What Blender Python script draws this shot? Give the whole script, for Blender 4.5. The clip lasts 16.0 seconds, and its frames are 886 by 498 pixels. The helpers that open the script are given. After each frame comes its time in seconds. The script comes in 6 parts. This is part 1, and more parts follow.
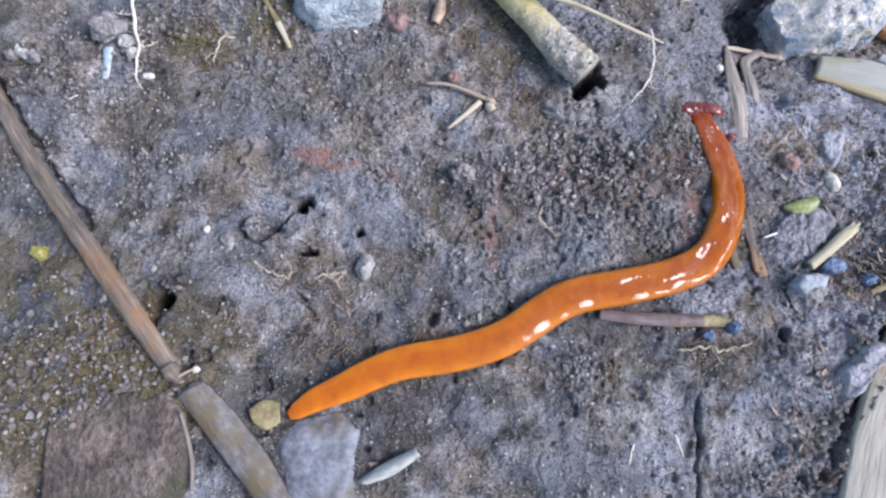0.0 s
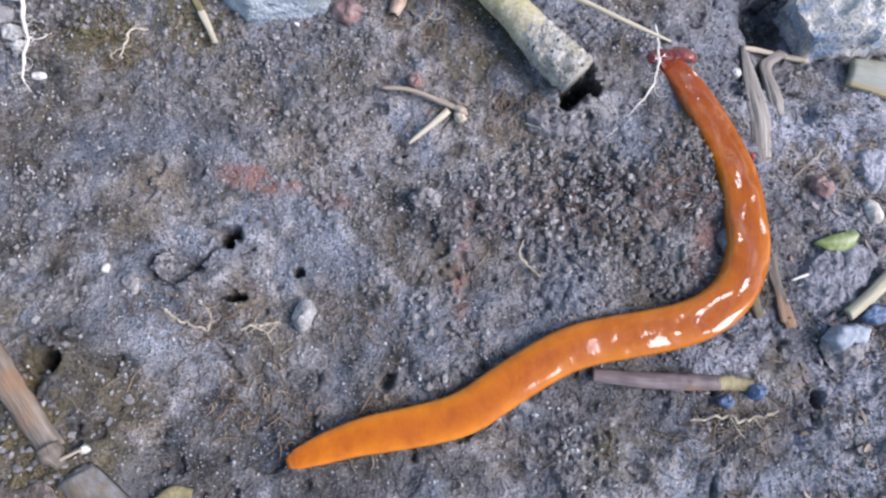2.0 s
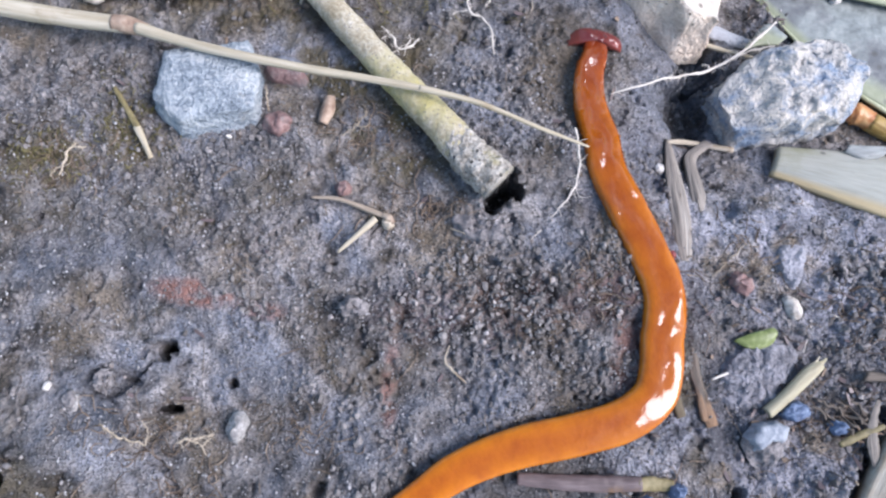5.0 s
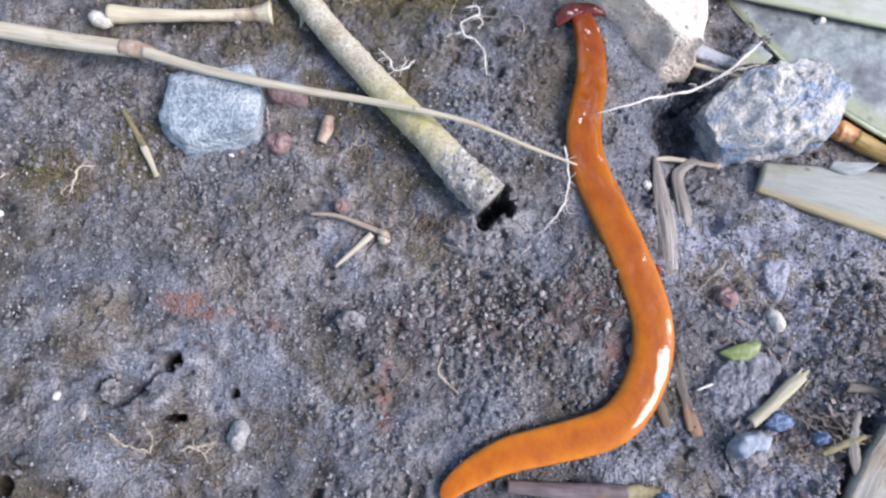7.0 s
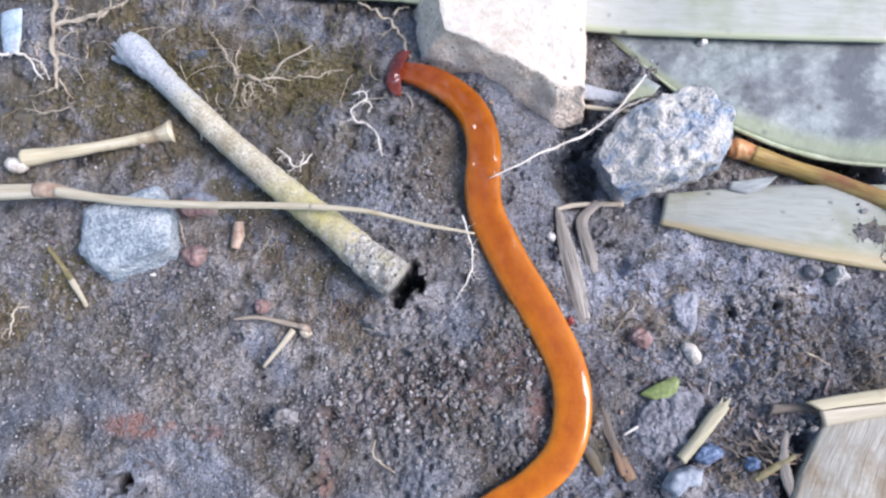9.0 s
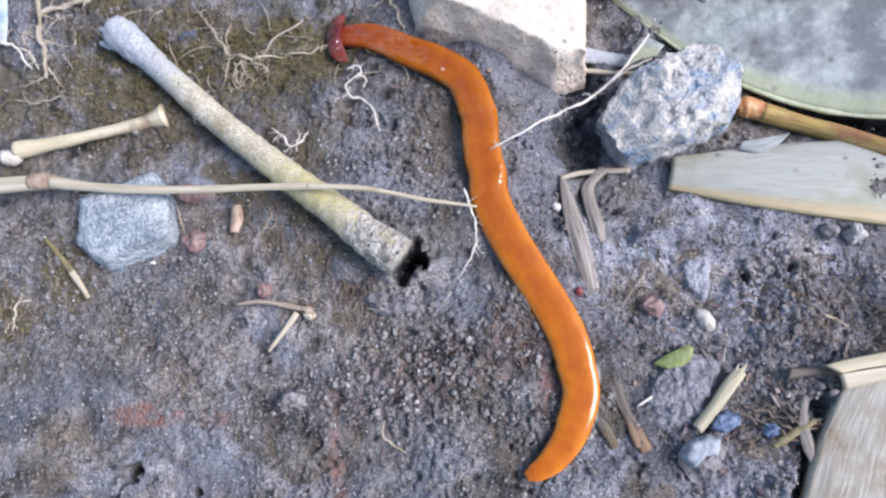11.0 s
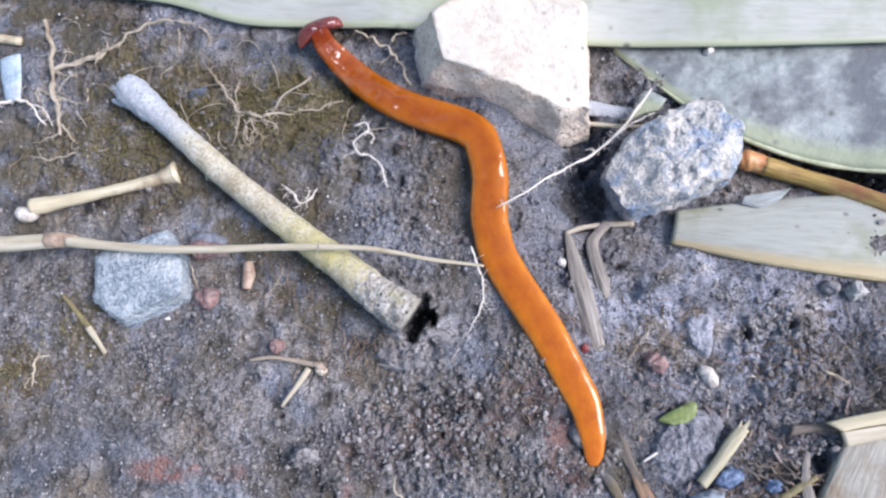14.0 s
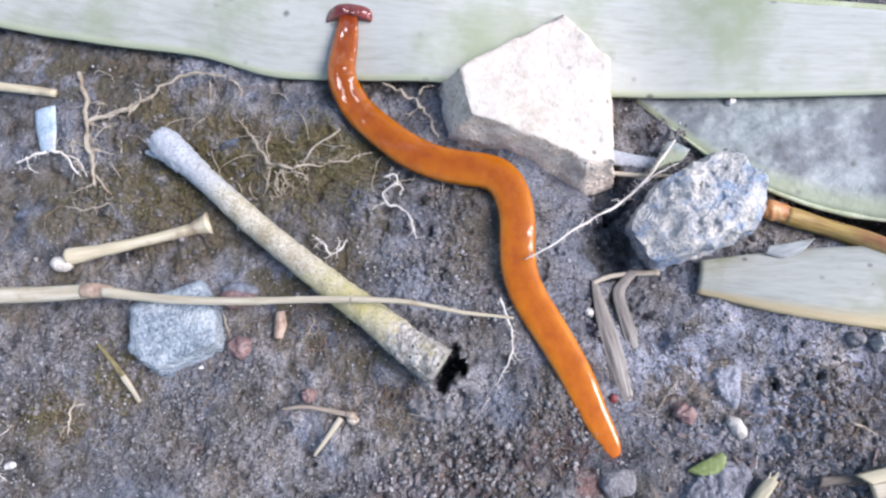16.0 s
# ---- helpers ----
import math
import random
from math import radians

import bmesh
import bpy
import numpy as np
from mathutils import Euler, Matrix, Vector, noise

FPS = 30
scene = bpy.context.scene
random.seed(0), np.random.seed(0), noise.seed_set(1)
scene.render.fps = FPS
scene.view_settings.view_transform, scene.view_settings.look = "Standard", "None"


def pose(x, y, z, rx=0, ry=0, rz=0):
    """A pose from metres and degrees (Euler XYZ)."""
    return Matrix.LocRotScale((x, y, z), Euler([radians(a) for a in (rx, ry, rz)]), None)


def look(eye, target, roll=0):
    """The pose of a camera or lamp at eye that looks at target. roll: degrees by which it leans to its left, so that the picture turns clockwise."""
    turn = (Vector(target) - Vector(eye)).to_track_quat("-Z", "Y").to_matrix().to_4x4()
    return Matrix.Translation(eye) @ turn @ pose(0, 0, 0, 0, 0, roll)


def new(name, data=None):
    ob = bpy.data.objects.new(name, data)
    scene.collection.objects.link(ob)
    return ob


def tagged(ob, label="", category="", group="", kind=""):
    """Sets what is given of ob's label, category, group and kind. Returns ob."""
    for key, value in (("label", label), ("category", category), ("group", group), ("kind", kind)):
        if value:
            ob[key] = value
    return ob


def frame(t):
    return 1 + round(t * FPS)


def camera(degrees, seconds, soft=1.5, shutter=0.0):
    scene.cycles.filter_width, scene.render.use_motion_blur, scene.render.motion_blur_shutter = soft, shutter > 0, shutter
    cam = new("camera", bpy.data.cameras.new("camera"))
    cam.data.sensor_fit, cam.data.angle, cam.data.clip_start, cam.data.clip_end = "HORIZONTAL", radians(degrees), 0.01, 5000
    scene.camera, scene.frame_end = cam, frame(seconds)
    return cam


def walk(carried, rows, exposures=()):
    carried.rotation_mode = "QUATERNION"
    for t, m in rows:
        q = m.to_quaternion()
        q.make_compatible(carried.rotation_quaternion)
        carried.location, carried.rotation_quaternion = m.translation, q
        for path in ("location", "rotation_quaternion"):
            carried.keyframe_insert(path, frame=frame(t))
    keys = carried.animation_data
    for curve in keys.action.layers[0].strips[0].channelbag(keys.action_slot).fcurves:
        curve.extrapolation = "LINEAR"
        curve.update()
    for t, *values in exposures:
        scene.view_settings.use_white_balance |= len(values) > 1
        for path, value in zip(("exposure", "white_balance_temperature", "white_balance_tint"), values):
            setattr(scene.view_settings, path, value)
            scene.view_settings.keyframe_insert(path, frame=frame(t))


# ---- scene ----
cam = camera(66.0, 16.0, soft=2.3)
PATH = [
    (0, -0.00029, -0.02549, 0.11513, 12.13, 0.34, 0.09),
    (0.5, 0.00007, -0.02253, 0.10943, 12.06, 0.14, -0.19),
    (1, 0.00040, -0.01928, 0.10404, 12.28, -0.71, 0.02),
    (1.5, 0.00295, -0.01637, 0.09885, 12.06, -0.87, 0.06),
    (2, 0.00318, -0.01455, 0.09478, 11.98, -1.03, -0.04),
    (2.5, 0.00444, -0.01173, 0.09257, 11.70, -1.08, 0.05),
    (3, 0.00433, -0.00917, 0.09448, 12.04, -1.05, -0.22),
    (3.5, 0.00562, -0.00856, 0.09719, 11.98, -0.99, -0.42),
    (4, 0.00843, -0.00806, 0.09827, 11.95, -0.89, -0.53),
    (4.5, 0.01227, -0.00252, 0.10103, 12.46, -0.43, -1.05),
    (4.7, 0.01486, -0.00040, 0.10072, 11.91, -0.07, -1.47),
    (6.8, 0.01775, 0.00067, 0.10507, 12.78, 1.12, -1.37),
    (7, 0.01838, 0.00035, 0.10480, 12.53, 1.16, -1.34),
    (7.5, 0.02091, -0.00394, 0.10358, 12.83, 1.57, -1.80),
    (8, 0.02720, 0.00215, 0.10382, 12.99, 2.21, -3.75),
    (8.5, 0.03501, 0.00786, 0.10770, 13.69, 3.73, -7.85),
    (9, 0.03801, 0.00878, 0.10952, 12.64, 5.45, -10.15),
    (9.5, 0.03637, 0.00776, 0.11060, 11.75, 5.97, -10.70),
    (9.7, 0.03728, 0.00635, 0.10989, 12.04, 6.32, -10.96),
    (11.8, 0.03922, 0.01163, 0.10646, 9.67, 7.05, -12.59),
    (12, 0.03836, 0.01251, 0.10676, 9.55, 7.14, -12.46),
    (12.5, 0.03662, 0.01449, 0.10796, 9.44, 7.32, -12.42),
    (13, 0.03825, 0.01738, 0.11008, 9.89, 7.43, -12.71),
    (13.5, 0.03806, 0.01673, 0.11055, 10.00, 7.25, -12.67),
    (14, 0.04118, 0.01778, 0.11074, 10.10, 7.41, -12.85),
    (14.5, 0.04085, 0.01940, 0.11121, 10.48, 7.41, -12.62),
    (15, 0.04062, 0.01817, 0.11136, 10.41, 7.33, -12.69),
    (15.5, 0.04048, 0.02053, 0.11399, 10.73, 7.69, -12.69),
    (16, 0.03908, 0.02456, 0.11447, 11.01, 7.87, -13.06),
]
walk(cam, [(t, pose(x, y, z, rx, ry, rz)) for t, x, y, z, rx, ry, rz in PATH])

# ---------------------------------------------------------------- light
SUN_UP, SUN_FROM = 45.0, 102.0  # elevation; bearing, clockwise from +y
world = bpy.data.worlds.new("world")
scene.world = world
world.use_nodes = True
sky = world.node_tree.nodes.new("ShaderNodeTexSky")
sky.sky_type, sky.sun_disc = "NISHITA", False
sky.sun_elevation, sky.sun_rotation = radians(SUN_UP), radians(SUN_FROM)
world.node_tree.links.new(sky.outputs[0], world.node_tree.nodes["Background"].inputs[0])
world.node_tree.nodes["Background"].inputs[1].default_value = 0.119
lamp = bpy.data.lights.new("sun", "SUN")
lamp.energy, lamp.angle, lamp.color = 2.4, radians(32), (1.0, 0.955, 1.05)
sun = new("sun", lamp)
b, e = radians(SUN_FROM), radians(SUN_UP)
sun.matrix_world = look((math.sin(b) * math.cos(e), math.cos(b) * math.cos(e), math.sin(e)), (0, 0, 0))
scene.view_settings.exposure = 1.12

# ---------------------------------------------------------------- helpers
MM = 0.001
rng = np.random.default_rng(7)


def ease(t):
    t = np.clip(t, 0, 1)
    return t * t * (3 - 2 * t)


TABLE = rng.random((256, 256))


def value_noise(x, y, cell, seed=0):
    x, y = np.asarray(x) / cell + 37.7 * seed, np.asarray(y) / cell + 91.3 * seed
    i, j = np.floor(x).astype(int), np.floor(y).astype(int)
    u, v = ease(x - i), ease(y - j)
    a, b2 = TABLE[i & 255, j & 255], TABLE[(i + 1) & 255, j & 255]
    c, d = TABLE[i & 255, (j + 1) & 255], TABLE[(i + 1) & 255, (j + 1) & 255]
    return (a * (1 - u) + b2 * u) * (1 - v) + (c * (1 - u) + d * u) * v


def fractal(x, y, cell, seed=0, octaves=4):
    total, weight = 0, 0
    for k in range(octaves):
        total = total + value_noise(x, y, cell / 2**k, seed + k) / 1.8**k
        weight += 1 / 1.8**k
    return total / weight


def granules(x, y, cell, seed=0):
    """Rounded crumbs on a jittered lattice, 0 to 1."""
    rag = 0.3 * cell
    gx = (np.asarray(x) + rag * (value_noise(x, y, 0.45 * cell, seed + 60) - 0.5)) / cell
    gy = (np.asarray(y) + rag * (value_noise(x, y, 0.45 * cell, seed + 61) - 0.5)) / cell
    i, j = np.floor(gx).astype(int), np.floor(gy).astype(int)
    best = np.zeros(np.shape(gx))
    for di in (-1, 0, 1):
        for dj in (-1, 0, 1):
            a, b2 = (i + di + 17 * seed) & 255, (j + dj + 29 * seed) & 255
            px, py = i + di + 0.1 + 0.8 * TABLE[a, b2], j + dj + 0.1 + 0.8 * TABLE[b2, a]
            r = 0.25 + 0.4 * TABLE[(a + 91) & 255, (b2 + 13) & 255]
            d2 = ((gx - px) ** 2 + (gy - py) ** 2) / r**2
            best = np.maximum(best, r * np.sqrt(np.clip(1 - d2, 0, 1)))
    return best


def spline(points, n):
    """n points at even steps along a smooth curve through the points."""
    p = np.array(points, float)
    p = np.vstack([2 * p[0] - p[1], p, 2 * p[-1] - p[-2]])
    out = []
    for a, b2, c, d in zip(p, p[1:], p[2:], p[3:]):
        for t in np.linspace(0, 1, 16, endpoint=False):
            out.append(0.5 * (2 * b2 + (c - a) * t + (2 * a - 5 * b2 + 4 * c - d) * t**2 + (3 * b2 - a - 3 * c + d) * t**3))
    out = np.array(out + [p[-2]])
    s = np.r_[0, np.cumsum(np.linalg.norm(np.diff(out, axis=0), axis=1))]
    at = np.linspace(0, s[-1], n)
    return np.stack([np.interp(at, s, out[:, k]) for k in range(out.shape[1])], 1)


def mesh_of(name, verts, faces, material, uv=None, smooth=True):
    me = bpy.data.meshes.new(name)
    me.from_pydata([tuple(v) for v in verts], [], faces)
    if uv is not None:
        layer = me.uv_layers.new(name="along")
        loops = np.zeros(len(me.loops), int)
        me.loops.foreach_get("vertex_index", loops)
        layer.data.foreach_set("uv", np.asarray(uv, np.float32)[loops].ravel())
    me.polygons.foreach_set("use_smooth", [smooth] * len(me.polygons))
    me.materials.append(material)
    me.update()
    return me


def place(name, verts, faces, material, parent=None, label="", category="", group="", uv=None, smooth=True):
    """One mesh object from millimetres; its origin lies at its foot, or with its parent."""
    v = np.array(verts, float) * MM
    if parent is None:
        foot = np.array([*(v[:, :2].min(0) + v[:, :2].max(0)) / 2, v[:, 2].min()])
    else:
        foot = np.array(parent.location)
    ob = new(name, mesh_of(name, v - foot, faces, material, uv, smooth))
    if parent is None:
        ob.location = foot
    else:
        ob.parent = parent
    return tagged(ob, label, category, group)


def base_at(name, x, y, z, label, category, group=""):
    ob = new(name)
    ob.empty_display_size = 0.002
    ob.location = (x * MM, y * MM, z * MM)
    return tagged(ob, label, category, group)


# ---------------------------------------------------------------- materials
def node_material(name):
    m = bpy.data.materials.new(name)
    m.use_nodes = True
    nodes, links = m.node_tree.nodes, m.node_tree.links
    return m, nodes, links, nodes["Principled BSDF"]


def noise_node(nodes, links, coords, scale, detail=4.0, rough=0.6):
    n = nodes.new("ShaderNodeTexNoise")
    n.inputs["Scale"].default_value, n.inputs["Detail"].default_value, n.inputs["Roughness"].default_value = scale, detail, rough
    links.new(coords, n.inputs["Vector"])
    return n.outputs["Fac"]


def ramp_node(nodes, links, fac, stops):
    r = nodes.new("ShaderNodeValToRGB")
    while len(r.color_ramp.elements) < len(stops):
        r.color_ramp.elements.new(0.5)
    for el, (at, c) in zip(r.color_ramp.elements, stops):
        el.position, el.color = at, (*c, 1) if len(c) == 3 else c
    links.new(fac, r.inputs[0])
    return r.outputs[0]


def mix_node(nodes, links, fac, a, b2, how="MIX"):
    n = nodes.new("ShaderNodeMix")
    n.data_type, n.blend_type = "RGBA", how
    for value, slot in ((fac, n.inputs[0]), (a, n.inputs[6]), (b2, n.inputs[7])):
        if isinstance(value, (int, float)):
            slot.default_value = value
        elif isinstance(value, tuple):
            slot.default_value = (*value, 1)
        else:
            links.new(value, slot)
    return n.outputs[2]


def surface(name, dark, mid, light, coarse=150, fine=1200, roughness=0.75, bump=0.25, stain=None, stain_scale=90, stain_from=0.55, fibre=False, speckle=None, random_tone=0.0, coat=0.0, depth=0.0006, streak=None, edge=None, along=None, speck_gate=0.48):
    """Mottled material in real-world size: two scales of noise, stains, specks, relief. fibre: drawn out along the piece."""
    m, nodes, links, shade = node_material(name)
    tc = nodes.new("ShaderNodeTexCoord")
    coords = tc.outputs["Object"]
    if fibre:
        mp = nodes.new("ShaderNodeMapping")
        mp.inputs["Scale"].default_value = (0.06 if fibre is True else fibre, 1.0, 1.0)
        links.new(tc.outputs["UV"], mp.inputs["Vector"])
        coords = mp.outputs[0]
    if streak is not None:
        mp = nodes.new("ShaderNodeMapping")
        mp.inputs["Rotation"].default_value[2] = radians(streak)
        mp.inputs["Scale"].default_value = (0.32, 1.3, 1.0)
        links.new(coords, mp.inputs["Vector"])
        a = noise_node(nodes, links, mp.outputs[0], coarse, 5)
    else:
        a = noise_node(nodes, links, coords, coarse, 5)
    b2 = noise_node(nodes, links, coords, fine, 3)
    both = nodes.new("ShaderNodeMath")
    both.operation = "MULTIPLY_ADD"
    links.new(b2, both.inputs[0])
    both.inputs[1].default_value = 0.45
    half = nodes.new("ShaderNodeMath")
    half.operation = "MULTIPLY"
    links.new(a, half.inputs[0])
    half.inputs[1].default_value = 0.6
    links.new(half.outputs[0], both.inputs[2])
    colour = ramp_node(nodes, links, both.outputs[0], [(0.36, dark), (0.52, mid), (0.68, light)])
    if stain:
        s = noise_node(nodes, links, tc.outputs["Object"], stain_scale, 5, 0.65)
        mask = ramp_node(nodes, links, s, [(stain_from, (0, 0, 0)), (min(stain_from + 0.14, 1), (1, 1, 1))])
        colour = mix_node(nodes, links, mask, colour, stain)
    if along:
        sp = nodes.new("ShaderNodeSeparateXYZ")
        links.new(tc.outputs["UV"], sp.inputs[0])
        patchy = nodes.new("ShaderNodeMath")
        patchy.operation = "MULTIPLY_ADD"
        links.new(noise_node(nodes, links, tc.outputs["Object"], 120, 4), patchy.inputs[0])
        patchy.inputs[1].default_value = along[2]
        links.new(sp.outputs[0], patchy.inputs[2])
        reach = nodes.new("ShaderNodeMath")
        reach.operation = "MULTIPLY"
        links.new(patchy.outputs[0], reach.inputs[0])
        reach.inputs[1].default_value = 0.5 / (along[1] + 0.5 * along[2])
        mask = ramp_node(nodes, links, reach.outputs[0], [(0.36, (0.85, 0.85, 0.85)), (0.62, (0, 0, 0))])
        colour = mix_node(nodes, links, mask, colour, mix_node(nodes, links, b2, tuple(0.7 * c for c in along[0]), tuple(1.3 * c for c in along[0])))
    if edge:
        sp = nodes.new("ShaderNodeSeparateXYZ")
        links.new(tc.outputs["UV"], sp.inputs[0])
        shift = nodes.new("ShaderNodeMath")
        shift.operation = "MULTIPLY_ADD"
        links.new(a, shift.inputs[0])
        shift.inputs[1].default_value = -1.2 * edge[1]
        links.new(sp.outputs[1], shift.inputs[2])
        wide = nodes.new("ShaderNodeMath")
        wide.operation = "DIVIDE"
        links.new(shift.outputs[0], wide.inputs[0])
        wide.inputs[1].default_value = edge[1]
        mask = ramp_node(nodes, links, wide.outputs[0], [(0.0, (0.85, 0.85, 0.85)), (0.7, (0, 0, 0))])
        colour = mix_node(nodes, links, mask, colour, edge[0])
    if speckle:
        v = nodes.new("ShaderNodeTexVoronoi")
        v.inputs["Scale"].default_value = speckle[1]
        links.new(tc.outputs["Object"], v.inputs["Vector"])
        mask = ramp_node(nodes, links, v.outputs["Distance"], [(speckle[2], (1, 1, 1)), (speckle[2] + 0.12, (0, 0, 0))])
        gate = ramp_node(nodes, links, a, [(speck_gate, (0, 0, 0)), (speck_gate + 0.12, (1, 1, 1))])
        colour = mix_node(nodes, links, mix_node(nodes, links, 1.0, mask, gate, "MULTIPLY"), colour, speckle[0])
    if random_tone:
        info = nodes.new("ShaderNodeNewGeometry" if random_tone < 0 else "ShaderNodeObjectInfo")
        value = info.outputs["Random Per Island" if random_tone < 0 else "Random"]
        k = abs(random_tone)
        tone = ramp_node(nodes, links, value, [(0, (1 - k,) * 3), (1, (1 + k,) * 3)])
        colour = mix_node(nodes, links, 1.0, colour, tone, "MULTIPLY")
    links.new(colour, shade.inputs["Base Color"])
    shade.inputs["Roughness"].default_value = roughness
    shade.inputs["Coat Weight"].default_value = coat
    shade.inputs["Coat Roughness"].default_value = 0.2
    bp = nodes.new("ShaderNodeBump")
    bp.inputs["Strength"].default_value, bp.inputs["Distance"].default_value = bump, depth
    links.new(both.outputs[0], bp.inputs["Height"])
    links.new(bp.outputs[0], shade.inputs["Normal"])
    return m


def soil_material():
    m, nodes, links, shade = node_material("damp_soil")
    tc = nodes.new("ShaderNodeTexCoord")
    at = tc.outputs["Object"]
    big = noise_node(nodes, links, at, 70, 5, 0.6)
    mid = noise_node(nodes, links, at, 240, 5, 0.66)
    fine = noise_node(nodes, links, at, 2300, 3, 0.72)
    # soil tones; the darkest stops paint crevice shade into the bump's lows
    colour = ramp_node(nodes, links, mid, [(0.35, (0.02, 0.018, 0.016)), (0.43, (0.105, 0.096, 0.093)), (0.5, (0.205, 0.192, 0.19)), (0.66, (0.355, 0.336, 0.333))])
    cool = ramp_node(nodes, links, big, [(0.5, (0, 0, 0)), (0.59, (0.62, 0.62, 0.62))])
    colour = mix_node(nodes, links, cool, colour, (0.185, 0.207, 0.255))
    warm = ramp_node(nodes, links, big, [(0.38, (0.8, 0.8, 0.8)), (0.49, (0, 0, 0))])
    colour = mix_node(nodes, links, warm, colour, (0.162, 0.128, 0.088))
    clay = nodes.new("ShaderNodeVertexColor")
    clay.layer_name = "clay"
    colour = mix_node(nodes, links, clay.outputs[0], colour, mix_node(nodes, links, mid, (0.15, 0.153, 0.18), (0.31, 0.318, 0.375)))
    grain = ramp_node(nodes, links, fine, [(0.34, (0.54, 0.53, 0.52)), (0.5, (1, 1, 1)), (0.68, (1.42, 1.41, 1.4))])
    colour = mix_node(nodes, links, 1.0, colour, grain, "MULTIPLY")
    stains_and_shade = nodes.new("ShaderNodeVertexColor")
    stains_and_shade.layer_name = "stains_and_shade"
    # brightness of the soil, with the sheath's painted shade; 0.5 leaves it unchanged
    dry = ramp_node(nodes, links, stains_and_shade.outputs[1], [(0.0, (0.42, 0.42, 0.42)), (0.5, (1, 1, 1)), (1.0, (1.6, 1.6, 1.6))])
    colour = mix_node(nodes, links, 1.0, colour, dry, "MULTIPLY")
    split = nodes.new("ShaderNodeSeparateColor")
    links.new(stains_and_shade.outputs[0], split.inputs[0])
    colour = mix_node(nodes, links, split.outputs[0], colour, (0.27, 0.125, 0.095))
    # moss colour, which also tints the painted shade below the sheath
    colour = mix_node(nodes, links, split.outputs[1], colour, (0.13, 0.102, 0.046))
    # near-black that paints the shade down in the holes
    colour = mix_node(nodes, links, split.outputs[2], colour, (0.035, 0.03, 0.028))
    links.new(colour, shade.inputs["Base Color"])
    wet = ramp_node(nodes, links, big, [(0.35, (0.62, 0.62, 0.62)), (0.65, (0.42, 0.42, 0.42))])
    links.new(wet, shade.inputs["Roughness"])
    bp = nodes.new("ShaderNodeBump")
    bp.inputs["Strength"].default_value, bp.inputs["Distance"].default_value = 0.8, 0.0010
    links.new(fine, bp.inputs["Height"])
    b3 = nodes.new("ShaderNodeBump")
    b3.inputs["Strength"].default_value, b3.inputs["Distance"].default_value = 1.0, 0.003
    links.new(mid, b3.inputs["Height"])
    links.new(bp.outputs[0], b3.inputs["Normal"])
    links.new(b3.outputs[0], shade.inputs["Normal"])
    return m


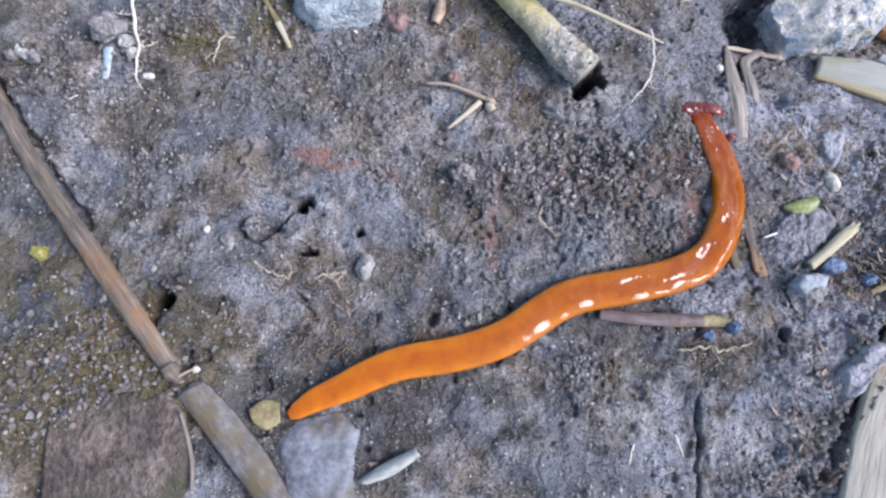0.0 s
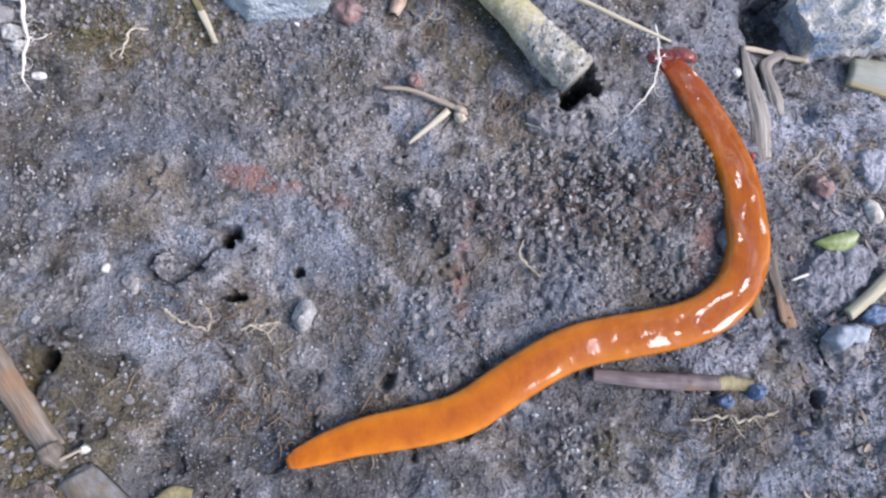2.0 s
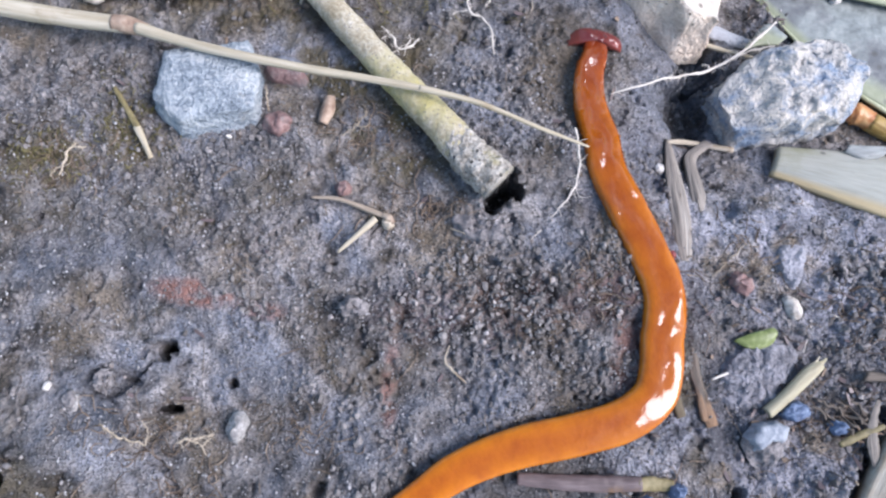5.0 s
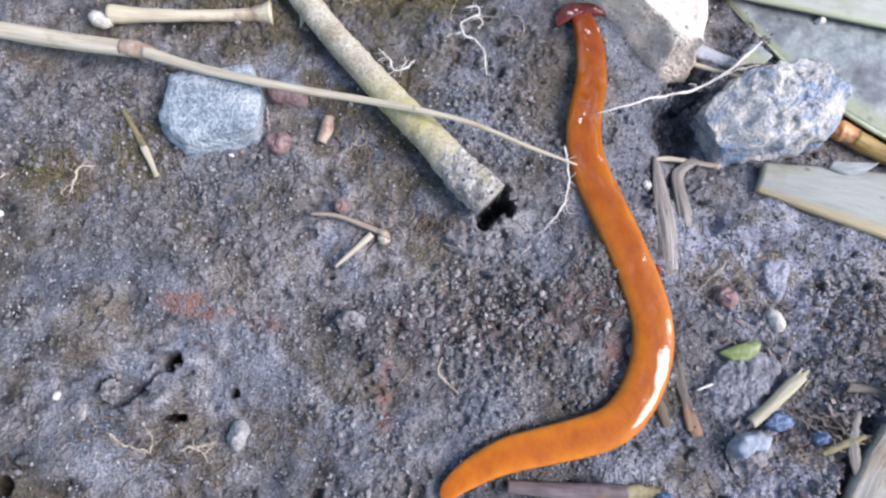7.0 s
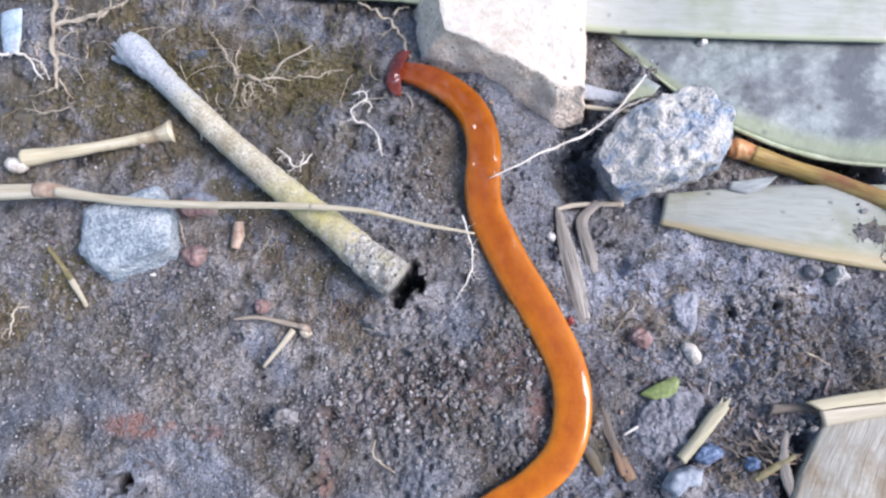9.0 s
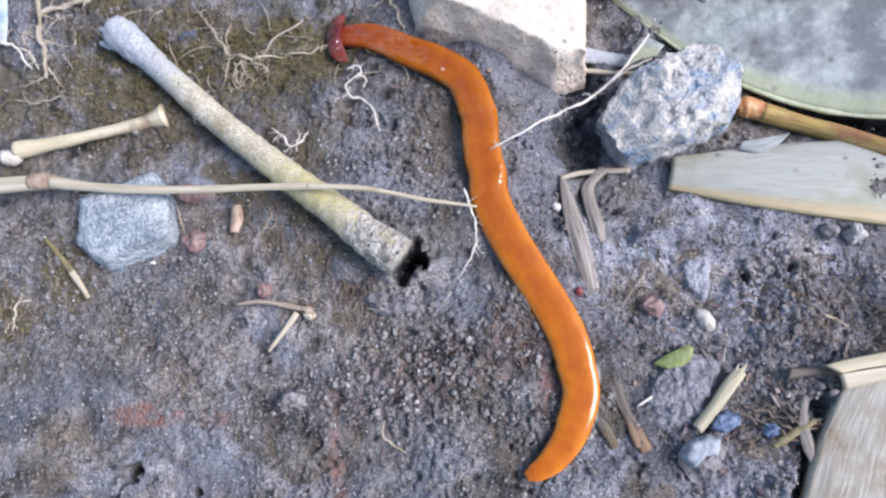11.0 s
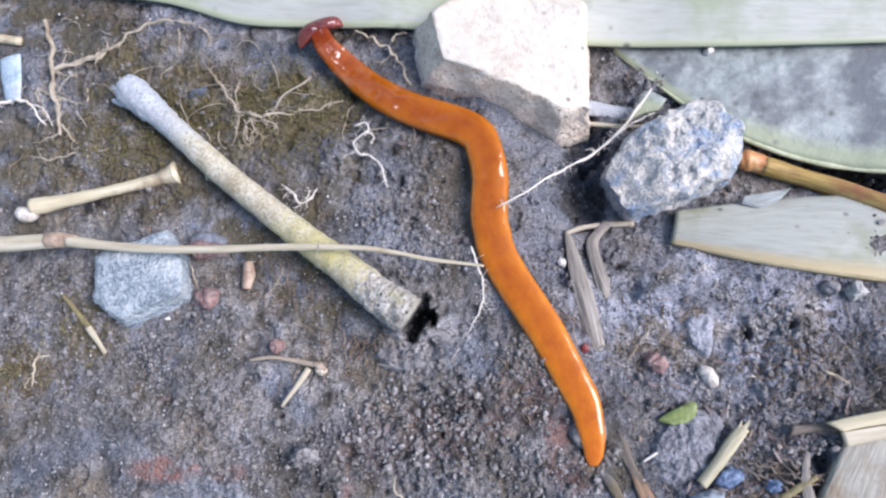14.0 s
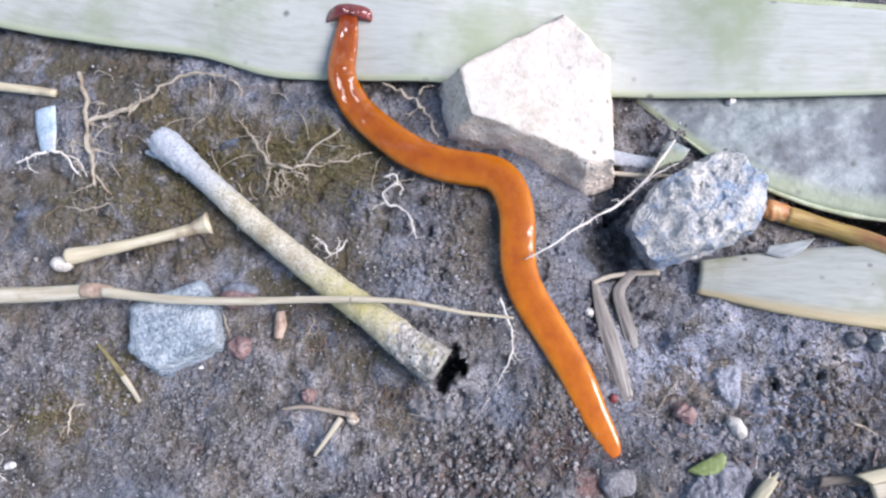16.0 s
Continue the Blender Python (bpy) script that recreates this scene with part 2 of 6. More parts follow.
def flatworm_material():
    m, nodes, links, shade = node_material("moist_orange_skin")
    info = nodes.new("ShaderNodeObjectInfo")
    tc = nodes.new("ShaderNodeTexCoord")
    sep = nodes.new("ShaderNodeSeparateXYZ")
    links.new(tc.outputs["Object"], sep.inputs[0])
    side = nodes.new("ShaderNodeMath")
    side.operation = "ABSOLUTE"
    links.new(sep.outputs["Y"], side.inputs[0])
    far = nodes.new("ShaderNodeMath")
    far.operation = "MULTIPLY"
    far.inputs[1].default_value = 250.0
    links.new(side.outputs[0], far.inputs[0])
    # darker midline; brighter edges paint the glow of light through thin flesh
    band = ramp_node(nodes, links, far.outputs[0], [(0.0, (0.84, 0.73, 0.7)), (0.2, (0.88, 0.8, 0.78)), (0.45, (1.0, 1.0, 1.0)), (0.72, (1.12, 1.26, 1.15))])
    colour = mix_node(nodes, links, 1.0, info.outputs["Color"], band, "MULTIPLY")
    flecks = noise_node(nodes, links, tc.outputs["UV"], 300, 4, 0.6)
    gut = ramp_node(nodes, links, flecks, [(0.33, (0.84, 0.72, 0.7)), (0.5, (1, 0.97, 0.97)), (0.7, (1.12, 1.16, 1.1))])
    colour = mix_node(nodes, links, 1.0, colour, gut, "MULTIPLY")
    links.new(colour, shade.inputs["Base Color"])
    shade.inputs["Roughness"].default_value = 0.4
    shade.inputs["Specular IOR Level"].default_value = 0.05
    shade.inputs["Coat Weight"].default_value = 1.0
    shade.inputs["Coat Roughness"].default_value = 0.1
    shade.inputs["Coat IOR"].default_value = 1.5
    wrinkles = noise_node(nodes, links, tc.outputs["UV"], 900, 3, 0.6)
    drawn = nodes.new("ShaderNodeMapping")
    drawn.inputs["Scale"].default_value = (0.6, 1.25, 1)
    links.new(tc.outputs["UV"], drawn.inputs["Vector"])
    folds = noise_node(nodes, links, drawn.outputs[0], 135, 2, 0.5)
    toward = nodes.new("ShaderNodeSeparateXYZ")
    links.new(tc.outputs["UV"], toward.inputs[0])
    more = nodes.new("ShaderNodeMath")
    more.operation = "MULTIPLY_ADD"
    squared = nodes.new("ShaderNodeMath")
    squared.operation = "MULTIPLY"
    links.new(toward.outputs[0], squared.inputs[0])
    links.new(toward.outputs[0], squared.inputs[1])
    cubed = nodes.new("ShaderNodeMath")
    cubed.operation = "MULTIPLY"
    links.new(squared.outputs[0], cubed.inputs[0])
    links.new(toward.outputs[0], cubed.inputs[1])
    links.new(cubed.outputs[0], more.inputs[0])
    more.inputs[1].default_value, more.inputs[2].default_value = 14500.0, 0.25
    creased = nodes.new("ShaderNodeMath")
    creased.operation = "MULTIPLY"
    crinkled = nodes.new("ShaderNodeMath")
    crinkled.operation = "MULTIPLY_ADD"
    links.new(noise_node(nodes, links, tc.outputs["UV"], 620, 2, 0.5), crinkled.inputs[0])
    crinkled.inputs[1].default_value = 0.045
    links.new(folds, crinkled.inputs[2])
    links.new(crinkled.outputs[0], creased.inputs[0])
    links.new(more.outputs[0], creased.inputs[1])
    folds = creased.outputs[0]
    for height, far_in, slots in ((folds, 0.0013, ("Coat Normal",)), (wrinkles, 0.0002, ("Normal",))):
        bp = nodes.new("ShaderNodeBump")
        bp.inputs["Strength"].default_value, bp.inputs["Distance"].default_value = 0.75, far_in
        links.new(height, bp.inputs["Height"])
        for slot in slots:
            links.new(bp.outputs[0], shade.inputs[slot])
    return m


SOIL = soil_material()
SKIN = flatworm_material()
CRUMB = surface("soil_crumbs", (0.07, 0.062, 0.058), (0.15, 0.14, 0.135), (0.26, 0.24, 0.23), 400, 2500, 0.85, 0.5, random_tone=-0.5)
FINE_CRUMB = surface("fine_soil_grains", (0.035, 0.032, 0.031), (0.19, 0.19, 0.192), (0.40, 0.385, 0.385), 300, 2500, 0.5, 0.4, random_tone=-0.7)
PALE_CLOD = surface("pale_clod_earth", (0.15, 0.15, 0.165), (0.29, 0.29, 0.32), (0.44, 0.44, 0.48), 320, 1900, 0.8, 1.0, (0.18, 0.155, 0.13), 130, 0.56, depth=0.0014)
CLAY_LUMP = surface("clay_lump_earth", (0.10, 0.098, 0.105), (0.21, 0.208, 0.228), (0.35, 0.345, 0.375), 320, 1900, 0.8, 1.0, (0.15, 0.13, 0.11), 130, 0.55, depth=0.0014)
GRANULE = surface("soil_granules", (0.08, 0.07, 0.064), (0.23, 0.205, 0.192), (0.44, 0.405, 0.385), 400, 2500, 0.6, 0.5, random_tone=-0.65)
LUMP = surface("soil_lump_earth", (0.10, 0.092, 0.092), (0.20, 0.188, 0.188), (0.33, 0.31, 0.31), 350, 1900, 0.85, 0.9, depth=0.001)
SHEATH = surface("pale_sheath", (0.30, 0.30, 0.25), (0.38, 0.382, 0.335), (0.435, 0.435, 0.395), 60, 900, 0.5, 0.3, (0.25, 0.28, 0.18), 27, 0.5, edge=((0.37, 0.39, 0.25), 0.0012), fibre=0.2, speckle=((0.13, 0.13, 0.11), 230, 0.08))
LEAF_GREY = surface("weathered_leaf", (0.11, 0.123, 0.12), (0.255, 0.282, 0.27), (0.39, 0.41, 0.385), 60, 500, 0.45, 0.6, (0.125, 0.133, 0.137), 75, 0.49, edge=((0.28, 0.305, 0.19), 0.0026), speckle=((0.08, 0.08, 0.075), 240, 0.07))
SLAB = surface("split_bamboo", (0.27, 0.27, 0.22), (0.355, 0.355, 0.305), (0.425, 0.42, 0.37), 120, 1300, 0.5, 0.8, (0.27, 0.275, 0.19), 60, 0.5, 0.16, edge=((0.40, 0.31, 0.16), 0.0022), speckle=((0.13, 0.125, 0.11), 300, 0.06))
STRAW = surface("dry_straw", (0.31, 0.255, 0.165), (0.475, 0.415, 0.305), (0.63, 0.575, 0.47), 300, 1500, 0.55, 0.4, (0.29, 0.215, 0.12), 70, 0.6, True)
SPLIT_WOOD = surface("split_stick_wood", (0.22, 0.19, 0.12), (0.40, 0.36, 0.245), (0.58, 0.54, 0.43), 260, 1500, 0.65, 0.6, (0.30, 0.27, 0.12), 130, 0.52, 0.1)
STALK = surface("cream_stalk", (0.35, 0.28, 0.16), (0.55, 0.475, 0.32), (0.68, 0.63, 0.50), 260, 1500, 0.5, 0.25, (0.30, 0.23, 0.15), 130, 0.53, True)
STEM = surface("weathered_stem", (0.23, 0.185, 0.11), (0.42, 0.37, 0.27), (0.58, 0.54, 0.45), 190, 1700, 0.65, 0.7, (0.37, 0.325, 0.13), 50, 0.52, False, ((0.10, 0.105, 0.12), 1900, 0.17), along=((0.35, 0.375, 0.42), 0.015, 0.018), speck_gate=0.42)
FRAYED = surface("frayed_stem_fibre", (0.22, 0.225, 0.24), (0.40, 0.41, 0.44), (0.56, 0.56, 0.58), 300, 1700, 0.75, 0.5, fibre=0.2)
CRUST = surface("crusted_stem_end", (0.15, 0.13, 0.10), (0.40, 0.37, 0.32), (0.60, 0.57, 0.51), 620, 2200, 0.85, 1.0, (0.33, 0.30, 0.12), 130, 0.57, depth=0.0016, speckle=((0.06, 0.055, 0.05), 900, 0.2))
GNEISS = surface("blue_grey_stone", (0.21, 0.22, 0.23), (0.52, 0.50, 0.465), (0.75, 0.68, 0.575), 330, 1900, 0.8, 1.0, (0.25, 0.325, 0.43), 210, 0.5, depth=0.0018, streak=-35)
BLUE_STONE = surface("pale_blue_grey_stone", (0.12, 0.15, 0.18), (0.32, 0.365, 0.40), (0.54, 0.56, 0.56), 380, 1900, 0.75, 1.0, (0.36, 0.31, 0.25), 130, 0.6, depth=0.0016, streak=-20)
PALE_STONE = surface("cream_stone_surface", (0.40, 0.345, 0.285), (0.50, 0.45, 0.385), (0.545, 0.50, 0.44), 75, 900, 0.8, 0.7, (0.40, 0.34, 0.275), 45, 0.58, speckle=((0.2, 0.17, 0.14), 300, 0.07), depth=0.0012)
# beige broken side, its colour lightened to make up for lying in shade
STONE_SIDE = surface("broken_side_lightened", (0.46, 0.365, 0.28), (0.70, 0.585, 0.475), (0.82, 0.73, 0.62), 300, 1900, 0.85, 1.0, (0.56, 0.44, 0.34), 90, 0.6, depth=0.0014, speckle=((0.22, 0.18, 0.145), 800, 0.14), speck_gate=0.46)
PINK = surface("pink_pebble_stone", (0.12, 0.065, 0.062), (0.24, 0.145, 0.13), (0.37, 0.28, 0.255), 420, 2200, 0.6, 0.7, (0.18, 0.155, 0.15), 260, 0.5, random_tone=0.2)
GRIT = surface("pale_grit", (0.14, 0.13, 0.125), (0.26, 0.25, 0.24), (0.45, 0.43, 0.41), 500, 2200, 0.7, 0.4, random_tone=-0.5)
RED = surface("red_fleck", (0.1, 0.02, 0.02), (0.24, 0.05, 0.05), (0.4, 0.16, 0.15), 420, 2200, 0.5, 0.4)
WHITE = surface("white_grit", (0.36, 0.34, 0.30), (0.56, 0.53, 0.49), (0.72, 0.69, 0.65), 500, 2200, 0.7, 0.7)
ROOT = surface("tan_root", (0.24, 0.19, 0.13), (0.43, 0.37, 0.285), (0.62, 0.56, 0.47), 500, 2200, 0.7, 0.4, (0.24, 0.16, 0.09), 150, 0.55, True, random_tone=0.2)
ROOT_WHITE = surface("white_root", (0.5, 0.45, 0.38), (0.66, 0.61, 0.54), (0.78, 0.74, 0.69), 500, 2200, 0.6, 0.3, (0.42, 0.33, 0.24), 150, 0.62, True)
KNOB = surface("chalky_knob", (0.28, 0.235, 0.19), (0.50, 0.455, 0.40), (0.66, 0.63, 0.58), 420, 1900, 0.75, 0.7, (0.33, 0.24, 0.2), 260, 0.56)
MARGIN = surface("greenish_margin", (0.26, 0.28, 0.16), (0.37, 0.39, 0.24), (0.48, 0.50, 0.36), 120, 900, 0.5, 0.2)
BARK = surface("fibrous_bark", (0.06, 0.052, 0.044), (0.245, 0.215, 0.185), (0.46, 0.42, 0.37), 320, 1700, 0.8, 1.0, (0.15, 0.115, 0.09), 100, 0.55, 0.05, depth=0.0018)
BROWN = surface("brown_twig_bark", (0.05, 0.042, 0.034), (0.14, 0.112, 0.088), (0.28, 0.235, 0.19), 170, 1300, 0.75, 0.8, (0.21, 0.125, 0.07), 90, 0.5, 0.14, depth=0.001)
ORANGE_TWIG = surface("orange_twig_bark", (0.15, 0.065, 0.025), (0.36, 0.235, 0.065), (0.48, 0.36, 0.14), 160, 1300, 0.45, 0.4, (0.26, 0.10, 0.045), 80, 0.53, 0.12)
JOINT = surface("orange_joint", (0.20, 0.05, 0.02), (0.42, 0.17, 0.055), (0.55, 0.32, 0.14), 260, 1300, 0.4, 0.4)
RED_JOINT = surface("reddish_joint", (0.20, 0.125, 0.085), (0.33, 0.235, 0.17), (0.44, 0.34, 0.26), 260, 1300, 0.6, 0.5)
DEAD_LEAF = surface("brown_dead_leaf", (0.022, 0.018, 0.016), (0.10, 0.074, 0.06), (0.23, 0.18, 0.155), 130, 900, 0.75, 1.0, (0.05, 0.047, 0.03), 50, 0.47, depth=0.0022)
GREY_STEM = surface("dry_grey_stem", (0.05, 0.044, 0.04), (0.11, 0.101, 0.098), (0.20, 0.196, 0.20), 230, 1100, 0.75, 0.9, (0.11, 0.085, 0.05), 130, 0.48, 0.5)
PALE_BARK = surface("pale_bark", (0.17, 0.18, 0.17), (0.33, 0.345, 0.33), (0.48, 0.49, 0.47), 220, 1300, 0.7, 0.6, (0.18, 0.16, 0.13), 130, 0.56, 0.3)
SLATE = surface("blue_grey_slate", (0.07, 0.075, 0.085), (0.155, 0.165, 0.19), (0.26, 0.27, 0.305), 170, 1000, 0.7, 0.6, (0.10, 0.088, 0.075), 120, 0.52)
LEMON = surface("lemon_crumb", (0.11, 0.095, 0.025), (0.24, 0.215, 0.05), (0.38, 0.36, 0.14), 400, 2000, 0.7, 0.5)
YELLOW = surface("yellow_leaf_bit", (0.10, 0.085, 0.04), (0.19, 0.155, 0.07), (0.30, 0.25, 0.13), 260, 1300, 0.65, 0.5)
GREEN = surface("green_leaflet_skin", (0.10, 0.13, 0.035), (0.19, 0.23, 0.075), (0.33, 0.36, 0.17), 200, 1300, 0.4, 0.3, (0.36, 0.37, 0.16), 150, 0.6)
SKY_SLATE = surface("pale_slate", (0.17, 0.185, 0.21), (0.28, 0.305, 0.34), (0.39, 0.415, 0.45), 220, 1200, 0.7, 0.8, (0.2, 0.19, 0.18), 200, 0.56)
TWIG_BARK = surface("tan_twig_bark", (0.18, 0.14, 0.10), (0.36, 0.29, 0.22), (0.52, 0.45, 0.37), 260, 1500, 0.7, 0.5, (0.22, 0.13, 0.09), 130, 0.55, 0.1)
BOARD = surface("weathered_board", (0.20, 0.185, 0.15), (0.32, 0.30, 0.25), (0.44, 0.415, 0.355), 120, 1100, 0.75, 0.6, (0.22, 0.17, 0.115), 90, 0.5, 0.14, depth=0.001)
DARK_PEBBLE = surface("blue_black_pebble", (0.028, 0.032, 0.045), (0.062, 0.072, 0.095), (0.15, 0.165, 0.19), 400, 2000, 0.65, 0.8)
BLUE = surface("dark_blue_pebble", (0.04, 0.06, 0.11), (0.09, 0.135, 0.23), (0.24, 0.30, 0.40), 500, 2000, 0.6, 0.8)
PALE_BLUE = surface("pale_blue_flake", (0.20, 0.26, 0.31), (0.34, 0.42, 0.48), (0.52, 0.58, 0.62), 200, 1300, 0.45, 0.4, (0.30, 0.29, 0.30), 140, 0.56)
PURPLE = surface("wet_dark_wood", (0.06, 0.042, 0.04), (0.125, 0.092, 0.09), (0.22, 0.175, 0.17), 240, 1500, 0.5, 0.6, (0.22, 0.13, 0.06), 90, 0.55, 0.12)
MOSS = surface("moss", (0.055, 0.05, 0.02), (0.125, 0.11, 0.04), (0.24, 0.205, 0.085), 500, 2200, 0.9, 0.6, random_tone=-0.5)
FIBRE = surface("fine_fibres", (0.085, 0.06, 0.042), (0.165, 0.12, 0.085), (0.29, 0.235, 0.18), 500, 2200, 0.8, 0.2, random_tone=-0.6)

# ---------------------------------------------------------------- ground
PITS = [  # x, y, half-length, half-width, turn, depth
    (-25.7, 7.1, 1.9, 1.7, 0, 8), (-24.6, -1.2, 2.3, 0.85, 5, 7), (-47.3, -9.9, 1.9, 1.8, 0, 8),
    (25.1, 30.0, 3.7, 2.2, 50, 9), (-15.6, 2.2, 0.8, 0.7, 0, 3), (-46, 28, 0.7, 0.6, 0, 2),
    (56.6, 44.5, 6.0, 4.6, 70, 4.2), (59.5, 53.5, 5.0, 4.2, 40, 4), (74.2, 15.6, 1.0, 0.7, 60, 3), (80.9, 15.7, 0.9, 0.7, 0, 3), (56.4, -15.2, 1.5, 1.0, 80, 4), (-2.8, -13.0, 1.4, 1.3, 0, 2.4), (69.8, -20.8, 21, 1.5, 60, 3.2), (97, 39, 13, 3.6, -38, 6),
]


def slope(x, y):
    """The broad lie of the land, in millimetres."""
    return -7 * ease((x - 42) / 18) * ease((y - 22) / 18) + 4 * ease((-x - 25) / 20) * ease((8 - y) / 20)


def crumbly(x, y):
    """Where loose crumbs lie thick, 0 to 1."""
    band = np.exp(-(((y - 12 - 0.05 * x) / 6.0) ** 2) - (((x - 18) / 26.0) ** 2))
    rough = ease((fractal(x, y, 18, 11, 3) - 0.5) / 0.1)
    right = 0.55 * ease((x - 46) / 14) * (0.4 + 0.6 * ease((22 - y) / 12))
    left = ease((-x - 48) / 8) * ease((4 - y) / 12)
    return np.clip(band + 0.7 * rough + 0.8 * right + 0.25 * left, 0.14, 1)


def relief(x, y):
    c = crumbly(x, y)
    near = np.exp(-((np.hypot(x - 15, y - 20) / 260) ** 4))
    z = slope(x, y) + 3.3 * (fractal(x, y, 20, 1, 3) - 0.5) + (2.4 + 0.6 * c) * (fractal(x, y, 6, 5, 4) - 0.5) + 0.5 * c * granules(x, y, 4.2, 12)
    z = z + c * (0.8 * granules(x, y, 1.9, 3) + 0.7 * granules(x, y, 0.8, 5) + 0.6 * (value_noise(x, y, 0.6, 15) - 0.5)) + (0.12 + 0.3 * c) * granules(x, y, 1.2, 8) + (0.12 + 0.25 * c) * (value_noise(x, y, 0.8, 14) - 0.5)
    z = z - 1.0 * ease((granules(x, y, 3.6, 40) + 0.5 * (value_noise(x, y, 1.1, 43) - 0.5) - 0.52) / 0.14) * ease((fractal(x, y, 16, 42, 2) - 0.42) / 0.16)
    ridge = np.abs(fractal(x, y, 15, 21, 3) - 0.5)
    z = z - 0.5 * np.exp(-((ridge / 0.006) ** 2)) * ease((fractal(x, y, 30, 23, 2) - 0.57) / 0.1)
    for px, py, a, b2, turn, deep in PITS:
        dx, dy = x - px, y - py
        co, si = math.cos(radians(turn)), math.sin(radians(turn))
        r = np.hypot((dx * co + dy * si) / a, (dy * co - dx * si) / b2) + 1.3 * (fractal(x, y, 1.8, 31, 4) - 0.5)
        z = z - deep * (1 - ease((r - 0.55) / 0.6)) + 0.45 * np.exp(-(((r - 1.35) / 0.3) ** 2))
    # the gap along the brown stick, and a crack in the bare soil
    gap = (x - np.interp(y, (0.3, 14.2, 28.0, 34.5), (-60.6, -71.0, -81.1, -86.0)) - 1.4 * (value_noise(x, y, 2.5, 95) - 0.5)) / 0.8
    z = z - 3.2 * np.exp(-(gap**2)) * ease((y - 1) / 5) * ease((40 - y) / 6)
    split = (x - np.interp(y, (-45, -36, -28, -23), (39.2, 40.2, 41.0, 41.8)) - 1.2 * (value_noise(x, y, 2.2, 96) - 0.5)) / 0.35
    z = z - 1.8 * np.exp(-(split**2)) * ease((-24 - y) / 3)
    # a crack beside the burrow
    crack = np.abs(y - np.interp(x, (-32, -29.8, -28.4, -27), (3.0, 3.3, 4.2, 5.8)) - 0.9 * (value_noise(x, y, 1.2, 83) - 0.5))
    z = z - 1.8 * np.exp(-((crack / 0.3) ** 2)) * ease((x + 32.4) / 1.0) * ease((-26 - x) / 1.0)
    ring = np.hypot((x + 33.9) / 1.1, y - 2.8) + 1.5 * (value_noise(x, y, 0.9, 84) - 0.5)
    z = z - 2.2 * np.exp(-(((ring - 1.9) / 0.6) ** 2)) * (0.35 + value_noise(x, y, 2.2, 85))
    far = 1 - near
    return near * z + far * (26 * (fractal(x, y, 900, 91, 2) - 0.5) + 120 * (fractal(x, y, 6000, 92, 2) - 0.5))


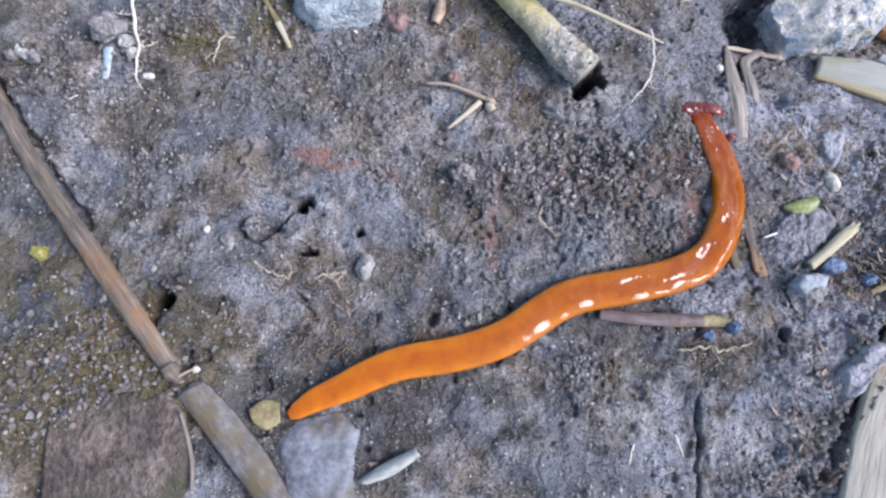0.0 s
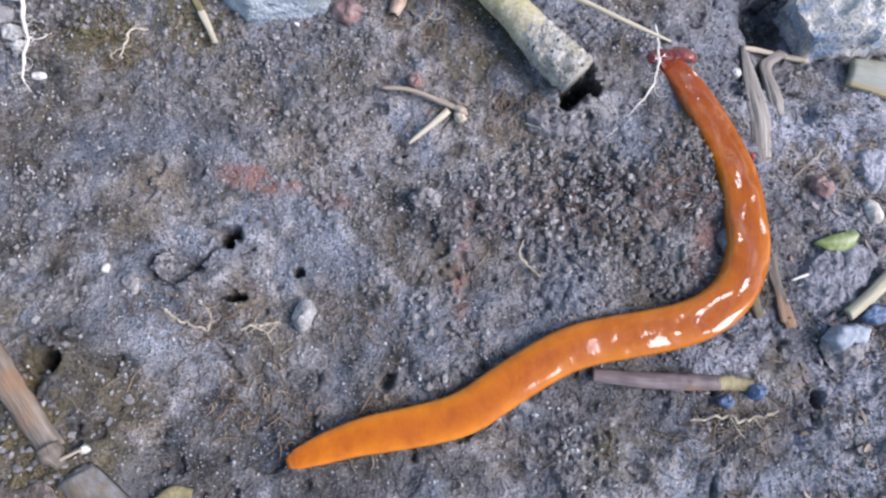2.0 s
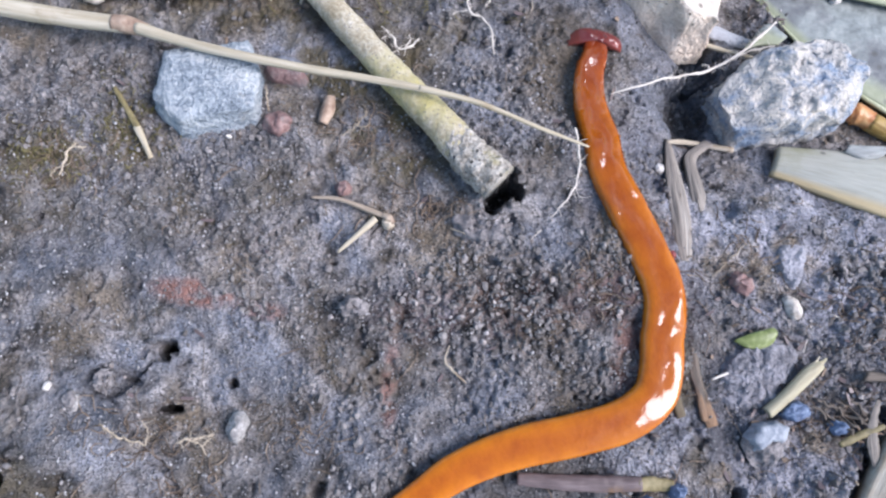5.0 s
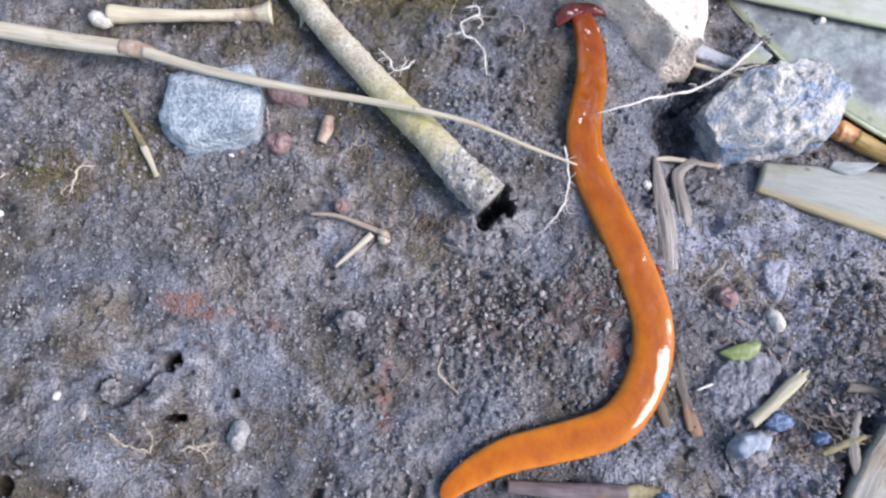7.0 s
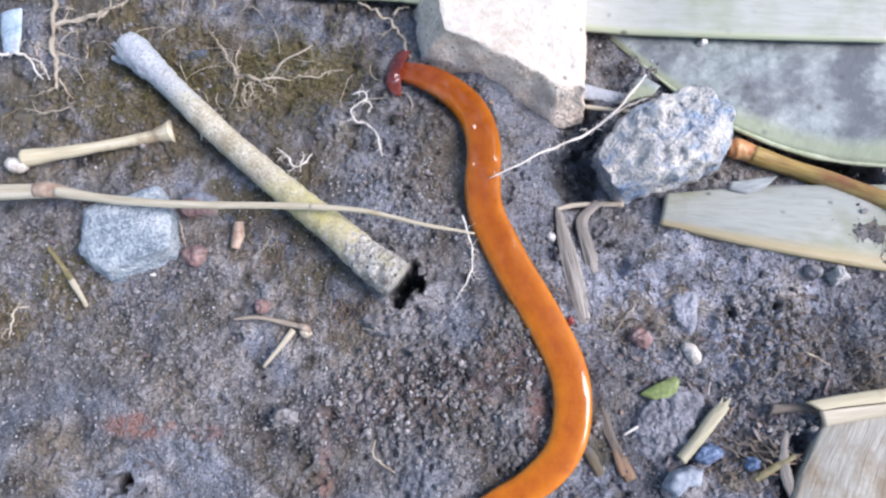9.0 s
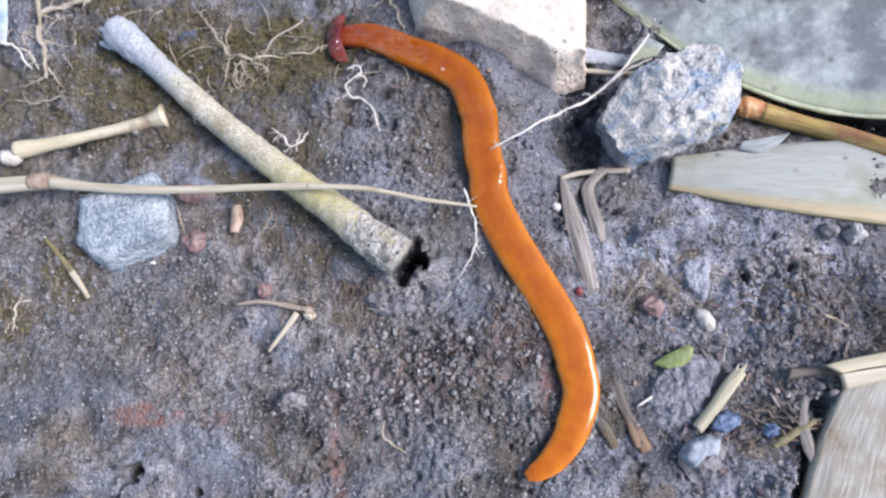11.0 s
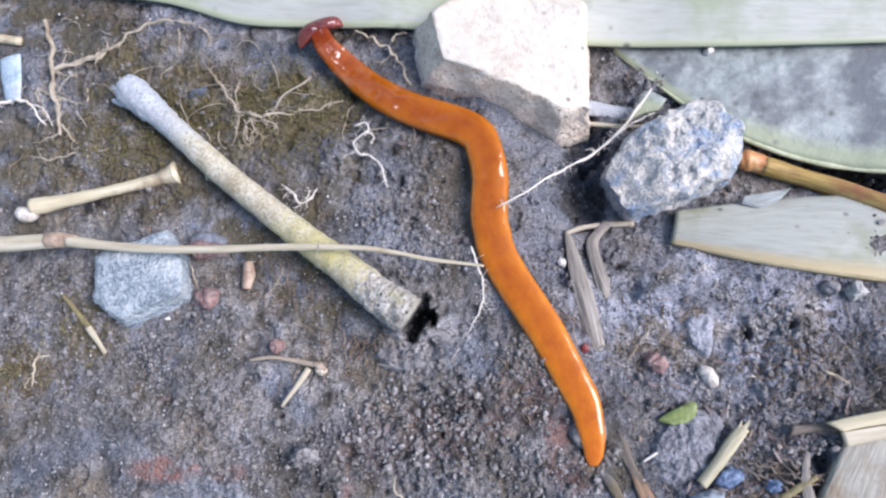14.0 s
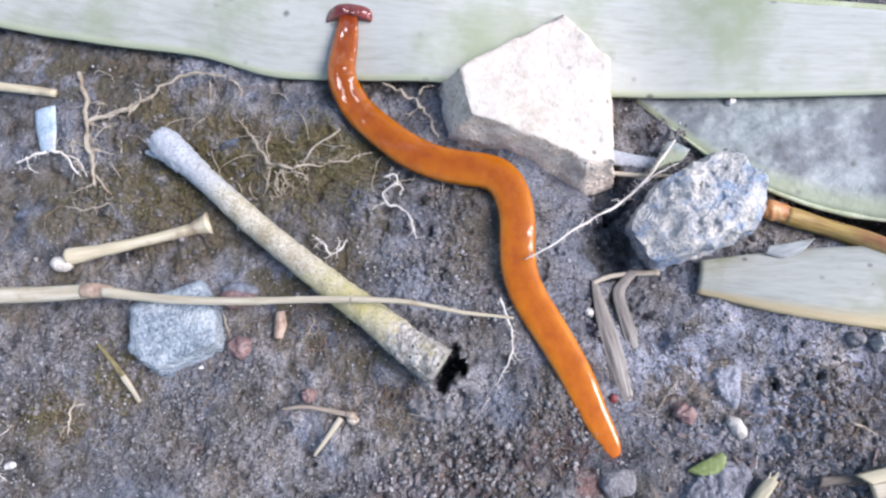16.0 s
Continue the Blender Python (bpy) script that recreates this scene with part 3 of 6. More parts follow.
def build_ground():
    step = 0.3
    fx, fy = np.arange(-90, 132, step), np.arange(-72, 124, step)
    out = step * np.cumsum(1.32 ** np.arange(1, 34))
    xs = np.r_[fx[0] - out[::-1], fx, fx[-1] + out]
    ys = np.r_[fy[0] - out[::-1], fy, fy[-1] + out]
    gx, gy = np.meshgrid(xs, ys)
    z = relief(gx, gy)
    nx, ny = len(xs), len(ys)
    verts = np.stack([gx, gy, z], -1).reshape(-1, 3) * MM
    k = (np.arange(ny - 1)[:, None] * nx + np.arange(nx - 1)).ravel()
    quads = np.stack([k, k + 1, k + nx + 1, k + nx], 1).astype(np.int32)
    me = bpy.data.meshes.new("ground")
    me.vertices.add(len(verts))
    me.vertices.foreach_set("co", verts.astype(np.float32).ravel())
    me.loops.add(quads.size)
    me.loops.foreach_set("vertex_index", quads.ravel())
    me.polygons.add(len(quads))
    me.polygons.foreach_set("loop_start", np.arange(0, quads.size, 4, dtype=np.int32))
    me.update(calc_edges=True)
    me.polygons.foreach_set("use_smooth", np.ones(len(quads), bool))
    stains_and_shade = np.zeros((len(verts), 4), np.float32)
    x, y = gx.ravel(), gy.ravel()
    ragged = fractal(x, y, 4, 41, 4)

    def blot(cx, cy, a, b2, turn, seed):
        co, si = math.cos(radians(turn)), math.sin(radians(turn))
        dx, dy = x - cx, y - cy
        r = np.hypot((dx * co + dy * si) / a, (dy * co - dx * si) / b2)
        return ease((1.15 - r) / 0.7) * ease((fractal(x, y, 3.5, seed, 4) - 0.36) / 0.2)

    red = 0.35 * blot(43, 3, 4, 6, 0, 89) + 0.3 * blot(39, 16, 5, 4, 0, 90) + 0.95 * blot(-21, 15.6, 8, 2.4, -10, 51) + 0.5 * blot(-11, 12.5, 4, 1.6, 0, 52) + 0.7 * blot(7.6, 1.5, 1.7, 7, -4, 53) + 0.5 * blot(46, 12, 4, 3, 0, 54) + 0.4 * blot(42, 8, 3, 3, 0, 57) + 0.2 * blot(24, 12, 24, 6, 3, 82)
    # moss, except the blot at (-30, 100): painted shade under the sheath's edge
    moss = 0.6 * blot(-30, 100, 36, 7, -33, 97) + 0.75 * blot(4, 45, 22, 9, -45, 86) + 0.3 * blot(-28, 31, 30, 11, 0, 87) + 0.5 * blot(49, 2, 5, 7, 0, 88) + 0.7 * blot(-20, 74, 36, 19, 0, 70) + 0.4 * blot(12, 64, 16, 16, 0, 71) + 0.75 * blot(-62, -18, 26, 24, 0, 63) + 0.8 * blot(-13, 75, 15, 8, 0, 55) + 0.7 * blot(10, 72, 14, 10, 0, 56) + 0.7 * blot(-47, 37, 8, 5, 0, 58) + 0.6 * blot(-32, 42, 7, 8, 0, 59) + 0.5 * blot(10, 50, 9, 9, 0, 60) + 0.5 * blot(-48, -22, 16, 12, 0, 61) + 0.6 * blot(30, -22, 8, 5, 20, 62)
    # lighter and darker soil; the blot at (-30, 100) paints the sheath's shadow
    tone_and_shade = 0.5 - 0.45 * blot(-66, -12, 22, 26, 0, 98) - 0.5 * blot(-30, 100, 36, 6, -33, 97) - 0.4 * blot(6, 43, 24, 9, -45, 86) - 0.8 * blot(51, -2, 7, 10, 0, 91) - 0.5 * blot(46, -19, 22, 7, 0, 92) - 0.35 * blot(-8, -30, 34, 9, 10, 93) + 0.35 * blot(69, 11, 8, 5, 0, 94) - 0.6 * blot(-48, -32, 44, 26, 0, 69) + 0.35 * blot(58, -22, 30, 16, 0, 64) + 0.55 * blot(72, 22, 24, 13, 0, 72) + 0.3 * blot(46, 24, 14, 10, 0, 73) + 0.16 * blot(5, 28, 40, 14, 0, 65) - 0.35 * blot(-18, -30, 42, 16, 8, 66) + 1.5 * (fractal(x, y, 11, 67, 5) - 0.5) - 0.25 * blot(45, 12, 6, 9, 0, 68) - 0.8 * blot(20, 12, 27, 6, 3, 81)
    tone_and_shade = 0.5 + (tone_and_shade - 0.5) * np.exp(-((np.hypot(x - 15, y - 20) / 260) ** 4))
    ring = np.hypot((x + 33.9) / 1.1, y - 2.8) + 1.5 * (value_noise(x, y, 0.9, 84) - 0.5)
    # painted shade: darkens the burrow ring and the deepest holes
    pit_shade = 0.8 * np.exp(-(((ring - 1.9) / 0.6) ** 2)) * (0.35 + value_noise(x, y, 2.2, 85)) + sum(0.9 * (1 - ease((np.hypot(x - p[0], y - p[1]) / max(p[2], p[3]) - 0.5) / 0.5)) for p in PITS if p[5] > 7)
    stains_and_shade[:, 0], stains_and_shade[:, 1], stains_and_shade[:, 2], stains_and_shade[:, 3] = np.clip(red, 0, 1), np.clip(moss, 0, 1), np.clip(pit_shade, 0, 1), np.clip(tone_and_shade, 0, 1)
    layer = me.color_attributes.new("stains_and_shade", "FLOAT_COLOR", "POINT")
    layer.data.foreach_set("color", stains_and_shade.ravel())
    cold = 0.8 * blot(74, 18, 30, 18, 0, 74) + 0.7 * blot(62, -8, 18, 16, 0, 75) + 0.6 * blot(44, 30, 12, 16, 0, 76) + 0.5 * blot(58, -34, 30, 12, 0, 77) + 0.35 * blot(-25, 28, 30, 10, 0, 78) + 0.4 * blot(2, 58, 14, 8, 0, 79) + 0.4 * blot(0, -30, 30, 8, 10, 80)
    layer = me.color_attributes.new("clay", "FLOAT_COLOR", "POINT")
    layer.data.foreach_set("color", np.repeat(np.clip(cold, 0, 0.85), 4).astype(np.float32))
    me.materials.append(SOIL)
    return tagged(new("ground", me), "damp grey-brown crumbly soil with worm holes", "ground", kind="structure")


build_ground()


# ---------------------------------------------------------------- makers
def tube_mesh(points, radii, sides=10, n=40, wobble=0.06, seed=0, flat=1.0, caps=True, knobs=0.0, kink=0.0):
    """A tapering, slightly uneven rod along a curve. radii: evenly spaced along it. flat: height over width."""
    p = spline(points, n)
    if kink:
        kink *= min(1.0, float(np.linalg.norm(np.diff(p, axis=0), axis=1).sum()) / 14)
        bent = np.random.default_rng(seed + 50).standard_normal((n // 3 + 2, 3)) * kink
        bent = spline(bent, n)
        p = p + bent * np.sin(np.linspace(0, math.pi, n))[:, None] ** 0.5
    r = np.interp(np.linspace(0, 1, n), np.linspace(0, 1, len(radii)), radii)
    t = np.gradient(p, axis=0)
    t /= np.linalg.norm(t, axis=1)[:, None] + 1e-9
    side = np.cross(np.array([0, 0, 1.0]), t)
    bad = np.linalg.norm(side, axis=1) < 0.05
    side[bad] = (1, 0, 0)
    side /= np.linalg.norm(side, axis=1)[:, None]
    up = np.cross(t, side)
    r2 = np.random.default_rng(seed)
    a = np.linspace(0, 2 * math.pi, sides, endpoint=False)
    lumps = r2.standard_normal((n + 4, 1)) + 0.6 * r2.standard_normal((n + 4, sides))
    lumps = (lumps[:-4] + 2 * lumps[1:-3] + 3 * lumps[2:-2] + 2 * lumps[3:-1] + lumps[4:]) / 5
    uneven = 1 + wobble * lumps
    rings = p[:, None] + (r[:, None] * uneven)[..., None] * (np.cos(a)[None, :, None] * side[:, None] + flat * np.sin(a)[None, :, None] * up[:, None])
    if knobs:
        for ring, middle in zip(rings, p):
            for k in range(sides):
                q = Vector(ring[k])
                ring[k] = middle + (ring[k] - middle) * (1 + knobs * (noise.noise(q / 1.6) + 0.7 * noise.noise(q / 0.7 + Vector((5, 0, 0)))))
    verts = rings.reshape(-1, 3)
    length = np.r_[0, np.cumsum(np.linalg.norm(np.diff(p, axis=0), axis=1))] * MM
    uv = np.stack(np.broadcast_arrays(length[:, None], (a * r.mean())[None, :] * MM), -1).reshape(-1, 2)
    faces = [(i * sides + k, i * sides + (k + 1) % sides, (i + 1) * sides + (k + 1) % sides, (i + 1) * sides + k) for i in range(n - 1) for k in range(sides)]
    if caps:
        faces += [tuple(range(sides))[::-1], tuple((n - 1) * sides + k for k in range(sides))]
    return verts, faces, uv


def rod(name, points, radii, material, parent=None, label="", category="", group="", **shape):
    verts, faces, uv = tube_mesh(points, radii, **shape)
    return place(name, verts, faces, material, parent, label, category, group, uv)


def outline_radius(corners, centre, n, soften):
    """Distance from the centre to the outline in n directions, corners softened."""
    c = np.array(corners, float)[:, :2] - centre
    nxt = np.roll(c, -1, axis=0)
    r = np.zeros(n)
    for k, a in enumerate(np.linspace(0, 2 * math.pi, n, endpoint=False)):
        d = np.array([math.cos(a), math.sin(a)])
        e = nxt - c
        den = d[0] * e[:, 1] - d[1] * e[:, 0]
        den = np.where(abs(den) < 1e-9, 1e-9, den)
        s = (c[:, 0] * e[:, 1] - c[:, 1] * e[:, 0]) / den
        u = (c[:, 0] * d[1] - c[:, 1] * d[0]) / den
        ok = (u > -0.001) & (u < 1.001) & (s > 0)
        r[k] = s[ok].max() if ok.any() else 1
    for _ in range(soften):
        r = (np.roll(r, 1) + 2 * r + np.roll(r, -1)) / 4
    return r


def rock_mesh(corners, z0, z1, top=None, rough=0.35, cell=3.0, seed=0, n=72, rings=20, soften=4, tilt=(0, 0), dome=0.06, facets=0):
    """A stone from the corners of its foot and, if given, of its upper face; edges rounded, faces uneven."""
    foot = np.array(corners, float)[:, :2]
    centre = foot.mean(0)
    rf = outline_radius(foot, centre, n, soften)
    rt = rf * 0.8 if top is None else outline_radius(np.array(top, float)[:, :2], centre, n, soften)
    a = np.linspace(0, 2 * math.pi, n, endpoint=False)
    verts = []
    walls = rings // 2
    cuts = np.random.default_rng(seed + 100)
    reach = float(rf.mean())
    planes = [(cuts.uniform(0, 6.28), cuts.uniform(0.25, 0.8), cuts.uniform(0.25, 1.3)) for _ in range(facets)]
    for k in range(rings):
        if k < walls:
            f = k / (walls - 1)
            r, z = rf * (1 - f) + rt * f, z0 + (z1 - z0) * (f * 0.93)
            if top is None:
                r = rf * (0.93 + 0.07 * math.sin(math.pi * min(f * 1.3, 1))) * (1 - f**3) + rt * f**3
        else:
            f = (k - walls + 1) / (rings - walls)
            r = rt * (1 - f) * 0.985
            z = z0 + (z1 - z0) * (0.95 + 0.05 * min(1, 4 * f) + dome * (1 - (1 - f) ** 2))
        for q in range(n):
            x, y = centre[0] + r[q] * math.cos(a[q]), centre[1] + r[q] * math.sin(a[q])
            zz = z + (tilt[0] * (x - centre[0]) + tilt[1] * (y - centre[1])) * (z - z0) / max(z1 - z0, 1e-6)
            for way, off, steep in planes:
                out = (x - centre[0]) * math.cos(way) + (y - centre[1]) * math.sin(way) - off * reach
                zz = min(zz, max(z1 - steep * out, z0 + 0.25 * (z - z0)))
            p = Vector((x, y, zz))
            d = noise.noise_vector(p / cell + Vector((seed * 7.3, 0, 0))) * rough + noise.noise_vector(p / (cell * 0.35) + Vector((0, seed * 3.1, 0))) * rough * 0.45
            d += Vector((0, 0, 1)) * (0.5 - abs(noise.noise(p / (cell * 0.7) + Vector((seed, 0, 0))))) * rough * 0.9
            chip = max(0.0, noise.noise(p / (cell * 1.6) + Vector((0, 0, seed * 5.0))) - 0.25) * rough * 1.6
            verts.append((x + d.x - chip * math.cos(a[q]), y + d.y - chip * math.sin(a[q]), zz + d.z - chip * 0.6))
    faces = [(i * n + q, i * n + (q + 1) % n, (i + 1) * n + (q + 1) % n, (i + 1) * n + q) for i in range(rings - 2) for q in range(n)]
    last = (rings - 2) * n
    tip = len(verts) - n
    verts = verts[: tip + 1]
    faces += [(last + q, last + (q + 1) % n, tip) for q in range(n)]
    faces.append(tuple(range(n))[::-1])
    return verts, faces


def rock(name, corners, z0, z1, material, label, category="stone", group="", **shape):
    verts, faces = rock_mesh(corners, z0, z1, **shape)
    return place(name, verts, faces, material, None, label, category, group)


def pebble(name, x, y, a, b2, h, turn, material, label, category="pebble", group="", seed=0, rough=0.26, sink=0.45):
    """An egg-shaped, slightly angular pebble, part sunk in the soil."""
    z = float(slope(x, y)) - sink * h
    co, si = math.cos(radians(turn)), math.sin(radians(turn))
    r2 = np.random.default_rng(seed)
    k = 1 + 0.12 * r2.standard_normal(9)
    ring = [(x + a * k[q] * math.cos(q * 0.698) * co - b2 * k[q] * math.sin(q * 0.698) * si, y + a * k[q] * math.cos(q * 0.698) * si + b2 * k[q] * math.sin(q * 0.698) * co) for q in range(9)]
    verts, faces = rock_mesh(ring, z, z + h * 1.3, rough=rough * min(a, b2, h) * 1.6, cell=max(a, b2) * 0.9, seed=seed, n=28, rings=12, soften=3, dome=0.22)
    return place(name, verts, faces, material, None, label, category, group)


def sheet_mesh(edge_a, edge_b, camber=0.6, thick=0.5, n=70, across=14, curl=0.0, uneven=0.25, seed=0):
    """A thin stiff sheet between two edge curves, arched across, with real thickness."""
    a, b2 = spline(edge_a, n), spline(edge_b, n)
    u = np.linspace(0, 1, across)
    top = a[:, None] * (1 - u)[None, :, None] + b2[:, None] * u[None, :, None]
    top[..., 2] += camber * 4 * (u * (1 - u))[None, :] + curl * (np.abs(2 * u - 1) ** 4)[None, :]
    top[..., 2] += uneven * (fractal(top[..., 0], top[..., 1], 14, 71 + seed, 3) - 0.5) * 2
    low = top.copy()
    low[..., 2] -= thick
    m = n * across
    verts = np.r_[top.reshape(-1, 3), low.reshape(-1, 3)]
    faces = []
    for i in range(n - 1):
        for k in range(across - 1):
            q = (i * across + k, (i + 1) * across + k, (i + 1) * across + k + 1, i * across + k + 1)
            faces += [q[::-1], tuple(v + m for v in q)]
        faces += [(i * across, (i + 1) * across, (i + 1) * across + m, i * across + m), ((i + 1) * across - 1, (i + 1) * across - 1 + m, (i + 2) * across - 1 + m, (i + 2) * across - 1)]
    for k in range(across - 1):
        e = (n - 1) * across
        faces += [(k, k + m, k + 1 + m, k + 1), (e + k, e + k + 1, e + k + 1 + m, e + k + m)]
    length = np.r_[0, np.cumsum(np.linalg.norm(np.diff(a, axis=0), axis=1))]
    wide = np.linalg.norm(a - b2, axis=1).mean()
    uv = np.stack(np.broadcast_arrays(length[:, None], (u * wide)[None, :]), -1).reshape(-1, 2) * MM
    return verts, faces, np.r_[uv, uv]


def sheet(name, edge_a, edge_b, material, parent=None, label="", category="", group="", **shape):
    verts, faces, uv = sheet_mesh(edge_a, edge_b, **shape)
    return place(name, verts, faces, material, parent, label, category, group, uv)


# ---------------------------------------------------------------- stones
def block_mesh(foot, top, seed, per_edge=14, walls=16, inner=16, rough=0.5):
    """A block with flat, crisp-edged faces between a foot and a top outline of as many corners. Gives also the number of wall faces."""
    foot, top = np.array(foot, float), np.array(top, float)
    u = np.linspace(0, 1, per_edge, endpoint=False)[:, None]
    low, high = (np.vstack([a * (1 - u) + b2 * u for a, b2 in zip(c, np.roll(c, -1, axis=0))]) for c in (foot, top))
    n, middle = len(low), top.mean(0)
    rings = [low + (high - low) * f for f in np.r_[np.linspace(0, 0.94, walls), 0.985]]
    rings += [high + (middle - high) * f for f in np.r_[0.02, np.linspace(0.07, 0.97, inner)]]
    verts = []
    for k, ring in enumerate(rings):
        edge = 0.9 if walls - 1 <= k <= walls + 1 else 1.0
        for q in ring:
            at = Vector(q)
            d = noise.noise_vector(at / 3.5 + Vector((seed, 0, 0))) * rough + noise.noise_vector(at / 1.1 + Vector((0, seed, 0))) * rough * 0.4 * edge
            verts.append(tuple(at + d * (1.0 if k < walls + 2 else 0.5)))
    faces = [(i * n + q, i * n + (q + 1) % n, (i + 1) * n + (q + 1) % n, (i + 1) * n + q) for i in range(len(rings) - 1) for q in range(n)]
    faces.append(tuple((len(rings) - 1) * n + q for q in range(n)))
    # outlines run clockwise from above: turn the faces outwards
    return verts, [f[::-1] for f in faces], walls * n


verts, faces, side_faces = block_mesh([(32.4, 80.0, -3), (61.4, 90.7, -9), (66.9, 79.2, -9), (61.2, 55.4, -9), (55.0, 54.6, -8), (41.0, 64.6, -3), (32.4, 69.2, -3)], [(39.5, 77.3, 9.6), (59.0, 84.0, 4.2), (64.0, 74.7, 3.6), (60.2, 56.8, 2.2), (55.9, 57.9, 3.7), (47.1, 63.9, 7.8), (39.6, 68.7, 9.6)], 3, rough=0.72)
cream = place("cream_stone", verts, faces, STONE_SIDE, None, "large pale cream angular stone with a broken beige side", "stone")
cream.data.materials.append(PALE_STONE)
for k, face in enumerate(cream.data.polygons):
    if k >= side_faces:
        face.material_index = 1
rock("rough_stone", [(60.1, 47.2, -6.0), (66.3, 52.3, -6.0), (76.7, 55.2, -6.0), (80.1, 55.7, -6.0), (83.6, 48.3, -6.0), (83.0, 43.9, -6.0), (80.3, 40.3, -6.0), (72.4, 38.7, -5.9), (62.3, 37.9, -5.7)], -8, 2.5, GNEISS, "rough blue-grey stone flecked with beige", top=[(60.6, 46.6), (66.6, 51.6), (76.7, 54.4), (79.6, 54.9), (83.0, 48.2), (82.4, 44.2), (79.8, 41.0), (72.4, 39.6), (62.8, 39.0)], rough=0.75, cell=2.2, seed=5, facets=5, n=130, rings=40, soften=0)
rock("angular_stone", [(-29.6, 44.7), (-24.6, 38.6), (-12.7, 42.0), (-12.0, 49.6), (-14.4, 56.0), (-28.2, 54.6)], -1.5, 4.4, BLUE_STONE, "angular pale blue-grey stone under a straw", top=[(-28.0, 45.4), (-23.6, 41.4), (-12.4, 43.2), (-11.6, 48.8), (-13.8, 54.4), (-26.6, 53.2)], rough=0.42, cell=1.8, seed=9, n=100, rings=28, soften=0)
rock("soil_lump", [(-35.5, 2.6, 0.8), (-35.2, 4.1, 0.6), (-33.9, 4.6, 0.5), (-32.9, 3.5, 0.6), (-33.0, 1.9, 0.7), (-34.3, 1.4, 0.9)], -0.6, 1.0, LUMP, "crumbly dark soil plug in a burrow", "soil", rough=0.9, cell=0.9, seed=23, n=60, rings=20)
rock("flat_slate", [(-29.0, -32.2, 0.7), (-26.1, -29.6, 0.3), (-18.0, -27.8, 0.3), (-14.2, -30.9, 0.3), (-14.7, -38.8, 0.3), (-17.4, -45.6, 0.3), (-25.5, -45.6, 0.3)], -1.5, 0.9, SLATE, "flat blue-grey slate piece in the soil", rough=0.4, cell=3.5, seed=11, soften=1)
rock("grey_stone", [(57.3, -8.6, 0.5), (58.8, -5.4, 0.5), (60.6, -6.8, 0.5), (63.6, -5.2, 0.5), (64.8, -8.0, 0.5), (62.3, -10.7, 0.5), (59.2, -11.7, 0.5)], -1, 1.0, LUMP, "small crumbling grey stone beside a split stick", rough=0.5, cell=1.2, seed=13, facets=4)
rock("soil_lump", [(54.9, 1.4, 0.8), (56.6, 4.6, 0.8), (61.0, 7.0, 0.8), (66.3, 7.1, 0.8), (67.5, 4.4, 0.8), (65.0, 0.1, 0.8), (61.9, -3.1, 0.8), (57.8, -3.7, 0.8), (54.6, -1.9, 0.8)], -1.5, 1.3, CLAY_LUMP, "crumbly blue-grey block of soil", "soil", rough=0.55, cell=1.3, seed=15, n=110, rings=34, soften=1, facets=3)
rock("soil_lump", [(-0.2, 13.3, 1.0), (2.2, 14.8, 1.0), (4.5, 13.2, 1.0), (4.0, 11.5, 1.0), (1.3, 11.2, 1.0)], -1.0, 1.8, LUMP, "small pale clod of crumbly soil", "soil", rough=0.8, cell=1.2, seed=16)
rock("soil_lump", [(65.1, 20.3, 1.0), (67.6, 21.1, 1.0), (70.7, 20.8, 1.0), (68.0, 13.0, 1.0), (66.4, 13.9, 1.0), (65.2, 17.2, 1.0)], -1.0, 1.7, PALE_CLOD, "grey flake of dried mud", "soil", rough=0.4, cell=2.2, seed=17)
rock("soil_lump", [(63.6, -21.7, 1.0), (68.8, -17.1, 1.0), (72.5, -16.2, 1.0), (72.6, -19.9, 1.0), (68.6, -22.2, 1.0), (65.7, -27.2, 1.0), (63.6, -25.8, 1.0)], -1.0, 2.6, PALE_CLOD, "pale grey clod of soil beside a board", "soil", rough=0.7, cell=2.2, seed=18)
rock("soil_lump", [(16.3, 26.4, 0.5), (21.2, 27.2, 0.5), (26.4, 25.5, 0.5), (28.2, 21.4, 0.5), (24.5, 20.9, 0.5), (18.4, 22.7, 0.5)], -1.0, 1.2, LUMP, "low crumbly clod of soil below a dry stem", "soil", rough=0.8, cell=1.6, seed=19)
rock("soil_lump", [(-66.3, 41.6, 0.5), (-62.8, 43.7, 0.5), (-58.7, 40.6, 0.5), (-61.1, 37.5, 0.5), (-64.9, 38.0, 0.5)], 1.0, 3.2, LUMP, "grey-brown clod of soil by a white root", "soil", rough=0.7, cell=1.8, seed=20)
rock("stone_flake", [(57.7, -7.2, 0.8), (59.4, -5.3, 0.8), (62.5, -4.9, 0.8), (64.5, -5.8, 0.8), (63.3, -8.1, 0.8), (61.1, -7.8, 0.8), (59.1, -9.3, 0.8)], -0.8, 1.9, SKY_SLATE, "pale blue-grey angular flake among fibres", rough=0.2, cell=2.2, seed=24, n=60, rings=20, soften=0)
rock("stone_flake", [(-13.3, 52.0, 1.0), (-8.6, 52.3, 1.0), (-4.5, 49.9, 1.0), (-4.8, 48.3, 1.0), (-10.9, 49.1, 1.0)], -0.8, 1.6, PINK, "brownish-pink stone flake under a straw", rough=0.3, cell=2, seed=21, n=40, rings=14)
rock("stone_flake", [(-12.1, 53.4, 0.8), (-7.5, 53.5, 0.8), (-4.7, 51.6, 0.8), (-4.5, 49.9, 0.8), (-11.4, 51.2, 0.8)], -0.8, 1.2, SLATE, "grey stone flake under a straw", rough=0.3, cell=2, seed=22, n=40, rings=14)
